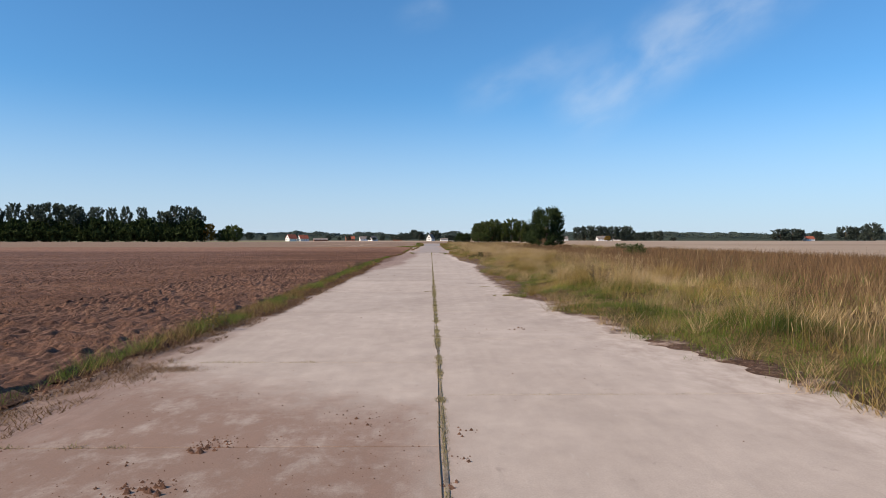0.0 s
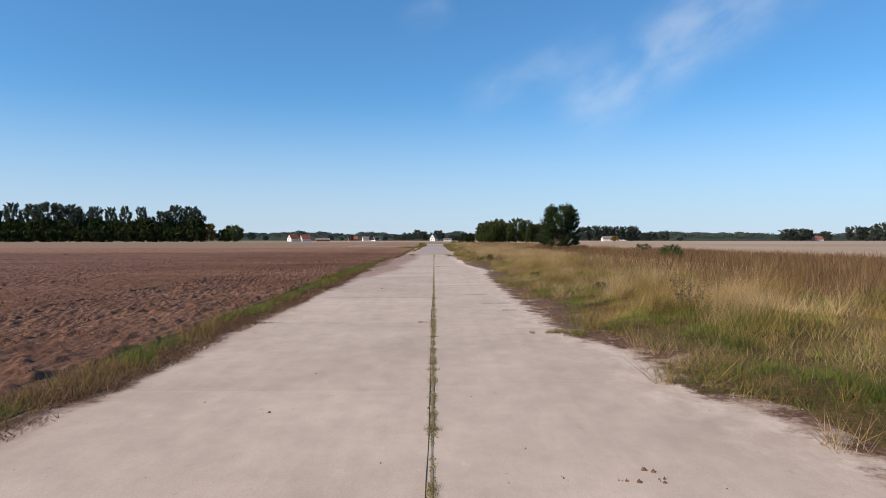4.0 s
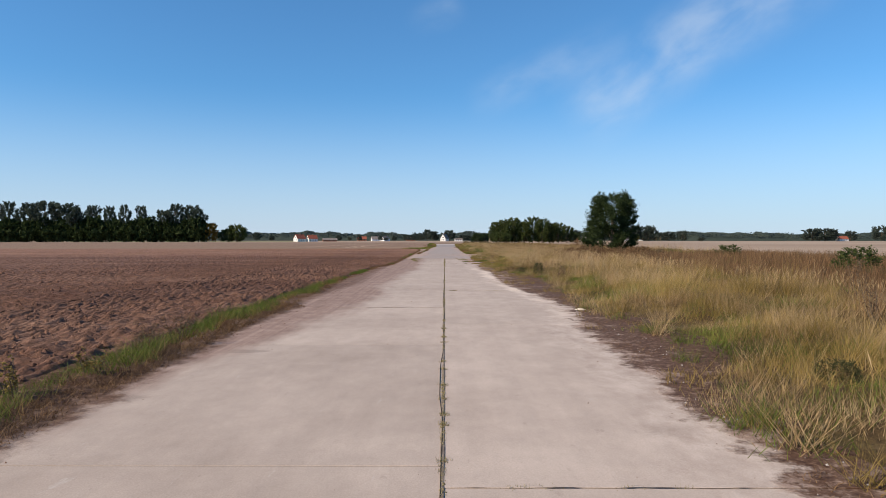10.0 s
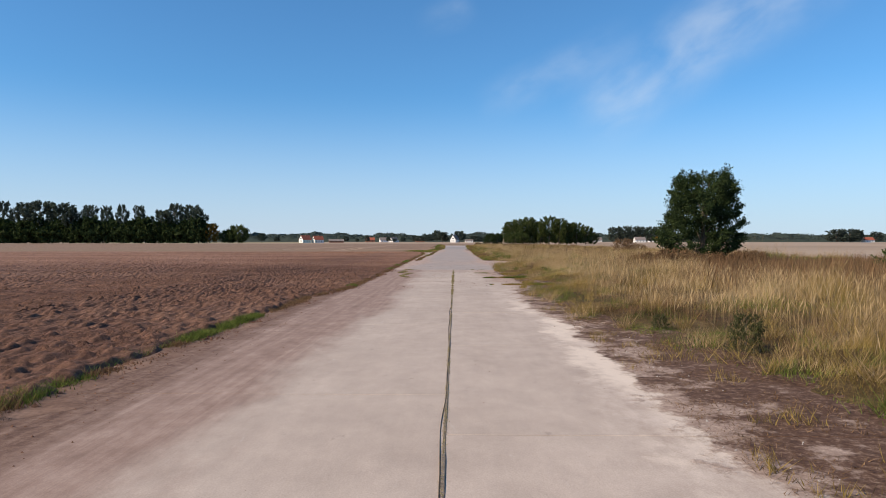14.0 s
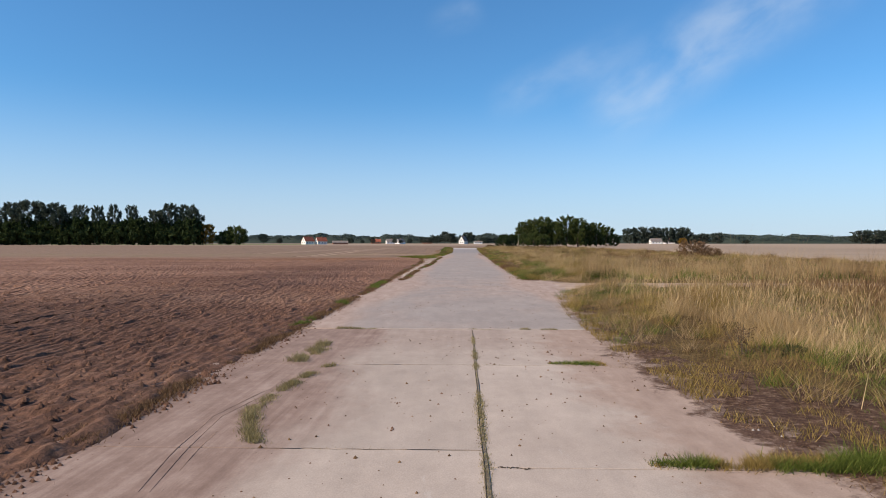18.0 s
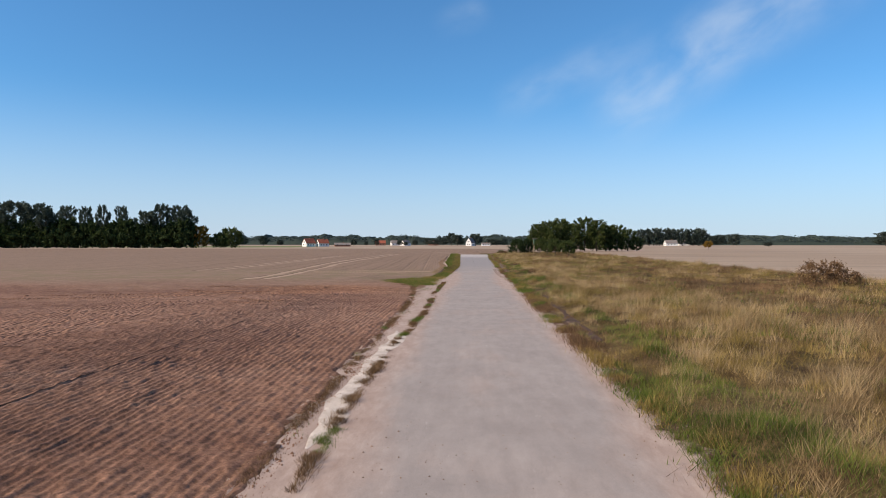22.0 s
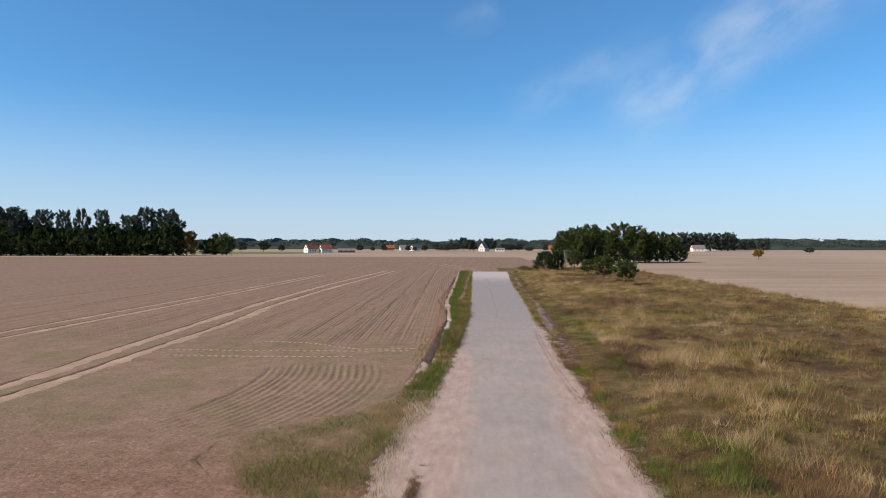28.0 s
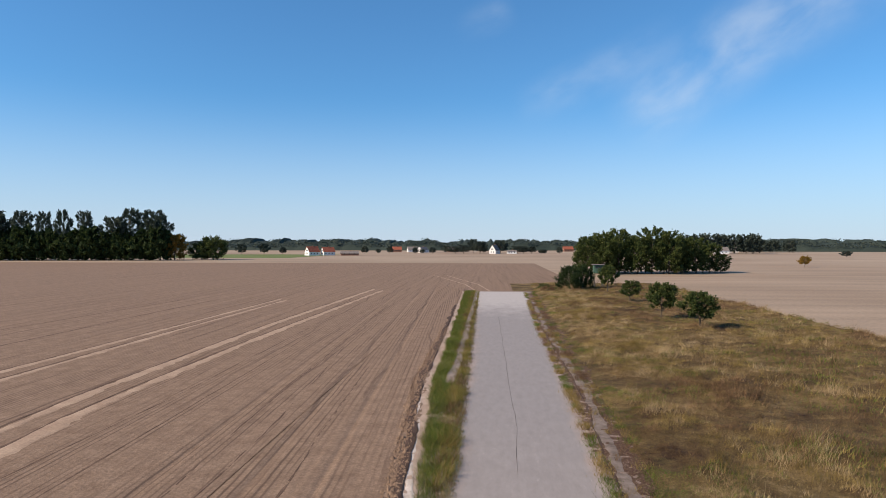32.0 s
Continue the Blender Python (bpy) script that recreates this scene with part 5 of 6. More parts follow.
# scattered trees by the houses and in the hedges
field_tree = build_tree("field_tree", 29, 9.0, 4.2, 0.22, 1.6, 1800, 0.5, "round", LEAF_FAR_HAZED, "round tree standing between distant fields", group="distant trees")
grow(field_tree, [(-137, 850, 0.85, 0.9), (-123, 852, 0.65, 0.6), (-110, 848, 1.0, 0.85), (-83, 850, 0.85, 0.8), (-76, 851, 0.6, 0.7), (-65, 850, 0.9, 0.9), (-33, 862, 1.2, 1.6), (-24, 900, 2.0, 1.5), (-16, 882, 1.7, 1.9), (-42, 866, 1.0, 1.5),
                  (6, 884, 1.85, 2.2), (24, 872, 1.05, 1.6), (31, 874, 1.0, 1.3), (40, 880, 1.0, 1.2), (48, 842, 0.6, 0.8), (51, 846, 0.6, 0.7), (67, 852, 0.9, 0.8), (-248, 792, 1.3, 1.2), (-228, 800, 1.4, 1.3), (-214, 815, 0.9, 0.9),
                  (271, 702, 0.6, 1.0), (-12, 893, 1.2, 1.2), (-52, 880, 1.1, 1.3)])
yellow = build_tree("yellow_tree", 31, 4.6, 2.3, 0.1, 1.2, 1500, 0.25, "round", LEAF_AUTUMN, "small tree with yellow leaves alone on the field")
grow(yellow, [(132.9, 474, 1.0, 1.0)])
copse = build_tree("copse_tree", 30, 21.0, 9.0, 0.4, 1.0, 3000, 0.9, "square", LEAF_FAR_HAZED, "tall tree of a distant copse beyond the fields", group="distant copse")
grow(copse, [(213, 905, 0.95, 1.0), (225, 902, 1.04, 1.0), (237, 903, 1.04, 1.0), (248, 905, 1.03, 1.0), (262, 906, 1.02, 1.0), (275, 908, 1.03, 1.0), (284, 910, 1.02, 1.0), (309, 1004, 0.72, 0.9), (330, 1003, 0.66, 0.8), (345, 1006, 0.72, 0.9),
             (362, 1000, 0.78, 0.8), (505, 905, 0.84, 1.3), (525, 908, 0.86, 1.4), (545, 925, 0.8, 0.8), (590, 955, 0.72, 0.9), (600, 905, 1.03, 1.1), (618, 905, 1.0, 1.2), (602, 852, 1.2, 1.1), (640, 900, 0.9, 1.2), (190, 960, 0.8, 1.0), (170, 980, 0.7, 1.1)])


def far_woods(name, x0, x1, y, depth, height, seed, n, label):
    """A belt of distant woodland: a humped body of crowns with leaf clumps over it."""
    r = np.random.default_rng(seed)

    def line(x):
        return y + 30 * vnoise(x, 0 * x, 120.0, seed + 2)

    def crest(x):
        return height * (0.5 + 0.6 * vnoise(x, 0 * x, 46.0, seed) + 0.35 * (vnoise(x, 0 * x, 11.0, seed + 1) - 0.5))
    xs = np.arange(x0, x1, 3.0)
    prof = np.array([(-0.5, 0.0), (-0.42, 0.55), (-0.3, 0.85), (-0.1, 0.97), (0.2, 1.0), (0.5, 0.0)])
    gy = line(xs)[:, None] + depth * prof[None, :, 0]
    gz = -0.3 + (crest(xs)[:, None] * (0.8 + 0.4 * vnoise(xs[:, None] + 0 * gy, gy, 7.0, seed + 4))) * prof[None, :, 1]
    body = np.stack([np.broadcast_to(xs[:, None], gy.shape).ravel(), gy.ravel(), gz.ravel()], 1)
    m = len(prof)
    k = (np.arange(len(xs) - 1)[:, None] * m + np.arange(m - 1)[None]).ravel()
    quads = np.stack([k, k + m, k + m + 1, k + 1], 1)
    x = r.uniform(x0, x1, n)
    z = crest(x) * (0.25 + 0.8 * r.random(n) ** 0.6)
    p = np.stack([x, line(x) + depth * (0.75 * r.random(n) - 0.45), z], 1)
    a, b = r.normal(0, 1, (n, 3)), r.normal(0, 1, (n, 3))
    a /= np.linalg.norm(a, axis=1)[:, None]
    b /= np.linalg.norm(b, axis=1)[:, None]
    s = (0.09 * height * (0.7 + 0.7 * r.random(n)))[:, None]
    v = np.stack([p - a * s, p + b * s * 0.7, p + a * s, p - b * s * 0.7], 1).reshape(-1, 3)
    t = np.repeat(np.clip(r.normal(0.45, 0.2, n), 0, 1), 4)
    v, f, t = join_sets([(body, [quads], np.full(len(body), 0.4)), (v, [np.arange(4 * n).reshape(n, 4)], t)])
    return tagged(new(name, mesh_from(name, v, f, LEAF_FAR_HAZED, tint=t)), label, "woodland", kind="stuff")


far_woods("far_woodland", -1300, 250, 1250, 90, 15, 600, 24000, "dark distant woodland along the horizon")
far_woods("far_woodland", 150, 1600, 1350, 90, 15, 610, 22000, "dark distant woodland along the horizon")
far_woods("far_woodland", 300, 760, 1080, 40, 11, 620, 9000, "lower distant wood in front of the horizon")
far_woods("far_hedge", -700, -420, 640, 30, 13, 630, 7000, "dark far hedge behind the ploughed field")
far_woods("far_ridge_woods", -2200, 2600, 2300, 200, 26, 640, 20000, "hazy wooded rise on the horizon")


# ---- houses ----
def house(name, x, y, w, l, eave, ridge, rz, wall, roof, label, windows=2):
    """A gabled house, its gable facing -y: walls, roof slopes, windows, door, chimney."""
    e = thing(name, x, y, -0.1, label, "house", rz=rz)
    bm = bmesh.new()
    vs = [bm.verts.new(p) for p in ((-w / 2, 0, 0), (w / 2, 0, 0), (w / 2, 0, eave), (0, 0, ridge), (-w / 2, 0, eave), (-w / 2, l, 0), (w / 2, l, 0), (w / 2, l, eave), (0, l, ridge), (-w / 2, l, eave))]
    for f in ((0, 1, 2, 3, 4), (9, 8, 7, 6, 5), (1, 6, 7, 2), (5, 0, 4, 9)):
        bm.faces.new([vs[i] for i in f])
    part("wall", bm, wall, e)
    for sgn in (-1, 1):
        bm = bmesh.new()
        sl = (ridge - eave) / (w / 2)
        x1 = sgn * (w / 2 + 0.35)
        pts = [(0, -0.3, ridge + 0.05), (x1, -0.3, eave - 0.35 * sl + 0.05), (x1, l + 0.3, eave - 0.35 * sl + 0.05), (0, l + 0.3, ridge + 0.05)]
        lo = [bm.verts.new(p) for p in pts]
        hi = [bm.verts.new((p[0], p[1], p[2] + 0.22)) for p in pts]
        for f in (lo[::-1], hi, *[(lo[i], lo[(i + 1) % 4], hi[(i + 1) % 4], hi[i]) for i in range(4)]):
            bm.faces.new(f)
        bmesh.ops.recalc_face_normals(bm, faces=bm.faces)
        part("roof", bm, roof, e)
    for i in range(windows):
        for lvl in ((1.2, 2.5), (eave + 0.6, eave + 1.7)):
            cx = (i + 0.5) / windows * w * 0.7 - w * 0.35 if lvl[0] < eave else ((i + 0.5) / windows - 0.5) * w * 0.35
            bm = bmesh.new()
            box(bm, cx - 0.5, cx + 0.5, -0.05, 0.02, *lvl)
            part("window", bm, GLASS_DARK, e)
    for i in range(3):
        bm = bmesh.new()
        yy = l * (i + 0.7) / 3.6
        box(bm, w / 2 - 0.02, w / 2 + 0.05, yy - 0.5, yy + 0.5, 1.1, 2.3)
        part("window", bm, GLASS_DARK, e)
    bm = bmesh.new()
    box(bm, -0.35, 0.35, l * 0.55, l * 0.55 + 0.7, ridge - 0.6, ridge + 1.0)
    part("chimney", bm, BRICK, e)
    return e


house("farmhouse", -168, 745, 8.0, 11, 3.4, 7.9, -42, WHITE, ROOF_RED, "white farmhouse with a steep red tiled roof")
house("farmhouse", -156, 752, 7.0, 11, 3.4, 7.3, -52, WHITE, ROOF_RED, "second white farmhouse with a red tiled roof")
house("farm_shed", -138, 748, 7.0, 16, 1.8, 3.6, -75, BRICK, ROOF_GREY, "long low brick farm shed with a grey roof", 1)
house("white_house", -2.5, 862, 7.2, 14, 3.8, 9.4, -20, WHITE, ROOF_GREY, "white gabled house among trees at the runway's end")
house("low_annex", 13, 864, 6.0, 10, 2.4, 3.6, -85, WHITE, ROOF_GREY, "low white annex beside the gabled house", 1)
for hx, hy, hr, wall, roof, lab in ((-134, 1000, -75, BRICK, ROOF_RED, "distant village house with a red roof"), (-112, 1000, -70, WHITE, ROOF_GREY, "distant white village house"), (-92, 962, -30, WHITE, ROOF_GREY, "distant white gabled village house"),
                                    (-60, 1010, -80, BRICK, ROOF_GREY, "distant brick village house"), (95, 1080, -75, BRICK, ROOF_RED, "distant brick house with red roof"), (548, 917, -80, WHITE, ROOF_RED, "distant white house with a red roof"),
                                    (290, 1010, -85, WHITE, ROOF_GREY, "distant low white farm building"), (232, 880, -85, WHITE, ROOF_GREY, "distant low white shed by a copse"), (200, 985, -85, WHITE, ROOF_GREY, "distant low white barn")):
    house("village_house", hx, hy, 8.0, 14, 3.2, 6.8, hr, wall, roof, lab)


# ---- hunting hide ----
def hunting_hide(x, y):
    e = thing("hunting_hide", x, y, 0, "green wooden hunting hide on tall stilts beside bushes", "hunting hide")
    for sx in (-1, 1):
        for sy in (-1, 1):
            part("post", bar(bmesh.new(), (sx * 1.0, sy * 1.0, -0.2), (sx * 0.8, sy * 0.8, 3.2), 0.16), PLANK, e)
    for s in (-1, 1):
        part("brace", bar(bmesh.new(), (-0.98, s * 0.98, 0.4), (0.84, s * 0.84, 2.7), 0.09), PLANK, e)
        part("brace", bar(bmesh.new(), (s * 0.98, -0.98, 0.4), (s * 0.84, 0.84, 2.7), 0.09), PLANK, e)
    part("platform", box(bmesh.new(), -1.15, 1.15, -1.15, 1.15, 3.18, 3.32), PLANK, e)
    cabin = part("cabin", box(bmesh.new(), -1.0, 1.0, -1.0, 1.0, 3.32, 5.2), PLANK_GREEN, e, "green painted board cabin")
    for i in range(9):
        part("board", box(bmesh.new(), -1.0 + i * 0.222 + 0.01, -1.0 + (i + 1) * 0.222 - 0.01, -1.04, -1.0, 3.34, 5.15), PLANK_GREEN, cabin)
    part("window", box(bmesh.new(), -0.7, 0.7, -1.07, -1.03, 4.45, 4.85), GLASS_DARK, e, "dark lookout slot")
    part("roof", box(bmesh.new(), -1.3, 1.3, -1.35, 1.3, 5.2, 5.32), ROOF_GREY, e)
    for s in (-0.3, 0.3):
        part("ladder_rail", bar(bmesh.new(), (s - 1.9, -0.6, -0.1), (s - 1.1, -0.2, 3.3), 0.08), PLANK, e)
    for i in range(8):
        t = 0.1 + i * 0.11
        part("rung", bar(bmesh.new(), (-2.2 + 0.8 * t, -0.6 + 0.4 * t, 3.3 * t), (-1.6 + 0.8 * t, -0.6 + 0.4 * t, 3.3 * t), 0.05), PLANK, e)
    return e


hunting_hide(22.2, 333.0)


# ---- loose soil, ruts and bare slab strips ----
def lumps(xy, size, seed, z=None):
    """Many small angular lumps half sunk in the ground."""
    r = np.random.default_rng(seed)
    n = len(xy)
    base = np.array([(1, 0, 0), (0, 1, 0), (-1, 0, 0), (0, -1, 0), (0, 0, 0.9)], float)
    base[:4, 2], base[4, 2] = -0.45, 0.65
    v = base[None] * (0.55 + 0.8 * r.random((n, 5, 1))) * (size * (0.5 + r.random(n) ** 2 * 1.3))[:, None, None]
    a = r.random(n) * 2 * math.pi
    c, s = np.cos(a), np.sin(a)
    x, y = v[:, :, 0] * c[:, None] - v[:, :, 1] * s[:, None], v[:, :, 0] * s[:, None] + v[:, :, 1] * c[:, None]
    z0 = np.zeros(n) if z is None else z
    v = np.stack([x + xy[:, :1], y + xy[:, 1:], v[:, :, 2] + z0[:, None]], 2).reshape(-1, 3)
    f = np.array([(0, 1, 4), (1, 2, 4), (2, 3, 4), (3, 0, 4)])
    return v, [(np.arange(n)[:, None, None] * 5 + f[None]).reshape(-1, 3)], np.repeat(r.random(n), 5)


def clod_sets():
    sets = []
    for k, (x0, x1, y0, y1, per, size) in enumerate(((-9, -4.4, -6, 118, 50, 0.042), (-16, -9, -4, 118, 20, 0.055), (-30, -16, 0, 118, 5, 0.08))):
        xy, r = scatter(x0, x1, y0, y1, per, 500 + k)
        x, y = xy[:, 0], xy[:, 1]
        keep = (x < curve_at(FIELD_EDGE, y) - 0.05) & (headland(x, y) < 9.3) & (vnoise(x, y, 1.8, 505) + 0.3 * r.random(len(x)) > 0.5)
        xy = xy[keep]
        sets.append(lumps(xy, size, 510 + k, soil_height(xy[:, 0], xy[:, 1])))
    # broken crust along the field's edge
    r = np.random.default_rng(515)
    y = r.uniform(-4, 170, 9000)
    x = curve_at(FIELD_EDGE, y) + 0.3 + 0.16 * r.normal(0, 1, len(y)) + 0.3 * (vnoise(y, 0 * y, 1.3, 516) - 0.5)
    sets.append(lumps(np.stack([x, y], 1), 0.014 + 0.034 * vnoise(x, y, 1.0, 517) ** 2, 518, np.full(len(y), 0.015)))
    y = r.uniform(70, 128, 1500)
    y = y[vnoise(y, 0 * y, 2.2, 519) > 0.4]
    x = curve_at(FIELD_EDGE, y) + 0.18 + r.normal(0, 0.07, len(y))
    sets.append(lumps(np.stack([x, y], 1), 0.03 + 0.05 * r.random(len(y)) ** 2, 522, np.full(len(y), 0.01)))
    # torn-up ridge of clods along the ditch at the field's edge
    r = np.random.default_rng(520)
    y = r.uniform(193, 262, 2600)
    x = curve_at(FIELD_EDGE, y) - 0.05 - 0.75 * r.random(len(y)) ** 1.3
    sets.append(lumps(np.stack([x, y], 1), 0.1 * np.interp(y, [193, 235, 262], [1.0, 1.0, 0.5]), 521, np.full(len(y), 0.06)))
    return sets


CV, CF, CT = join_sets(clod_sets())
tagged(new("soil_clods", mesh_from("soil_clods", CV, CF, SOIL)), "loose clods of brown soil over the ploughed field", "soil", kind="stuff")


def crumb_sets():
    r = np.random.default_rng(530)
    sets = []
    n = 900
    xy = np.stack([-0.2 - 4.3 * r.random(n), 2.5 + 6.2 * r.random(n)], 1)
    xy = xy[vnoise(xy[:, 0], xy[:, 1], 0.7, 531) > 0.5]
    sets.append(lumps(xy, 0.013, 532))
    for cx, cy, m, sp, sz in ((-2.35, 6.55, 90, 0.11, 0.018), (-2.5, 5.2, 130, 0.18, 0.018), (-1.9, 4.6, 70, 0.2, 0.015), (-0.9, 7.6, 40, 0.35, 0.015), (-2.16, 85.0, 8, 0.04, 0.035)):
        sets.append(lumps(r.normal((cx, cy), sp, (m, 2)), sz, int(540 + cy)))
    for cx, cy, m, sp, sz in ((-2.45, 6.35, 26, 0.07, 0.04), (-2.5, 5.3, 30, 0.1, 0.045), (-3.0, 5.9, 4, 0.05, 0.04), (-1.0, 7.4, 12, 0.3, 0.03), (0.25, 6.9, 8, 0.1, 0.03), (0.2, 6.0, 10, 0.08, 0.03), (0.02, 5.4, 16, 0.06, 0.03), (-2.22, 36.4, 9, 0.04, 0.035), (-3.31, 37.9, 4, 0.03, 0.03), (-3.57, 35.0, 5, 0.05, 0.03), (1.17, 14.73, 3, 0.03, 0.025), (1.72, 14.66, 4, 0.03, 0.03), (1.93, 14.92, 4, 0.03, 0.03), (2.03, 14.65, 5, 0.04, 0.03), (0.65, 14.85, 2, 0.02, 0.025), (-2.0, 16.9, 4, 0.04, 0.025), (-3.62, 13.87, 4, 0.08, 0.02), (-1.07, 92.5, 5, 0.05, 0.03), (-1.13, 93.7, 7, 0.09, 0.025), (1.35, 94.1, 8, 0.25, 0.025)):
        sets.append(lumps(r.normal((cx, cy), sp, (m, 2)), sz, int(570 + 10 * cx + cy)))
    y = r.uniform(-2, 320, 2600)
    x = np.where(r.random(2600) < 0.5, r.uniform(-4.6, 3.0, 2600), np.where(r.random(2600) < 0.5, r.normal(-4.0, 0.4, 2600), r.normal(3.0, 0.4, 2600)))
    sets.append(lumps(np.stack([x, y], 1), 0.014, 550))
    y = r.uniform(46, 104, 4200)
    x = -3.6 - 1.6 * r.random(len(y)) ** 0.5
    sets.append(lumps(np.stack([x, y], 1), 0.01 + 0.016 * r.random(len(y)) ** 2, 553))
    y = r.uniform(84, 104, 300)
    sets.append(lumps(np.stack([r.uniform(-2.6, 3.0, 300), y], 1), 0.012 + 0.03 * r.random(300) ** 3, 552))
    y = r.uniform(104, 122, 900)
    sets.append(lumps(np.stack([r.uniform(-3.5, 6.0, 900), y], 1), 0.018, 551))
    return sets


CV, CF, CT = join_sets(crumb_sets())
tagged(new("soil_crumbs", mesh_from("soil_crumbs", CV, CF, SOIL)), "dried mud crumbs scattered on the runway", "soil", kind="stuff")


def pebble_sets():
    r = np.random.default_rng(560)
    n = 700
    y = r.uniform(10, 112, n)
    x = curve_at(RIGHT_EDGE, y) + 1.1 * r.random(n)
    return [lumps(np.stack([x, y], 1), 0.012, 561, np.full(n, 0.012))]


tagged(new("sand_heap", grid("sand_heap", np.linspace(3.6, 4.25, 14), np.linspace(51.15, 51.85, 14),
                             lambda x, y: -0.03 + 0.075 * np.exp(-((x - 3.92) / 0.17) ** 2 - ((y - 51.5) / 0.13) ** 2) + 0.045 * (vnoise(x, y, 0.12, 562) - 0.5), SAND_HEAP)),
       "small heap of pale sand at the slab's edge", "sand")
CV, CF, CT = join_sets(pebble_sets())
tagged(new("pebbles", mesh_from("pebbles", CV, CF, STONE)), "pale broken concrete pebbles on the humus margin", "stones", kind="stuff")


def ribbon(name, table, width, z, material, label, category, seed, jag=0.08, ruts=0.0):
    """A narrow ragged strip along a line of (y, x)."""
    t = np.array(table, float)
    ys = np.arange(t[0, 0], t[-1, 0], 0.3)
    cx = np.interp(ys, t[:, 0], t[:, 1])
    s = np.linspace(-0.5, 0.5, 7)
    w = width * (1 + 0.7 * (vnoise(ys, 0 * ys, 3.0, seed) - 0.5) + 0.6 * (vnoise(ys, 0 * ys, 0.7, seed + 3) - 0.5))
    w = w * np.clip((ys - ys[0] + 0.2) / 2.0, 0.1, 1) * np.clip((ys[-1] - ys + 0.2) / 2.0, 0.1, 1)
    gx = (cx + jag * (vnoise(ys, 0 * ys, 1.6, seed + 1) - 0.5))[:, None] + w[:, None] * s[None]
    gy = np.broadcast_to(ys[:, None], gx.shape)
    gz = z + 0.008 * (vnoise(gx, gy, 0.5, seed + 2) - 0.5) - 0.02 * (np.abs(s[None]) > 0.45) + ruts * np.cos(s[None] * 2 * math.pi)
    k = (np.arange(len(ys) - 1)[:, None] * 7 + np.arange(6)[None]).ravel()
    verts = np.stack([gx.ravel(), gy.ravel(), gz.ravel()], 1)
    return tagged(new(name, mesh_from(name, verts, [np.stack([k, k + 1, k + 8, k + 7], 1)], material, shade=False)), label, category, kind="structure")


RUT = simple("rut_soil_shade", (0.09, 0.055, 0.036), (0.17, 0.107, 0.072), 1.2, 0.95, 14.0, 1.0, 0.03)
SAND = simple("bleached_sand", (0.30, 0.205, 0.138), (0.41, 0.295, 0.205), 0.5, 0.95, 10.0, 0.8, 0.03)
PALE = simple("bleached_slab", (0.40, 0.33, 0.27), (0.62, 0.54, 0.46), 1.4, 0.9, 20.0, 0.6, 0.01)
BARE = simple("bare_slab", (0.19, 0.148, 0.122), (0.35, 0.285, 0.24), 0.9, 0.9, 20.0, 0.6, 0.01)
MOSSY = simple("mossy_slab", (0.12, 0.09, 0.07), (0.26, 0.205, 0.168), 1.6, 0.95, 16.0, 0.8, 0.02)
# serves real dark mud and the painted shade of ditch and slab edge
DARK_SOIL_SHADE = simple("dark_soil_shade", (0.05, 0.03, 0.022), (0.11, 0.07, 0.05), 1.2, 0.95, 14.0, 1.0, 0.03)
UPPER = [(178.5, -25.1), (184, -24.3), (190, -24.5), (194, -24.9), (203, -25.5), (212, -26.1), (220, -26.7), (230, -27.4), (242, -27.6), (264, -28.0), (326, -27.0)]
LOWER = [(178.5, -22.9), (184, -22.5), (191, -22.6), (197, -22.9), (205, -23.1), (216, -23.8), (223, -24.7), (229, -25.0), (251, -25.4), (300, -24.8), (322, -24.5)]
FAR_UPPER = [(198.5, -38.8), (211, -38.7), (240, -38.5), (300, -38.9)]
FAR_LOWER = [(200, -36.5), (218, -36.3), (234, -36.3), (253, -36.7), (298, -37.2)]
for table, seed in ((UPPER, 700), (LOWER, 705)):
    ribbon("wheel_track", table, 0.95, 0.05, SAND, "pale tractor wheel track across the harrowed field", "track", seed)
    # flat dark ribbon paints the rut wall's shadow along the track
    ribbon("wheel_rut", [(y, x - 0.55) for y, x in table], 0.24, 0.052, RUT, "painted shadow of the rut wall beside the wheel track", "rut", seed + 2)
for table, seed in ((FAR_UPPER, 710), (FAR_LOWER, 715)):
    ribbon("wheel_track", table, 0.7, 0.05, SAND, "faint tractor wheel track across the harrowed field", "track", seed)
    # the same painted rut shadow, thinner, for the faint pair
    ribbon("wheel_rut", [(y, x - 0.45) for y, x in table], 0.16, 0.052, RUT, "painted shadow of the rut wall beside the faint wheel track", "rut", seed + 2)
for table in ([(204, -14.0), (213, -13.8), (224, -14.7), (256, -16.2), (290, -18.0)], [(203, -9.0), (213, -9.35), (221, -9.95), (240, -11.0)], [(205, -21.6), (214, -21.5), (228, -21.4), (287, -23.4)], [(206, -18.3), (230, -19.4), (262, -21.0)]):
    ribbon("drill_line", table, 0.13, 0.036, RUT, "dark line left by a drill in the field", "rut", int(780 - 3 * table[0][1]))
for table in ([(225, -47.9), (247, -48.8), (274, -50.0), (300, -50.2)], [(262, -79.8), (284, -79.4), (320, -77.5)], [(240, -59.0), (257, -57.8), (300, -56.0)]):
    ribbon("drill_line", table, 0.4, -0.082, RUT, "dark line left by a drill far over the field", "rut", int(780 - 3 * table[0][1]))
ribbon("wheel_track", [(318, -4.0), (345, -8.0), (390, -20.0)], 0.45, -0.08, SAND, "faint wheel track leading off the runway's end", "track", 717)
ribbon("wheel_track", [(318, -1.2), (345, -4.8), (390, -16.0)], 0.45, -0.08, SAND, "faint wheel track leading off the runway's end", "track", 718)
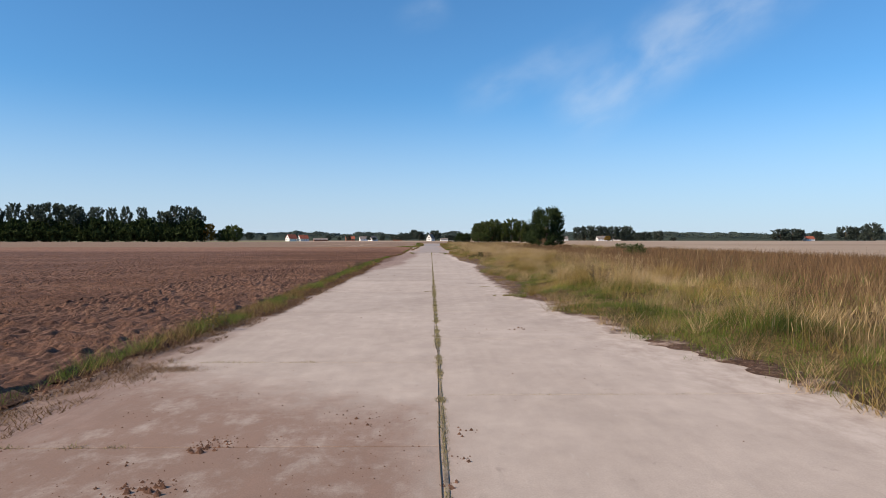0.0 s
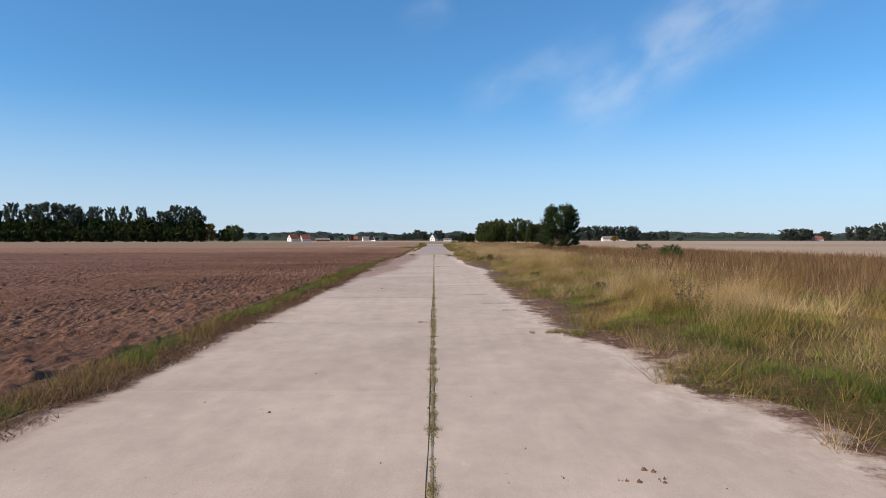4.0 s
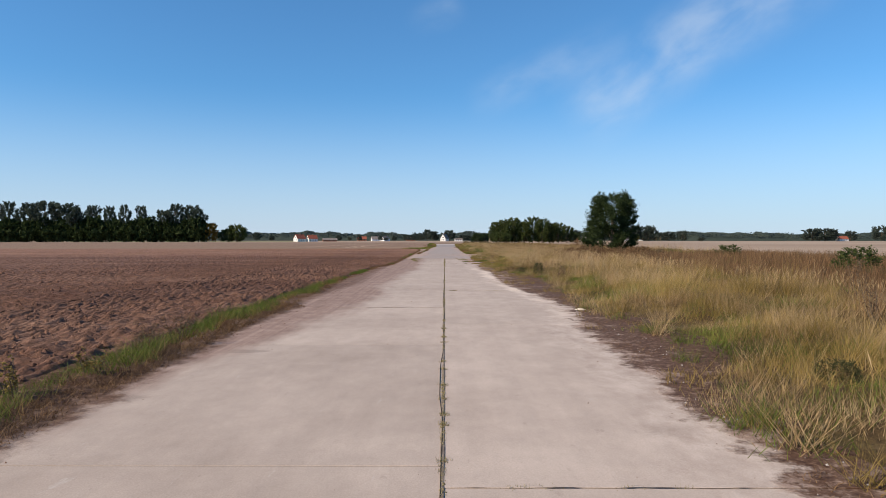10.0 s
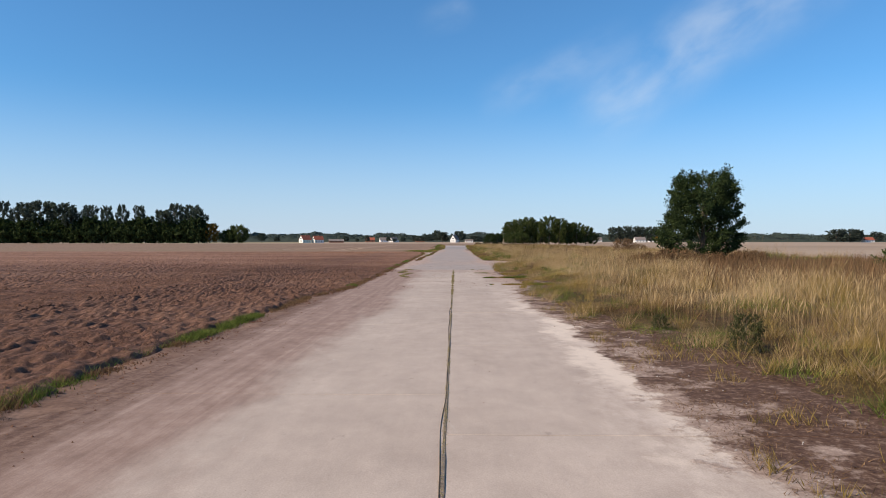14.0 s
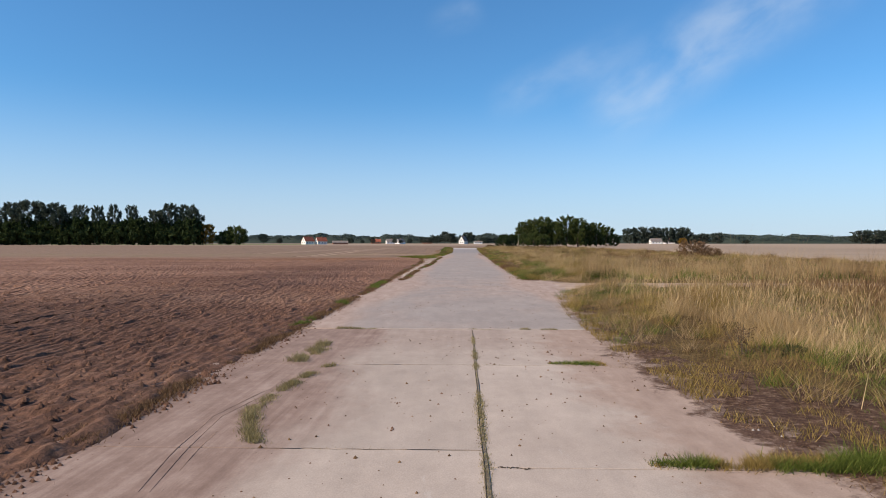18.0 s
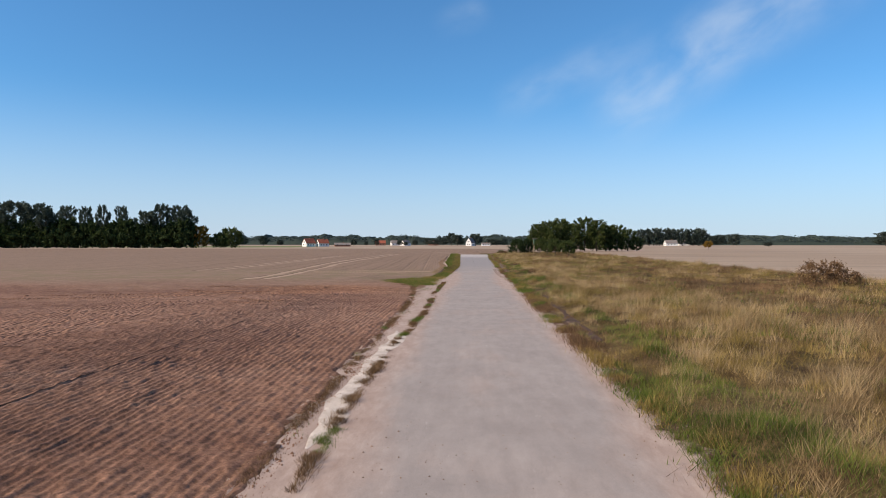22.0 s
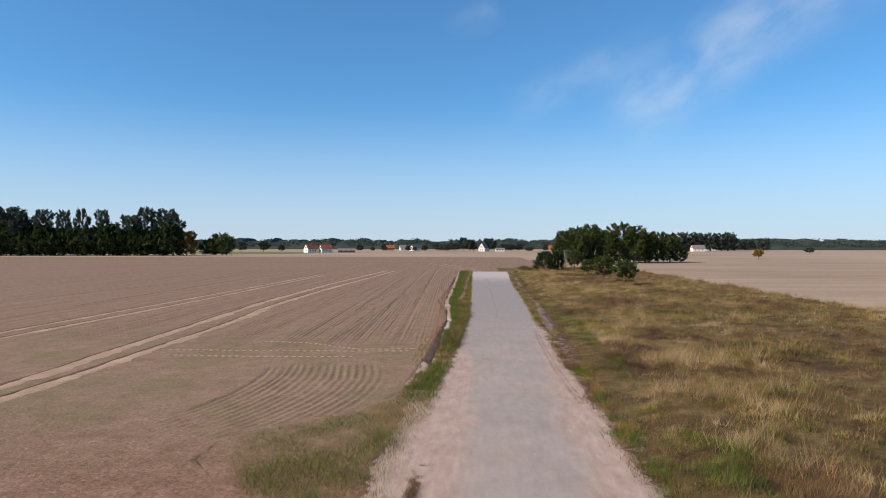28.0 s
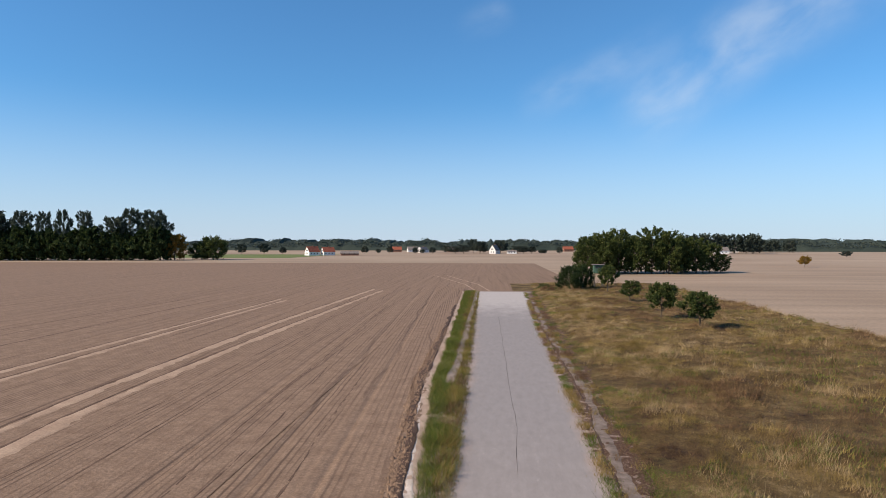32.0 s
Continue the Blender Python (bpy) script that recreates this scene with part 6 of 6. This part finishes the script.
ribbon("wheel_rut", [(200, -12.25), (210, -12.5), (219.5, -12.75), (235, -13.9), (250, -15.4)], 0.13, 0.035, RUT, "dark rut left by a drill in the field", "rut", 722)
ribbon("mud_strip", MUD_STRIP, 0.62, 0.03, DARK_SOIL_SHADE, "bare dark mud strip beside the asphalt", "soil", 730, 0.1)
ribbon("bare_slab_strip", [(191, -4.15), (203, -4.25), (213.4, -4.4), (218, -4.78), (224, -5.36), (230, -5.8)], 0.36, 0.034, PALE, "bare pale slab edge beside the ditch", "slab", 735, 0.1)
ribbon("bare_slab_strip", LEFT_SLAB, 0.8, 0.03, BARE, "bare grey slab strip between the verge grasses", "slab", 740, 0.2)
ribbon("bare_slab_strip", [(204, 4.1), (219, 4.37), (228, 4.95), (237, 5.07), (248, 5.05), (263, 4.95), (280, 5.2), (300, 5.8)], 0.6, 0.028, MOSSY, "bare grey slab strip overgrown beside the asphalt", "slab", 745, 0.3)
# dark ribbon colours in the shadow along the slab strip's left edge
ribbon("slab_gap", [(204, 3.75), (219, 4.0), (228, 4.57), (237, 4.68), (248, 4.67), (263, 4.57), (280, 4.82), (300, 5.42)], 0.14, 0.026, DARK_SOIL_SHADE, "dark soil and painted shadow along the overgrown slab strip", "soil", 747, 0.2)
ribbon("bare_slab_strip", [(124.5, -4.05), (127, -4.0), (130, -3.95), (134, -3.92), (138, -3.9), (141, -3.9)], 0.8, 0.012, PALE, "bare pale slab strip between field and asphalt", "slab", 742, 0.4)
# a ribbon above the ground paints the shade inside the narrow ditch
ribbon("ditch", [(192, -4.5), (203, -4.65), (213, -4.8), (218, -5.1), (227, -5.8), (234, -6.2), (255, -6.5), (291, -7.2)], 0.42, 0.075, DARK_SOIL_SHADE, "dark strip painted for the ditch's shade along the field's edge", "ditch", 750, 0.3)


SEAM = simple("seam_soil", (0.13, 0.105, 0.08), (0.27, 0.22, 0.172), 3.0, 0.95, 20.0, 1.0, 0.02)
ribbon("seam_soil", [(-6, 0), (40, 0), (101.0, 0)], 0.055, 0.007, SEAM, "soil packed in the seam between the slab rows", "soil", 757, 0.0)


def crack(name, pts, width, seed, label):
    """A ragged open crack of dark soil across the slabs."""
    p = np.array(pts)
    t = np.linspace(0, len(p) - 1, 60)
    k = np.arange(len(p))
    x, y = np.interp(t, k, p[:, 0]), np.interp(t, k, p[:, 1]) + 0.04 * (vnoise(t * 3, 0 * t, 0.4, seed) - 0.5)
    w = 0.6 * width * np.clip(1.6 * vnoise(t * 4, 0 * t, 0.5, seed + 1), 0.25, 1.2) * smooth(0, 0.2, t) * smooth(0, 0.2, len(p) - 1 - t) * 0.5
    v = np.concatenate([np.stack([x, y - w, 0 * x + 0.0055], 1), np.stack([x, y, 0 * x + 0.004], 1), np.stack([x, y + w, 0 * x + 0.0055], 1)])
    i = np.arange(59)
    f = np.concatenate([np.stack([i, i + 1, i + 61, i + 60], 1), np.stack([i + 60, i + 61, i + 121, i + 120], 1)])
    return tagged(new(name, mesh_from(name, v, [f], SEAM_DARK)), label, "crack", kind="structure")


SEAM_DARK = simple("crack_soil", (0.04, 0.03, 0.022), (0.11, 0.085, 0.062), 6.0, 0.95, 40.0, 1.0, 0.02)
for pts, wide in (([(-2.3, 52.05), (-1.7, 52.05), (-1.1, 51.98)], 0.07), ([(-1.1, 51.98), (-0.5, 52.03), (-0.05, 52.04)], 0.03), ([(-4.4, 32.2), (-2.86, 32.2), (-0.05, 32.2)], 0.016), ([(0.05, 38.3), (1.5, 38.3), (2.8, 38.3)], 0.018),
                  ([(-2.2, 86.6), (-1.1, 86.6), (0.0, 86.6)], 0.02), ([(0.12, 86.2), (0.3, 86.22), (0.45, 86.2)], 0.12), ([(0.45, 86.2), (1.0, 86.2), (1.8, 86.2)], 0.022),
                  ([(0.1, 91.3), (0.3, 91.3), (0.45, 91.25)], 0.06), ([(-2.6, 91.8), (-1.5, 91.8), (0.0, 91.8)], 0.018), ([(-2.2, 96.4), (-1.2, 96.4), (1.2, 96.4)], 0.018), ([(0.3, 58.5), (0.6, 58.5), (1.0, 58.5)], 0.05)):
    crack("crack", pts, wide, int(930 + 10 * pts[0][1]), "dark open joint between the concrete slabs")
ribbon("asphalt_crack", [(216, 0.0), (219, 0.02), (223, 0.19), (236, 0.0), (255, -0.2), (275, -0.4)], 0.018, 0.0135, SEAM_DARK, "thin dark crack along the asphalt", "crack", 764, 0.1)
ribbon("seam_crack", [(-6, -0.01), (20, -0.03), (60, -0.02), (99, -0.01)], 0.009, 0.011, SEAM_DARK, "dark crack along the runway's middle seam", "crack", 757, 0.07)


def seam_lump_sets():
    r = np.random.default_rng(758)
    y = r.uniform(-4, 100, 7000)
    thick = np.interp(y, [-4, 10, 14, 30, 45, 100], [0.6, 0.6, 1.0, 0.9, 0.4, 0.5]) * vnoise(y, 0 * y, 0.5, 759)
    keep = thick > 0.2
    y, thick = y[keep], thick[keep]
    return [lumps(np.stack([r.normal(0, 0.006 + 0.022 * thick, len(y)), y], 1), 0.006 + 0.013 * thick, 760, np.full(len(y), 0.008))]


lawn("seam_growth", seam_lump_sets(), SEAM_MOSS, "dry grey-green moss tufts in the runway's seam", "moss")


# tufts on the asphalt margins and bare strips
def margin_sets():
    r = np.random.default_rng(770)
    dry, rust, green = [], [], []
    y = np.concatenate([r.uniform(121, 196, 34000), r.uniform(190, 318, 42000)])
    inner = np.interp(y, [122, 150, 190, 214, 228, 240, 263, 318], [3.5, 3.45, 3.5, 3.6, 3.9, 4.0, 4.1, 5.3])
    outer = np.interp(y, [122, 190, 214, 228, 250, 303, 320], [3.9, 4.0, 5.6, 5.6, 5.4, 6.6, 7.0])
    x = np.where(r.random(len(y)) < 0.55, inner + r.normal(0, 0.22, len(y)), outer + r.normal(0, 0.3, len(y)))
    keep = vnoise(x, y, 1.6, 771) > np.where(y < 190, 0.36, 0.22)
    x, y = x[keep], y[keep]
    h = 0.06 + 0.34 * vnoise(x, y, 1.2, 772) ** 1.3
    m = vnoise(x, y, 3.0, 773) > 0.55
    g = (vnoise(x, y, 1.1, 778) > 0.56) & ~m
    d = ~m & ~g
    dry.append(blades(np.stack([x, y], 1)[d], h[d], 0.02, 0.9, 774, None, 1))
    green.append(blades(np.stack([x, y], 1)[g], h[g] * 0.9, 0.02, 1.0, 779, None, 1))
    rust.append(blades(np.stack([x, y], 1)[m], h[m] * 0.8, 0.02, 0.9, 775, None, 1))
    # brown and green growth between the sandy asphalt edge and the mud strip
    y = r.uniform(122, 192, 26000)
    x = np.interp(y, [122, 139, 147, 158, 192], [3.55, 3.5, 3.4, 3.75, 3.9]) + r.normal(0, 0.26, len(y))
    keep = vnoise(x, y, 1.1, 792) > 0.36
    x, y = x[keep], y[keep]
    g = vnoise(x, y, 1.5, 793)
    for out, m in ((green, g > 0.57), (rust, g < 0.44), (dry, (g >= 0.44) & (g <= 0.57))):
        out.append(blades(np.stack([x, y], 1)[m], 0.07 + 0.3 * vnoise(x, y, 0.8, 794)[m], 0.012, 0.9, 795, None, 1))
    # clumps breaking through the overgrown slab strip
    y = r.uniform(202, 304, 16000)
    x = np.interp(y, [204, 219, 228, 237, 248, 263, 280, 300], [4.1, 4.37, 4.95, 5.07, 5.05, 4.95, 5.2, 5.8]) + r.normal(0, 0.3, len(y))
    keep = vnoise(x, y, 1.3, 796) * 0.6 + vnoise(y, 0 * y, 4.0, 797) * 0.4 > 0.56
    x, y = x[keep], y[keep]
    g = vnoise(x, y, 1.5, 798)
    for out, m in ((rust, g < 0.55), (dry, g >= 0.55)):
        out.append(blades(np.stack([x, y], 1)[m], 0.1 + 0.3 * vnoise(x, y, 0.9, 799)[m], 0.018, 0.9, 800, None, 1))
    # low dark growth along the field's rim
    y = np.concatenate([r.uniform(60, 122, 52000), r.uniform(122, 172, 22000)])
    x = curve_at(FIELD_EDGE, y) + 0.2 + r.normal(0, 0.11, len(y))
    lump = vnoise(x, y, 1.4, 776) * 0.6 + vnoise(x, y, 0.4, 784) * 0.4
    keep = lump > np.where(y < 122, 0.36, 0.42)
    x, y, lump = x[keep], y[keep], lump[keep]
    g = vnoise(x, y, 1.6, 785)
    rim, olive = g < np.where(y > 74, 0.8, 0.5), g >= np.where(y > 74, 0.8, 0.5)
    rust.append(blades(np.stack([x, y], 1)[rim], 0.035 + 0.15 * (lump[rim] - 0.36), 0.011, 1.1, 777, np.full(rim.sum(), 0.03), 1))
    green.append(blades(np.stack([x, y], 1)[olive], 0.05 + 0.25 * (lump[olive] - 0.36), 0.011, 1.1, 786, np.full(olive.sum(), 0.03), 1))
    # broken line of weeds between the asphalt and the bare strip
    y = r.uniform(121, 176, 40000)
    x = np.interp(y, [121, 136, 144, 150, 160, 176], [-3.72, -3.7, -3.5, -3.35, -3.5, -3.2]) + r.normal(0, 0.1, len(y)) + 0.25 * (vnoise(y, 0 * y, 3.0, 787) - 0.5)
    lump = vnoise(x, y, 1.3, 788) * 0.35 + vnoise(x, y, 0.35, 789) * 0.65
    keep = lump > np.interp(y, [124, 127, 140, 176], [0.46, 0.36, 0.33, 0.33])
    x, y, lump = x[keep], y[keep], lump[keep]
    g = vnoise(x, y, 1.6, 785) > 0.62
    rust.append(blades(np.stack([x, y], 1)[~g], 0.04 + 0.35 * (lump[~g] - 0.4), 0.013, 1.2, 790, None, 1))
    green.append(blades(np.stack([x, y], 1)[g], 0.04 + 0.35 * (lump[g] - 0.4), 0.013, 1.2, 791, None, 1))
    return dry, rust, green


MD, MR, MG = margin_sets()
lawn("margin_greens", MG, GREEN, "green weed tufts on the sandy margins", "weeds")
lawn("margin_grass", MD, OLIVE, "sparse dry grass tufts on the sandy margins")
lawn("margin_weeds", MR, RUST, "brown dead weeds along the asphalt edge", "weeds")


# ---- single weeds that stand out ----
def weed(name, seed, height, stems, material, label):
    """A branching dead weed: thin stems with side twigs and small leaves."""
    r = np.random.default_rng(seed)
    root = tagged(new(name), label, "weed", "tall weeds")
    bm = bmesh.new()
    tips = []
    for i in range(stems):
        a, lean = r.random() * 6.28, 0.12 + 0.25 * r.random()
        base = Vector((0.08 * math.cos(a), 0.08 * math.sin(a), -0.05))
        top = Vector((math.cos(a) * lean * height, math.sin(a) * lean * height, height * (0.7 + 0.35 * r.random())))
        limb(bm, base, top, 0.009, 0.003, 4)
        for j in range(6):
            t = 0.35 + 0.1 * j
            p = base.lerp(top, t)
            q = p + Vector((r.normal(0, 0.09), r.normal(0, 0.09), 0.08 + 0.08 * r.random())) * height
            limb(bm, p, q, 0.004, 0.002, 3)
            tips.append((*q, 0.05 * height))
            tips.append((*p.lerp(q, 0.5), 0.05 * height))
    part("stem", bm, BARK, root)
    v, f, t = leaf_cloud(r, tips, 60 * stems, 0.022)
    child("foliage", mesh_from("foliage", v, f, material, tint=t), root)
    return root


thistle = weed("dead_thistle", 801, 1.25, 7, RUST, "tall dead brown thistle standing in the grass")
grow(thistle, [(6.6, 25.6, 1.0, 1.0), (-5.25, 44.6, 0.5, 0.7), (-5.15, 45.3, 0.55, 0.8), (-5.35, 46.1, 0.45, 0.7), (-5.2, 43.9, 0.4, 0.6), (-5.3, 33.4, 0.35, 0.6), (-5.2, 57.0, 0.4, 0.6), (7.1, 26.2, 0.85, 0.9), (5.2, 62.5, 0.7, 0.8), (5.7, 63.4, 0.75, 0.8), (9.5, 47.0, 0.9, 0.9), (12.5, 52.0, 1.0, 1.0), (18.0, 61.0, 1.0, 1.1), (20.5, 40.0, 0.9, 1.0), (24.0, 70.0, 1.0, 1.2), (30.0, 82.0, 1.1, 1.3), (27.0, 60.0, 1.0, 1.1), (4.9, 97.0, 0.6, 0.8)])
mullein = weed("wispy_weed", 802, 0.7, 5, OLIVE, "wispy dry weed at the field's edge")
grow(mullein, [(-5.2, 14.5, 0.8, 1.0), (-5.1, 15.2, 0.7, 1.0), (-5.3, 41.0, 1.0, 1.1), (-5.2, 42.5, 0.8, 1.0), (-5.3, 30.0, 0.6, 0.9), (-5.0, 53.0, 0.7, 1.0), (-5.2, 60.0, 0.6, 0.9)])
shrub = build_tree("shrub", 803, 1.7, 1.1, 0.03, 0.1, 2600, 0.06, "bush", LEAF_POPLAR, "small green shrub standing in the meadow", "shrub", "meadow shrubs")
grow(shrub, [(21.5, 66.0, 0.95, 1.0), (30.5, 101.0, 0.9, 1.2), (9.8, 328, 0.8, 1.2), (11.2, 322.0, 0.6, 1.0)])
dark_weed = build_tree("dark_weed", 805, 0.95, 0.4, 0.015, 0.02, 4200, 0.02, "bush", LEAF_WEED, "dark green weed bush at the meadow's front", "weed", "tall weeds", 110)
grow(dark_weed, [(5.25, 68.5, 0.8, 0.7), (4.7, 71.5, 0.5, 0.6), (6.3, 33.0, 0.7, 0.9), (5.2, 41.5, 0.6, 1.0), (5.6, 96.5, 0.5, 0.8)])
dry_bush = build_tree("brown_bush", 804, 2.6, 2.3, 0.05, 0.1, 4200, 0.09, "bush", RUST, "brown autumn bush rising over the meadow", "shrub", "meadow shrubs")
grow(dry_bush, [(29.5, 168.0, 0.85, 0.8), (33.0, 171.0, 0.6, 0.8), (14.8, 103.5, 0.5, 0.8), (16.3, 104.5, 0.6, 0.8), (18.0, 104.0, 0.45, 0.7), (20.0, 103.6, 0.5, 0.8), (22.2, 104.8, 0.55, 0.7), (10.0, 320.0, 0.5, 0.8)])


def lug_track(name, pts, width, step, seed, label, material=None, relief=1.0):
    """Prints of a tractor tyre: slanting bars of soil along a line."""
    r = np.random.default_rng(seed)
    p = np.array(pts, float)
    seg = np.hypot(*np.diff(p, axis=0).T)
    s = np.concatenate([[0], np.cumsum(seg)])
    t = np.arange(0, s[-1], step)
    x, y = np.interp(t, s, p[:, 0]), np.interp(t, s, p[:, 1])
    dx, dy = np.gradient(x), np.gradient(y)
    n = np.hypot(dx, dy)
    dx, dy = dx / n, dy / n
    v, f = [], []
    for k in range(len(t)):
        for side in (-1, 1):
            a = np.array([x[k], y[k]]) + side * np.array([-dy[k], dx[k]]) * width * 0.04
            b = np.array([x[k], y[k]]) + side * np.array([-dy[k], dx[k]]) * width * 0.5 + np.array([dx[k], dy[k]]) * step * 0.55
            w = np.array([dx[k], dy[k]]) * step * 0.22
            z = float(soil_height(np.array([x[k]]), np.array([y[k]]))[0]) + 0.012 if x[k] < -5 else 0.006
            h = (0.045 + 0.02 * r.random()) * relief
            o = len(v)
            v += [(*(a - w), z), (*(a + w), z), (*(b + w), z), (*(b - w), z), (*a, z + h), (*b, z + h * 0.8)]
            f += [(o, o + 1, o + 4), (o + 2, o + 3, o + 5), (o + 1, o + 2, o + 5), (o + 1, o + 5, o + 4), (o + 3, o, o + 4), (o + 3, o + 4, o + 5)]
    return tagged(new(name, mesh_from(name, np.array(v), [np.array(f)], material or SOIL)), label, "tyre track", kind="stuff")


lug_track("tyre_prints", [(-33, 157), (-26, 158.5), (-21, 161.5), (-17.5, 165.5), (-15.0, 168.5)], 0.55, 0.3, 901, "tractor tyre prints curving over the ploughed headland")
lug_track("tyre_prints", [(-34, 154.5), (-25, 156), (-19.5, 159.5), (-15.8, 163.5), (-13, 167.0)], 0.55, 0.3, 902, "tractor tyre prints curving over the ploughed headland")
lug_track("tyre_prints", [(-16.5, 153.3), (-15.1, 152.7), (-13.7, 152.3), (-12.3, 152.2)], 0.5, 0.24, 906, "tractor tyre prints pressed into the ploughed soil")
lug_track("tyre_prints", [(-24.7, 164.0), (-20.4, 160.8), (-18.1, 160.0), (-16.2, 159.7), (-14.8, 160.2), (-12.9, 162.0)], 0.5, 0.26, 907, "tractor tyre prints pressed into the ploughed soil")
lug_track("tyre_prints", [(-16.8, 156.2), (-15.9, 155.1), (-14.0, 153.7), (-13.4, 154.6)], 0.4, 0.2, 908, "tractor tyre prints pressed into the ploughed soil")
lug_track("tyre_prints", [(-24.3, 167.8), (-20.3, 166.8), (-18.3, 167.8), (-15.2, 167.7), (-13.8, 168.8)], 0.6, 0.28, 909, "tractor tyre prints pressed into the ploughed soil")
lug_track("tyre_prints", [(-21.7, 196.4), (-14.6, 196.45), (-9.8, 196.6), (-6.0, 196.9)], 0.34, 0.44, 903, "tractor tyre prints across the field's headland", SAND, 0.4)
lug_track("tyre_prints", [(-20.9, 194.5), (-16.6, 194.3), (-9.3, 194.6)], 0.34, 0.44, 904, "tractor tyre prints across the field's headland", SAND, 0.4)
lug_track("tyre_prints", [(-17.6, 200.4), (-13.8, 199.9), (-11.2, 198.5), (-9.6, 197.4), (-7.6, 197.5), (-5.6, 197.9)], 0.34, 0.44, 905, "tractor tyre prints turning on the headland", SAND, 0.4)


def leaf_sets():
    r = np.random.default_rng(940)
    a = np.stack([r.uniform(-3.4, 7.0, 520), r.uniform(105, 127, 520)], 1)
    b = np.stack([r.uniform(-2.6, 3.0, 260), r.uniform(84, 100, 260)], 1)
    c = np.stack([r.normal(1.2, 1.2, 160), r.normal(116.5, 2.0, 160)], 1)
    d = np.concatenate([r.normal((-2.3, 127.0), (0.5, 2.2), (110, 2)), r.normal((-1.3, 124.0), (0.7, 0.8), (60, 2))])
    return [lumps(np.concatenate([a, b, c]), 0.018, 941, np.full(940, 0.008))], [lumps(d, 0.04, 942, np.full(170, -0.012))]


FALLEN, FLAKES = leaf_sets()
lawn("fallen_leaves", FALLEN, RUST, "small dark fallen leaves scattered on the asphalt", "leaves")
lawn("mud_flakes", FLAKES, EDGE_DIRT, "flat brown flakes of dried mud on the asphalt", "soil")


# ---- dead stems and leaves lying on the humus and under the verge ----
def litter_sets():
    r = np.random.default_rng(950)
    sets = []
    y = r.uniform(13, 110, 42000)
    x = curve_at(RIGHT_EDGE, y) + 0.1 + 1.9 * r.random(len(y))
    keep = (np.interp(y, [13, 18, 40, 46, 53, 60, 100, 110], [0, 1, 1, 0.5, 0.5, 1, 1, 0.3]) > r.random(len(y))) & (vnoise(x, y, 0.6, 951) > 0.42)
    sets.append(blades(np.stack([x, y], 1)[keep], np.full(keep.sum(), 0.028), 0.012, 3.0, 952, np.full(keep.sum(), 0.012), 1))
    y = r.uniform(-4, 58, 26000)
    x = np.interp(y, [-4, 7, 20, 45, 58], [-4.8, -4.75, -4.5, -4.65, -5.0]) - 0.75 * r.random(len(y)) + 0.15
    keep = vnoise(x, y, 0.5, 953) > 0.38
    sets.append(blades(np.stack([x, y], 1)[keep], np.full(keep.sum(), 0.045), 0.013, 2.4, 954, np.full(keep.sum(), 0.015), 1))
    for cx, cy, sx, sy, m in ((-4.35, 10.25, 0.3, 0.14, 900), (-4.7, 9.6, 0.2, 0.3, 600), (-4.6, 25.2, 0.25, 0.12, 500)):
        sets.append(blades(r.normal((cx, cy), (sx, sy), (m, 2)), np.full(m, 0.03), 0.012, 2.6, int(955 + cy), np.full(m, 0.008), 1))
    return sets


lawn("plant_litter", litter_sets(), RUST, "dead stems and leaves lying along the runway edges", "litter")


def low_weed_sets():
    """Low grey-brown weeds creeping over the humus."""
    r = np.random.default_rng(960)
    y = np.concatenate([r.uniform(16, 108, 30000), r.uniform(84, 112, 16000)])
    x = curve_at(RIGHT_EDGE, y) + 0.15 + 1.4 * r.random(len(y))
    keep = vnoise(x, y, 0.7, 961) * 0.6 + vnoise(x, y, 0.25, 962) * 0.4 > np.where(y > 84, 0.5, 0.64)
    return [blades(np.stack([x, y], 1)[keep], 0.05 + 0.12 * vnoise(x, y, 0.7, 961)[keep], 0.011, 0.9, 963, None, 1)]


lawn("low_weeds", low_weed_sets(), OLIVE, "low dry weeds creeping over the dark humus", "weeds")

for k in range(3):
    ribbon("tyre_line", [(90.6, -2.85 - 0.1 * k), (91.7, -3.0 - 0.12 * k), (93.0, -3.1 - 0.13 * k), (94.2, -2.9 - 0.12 * k), (95.4, -2.6 - 0.11 * k)], 0.022, 0.0045, EDGE_DIRT, "thin curved tyre line in the dust over the slabs", "tyre track", 911 + 5 * k, 0.03)
lug_track("tyre_prints", [(2.9, 184.0), (2.75, 188.3), (2.64, 192.3), (2.7, 200.0), (2.8, 207.0)], 0.4, 0.22, 910, "tractor tyre prints in the sand beside the asphalt", EDGE_DIRT, 0.14)

strip("margin_soil", lambda y: curve_at(RIGHT_EDGE, y) + 0.25, lambda y: curve_at(GRASS_EDGE, y) + 1.2, 121.5, 318, 0.15, 10, 0.006, 0.012, MARGIN, 0.4, 76,
      "brown sandy soil under the weeds beside the asphalt", "soil", 2.0)
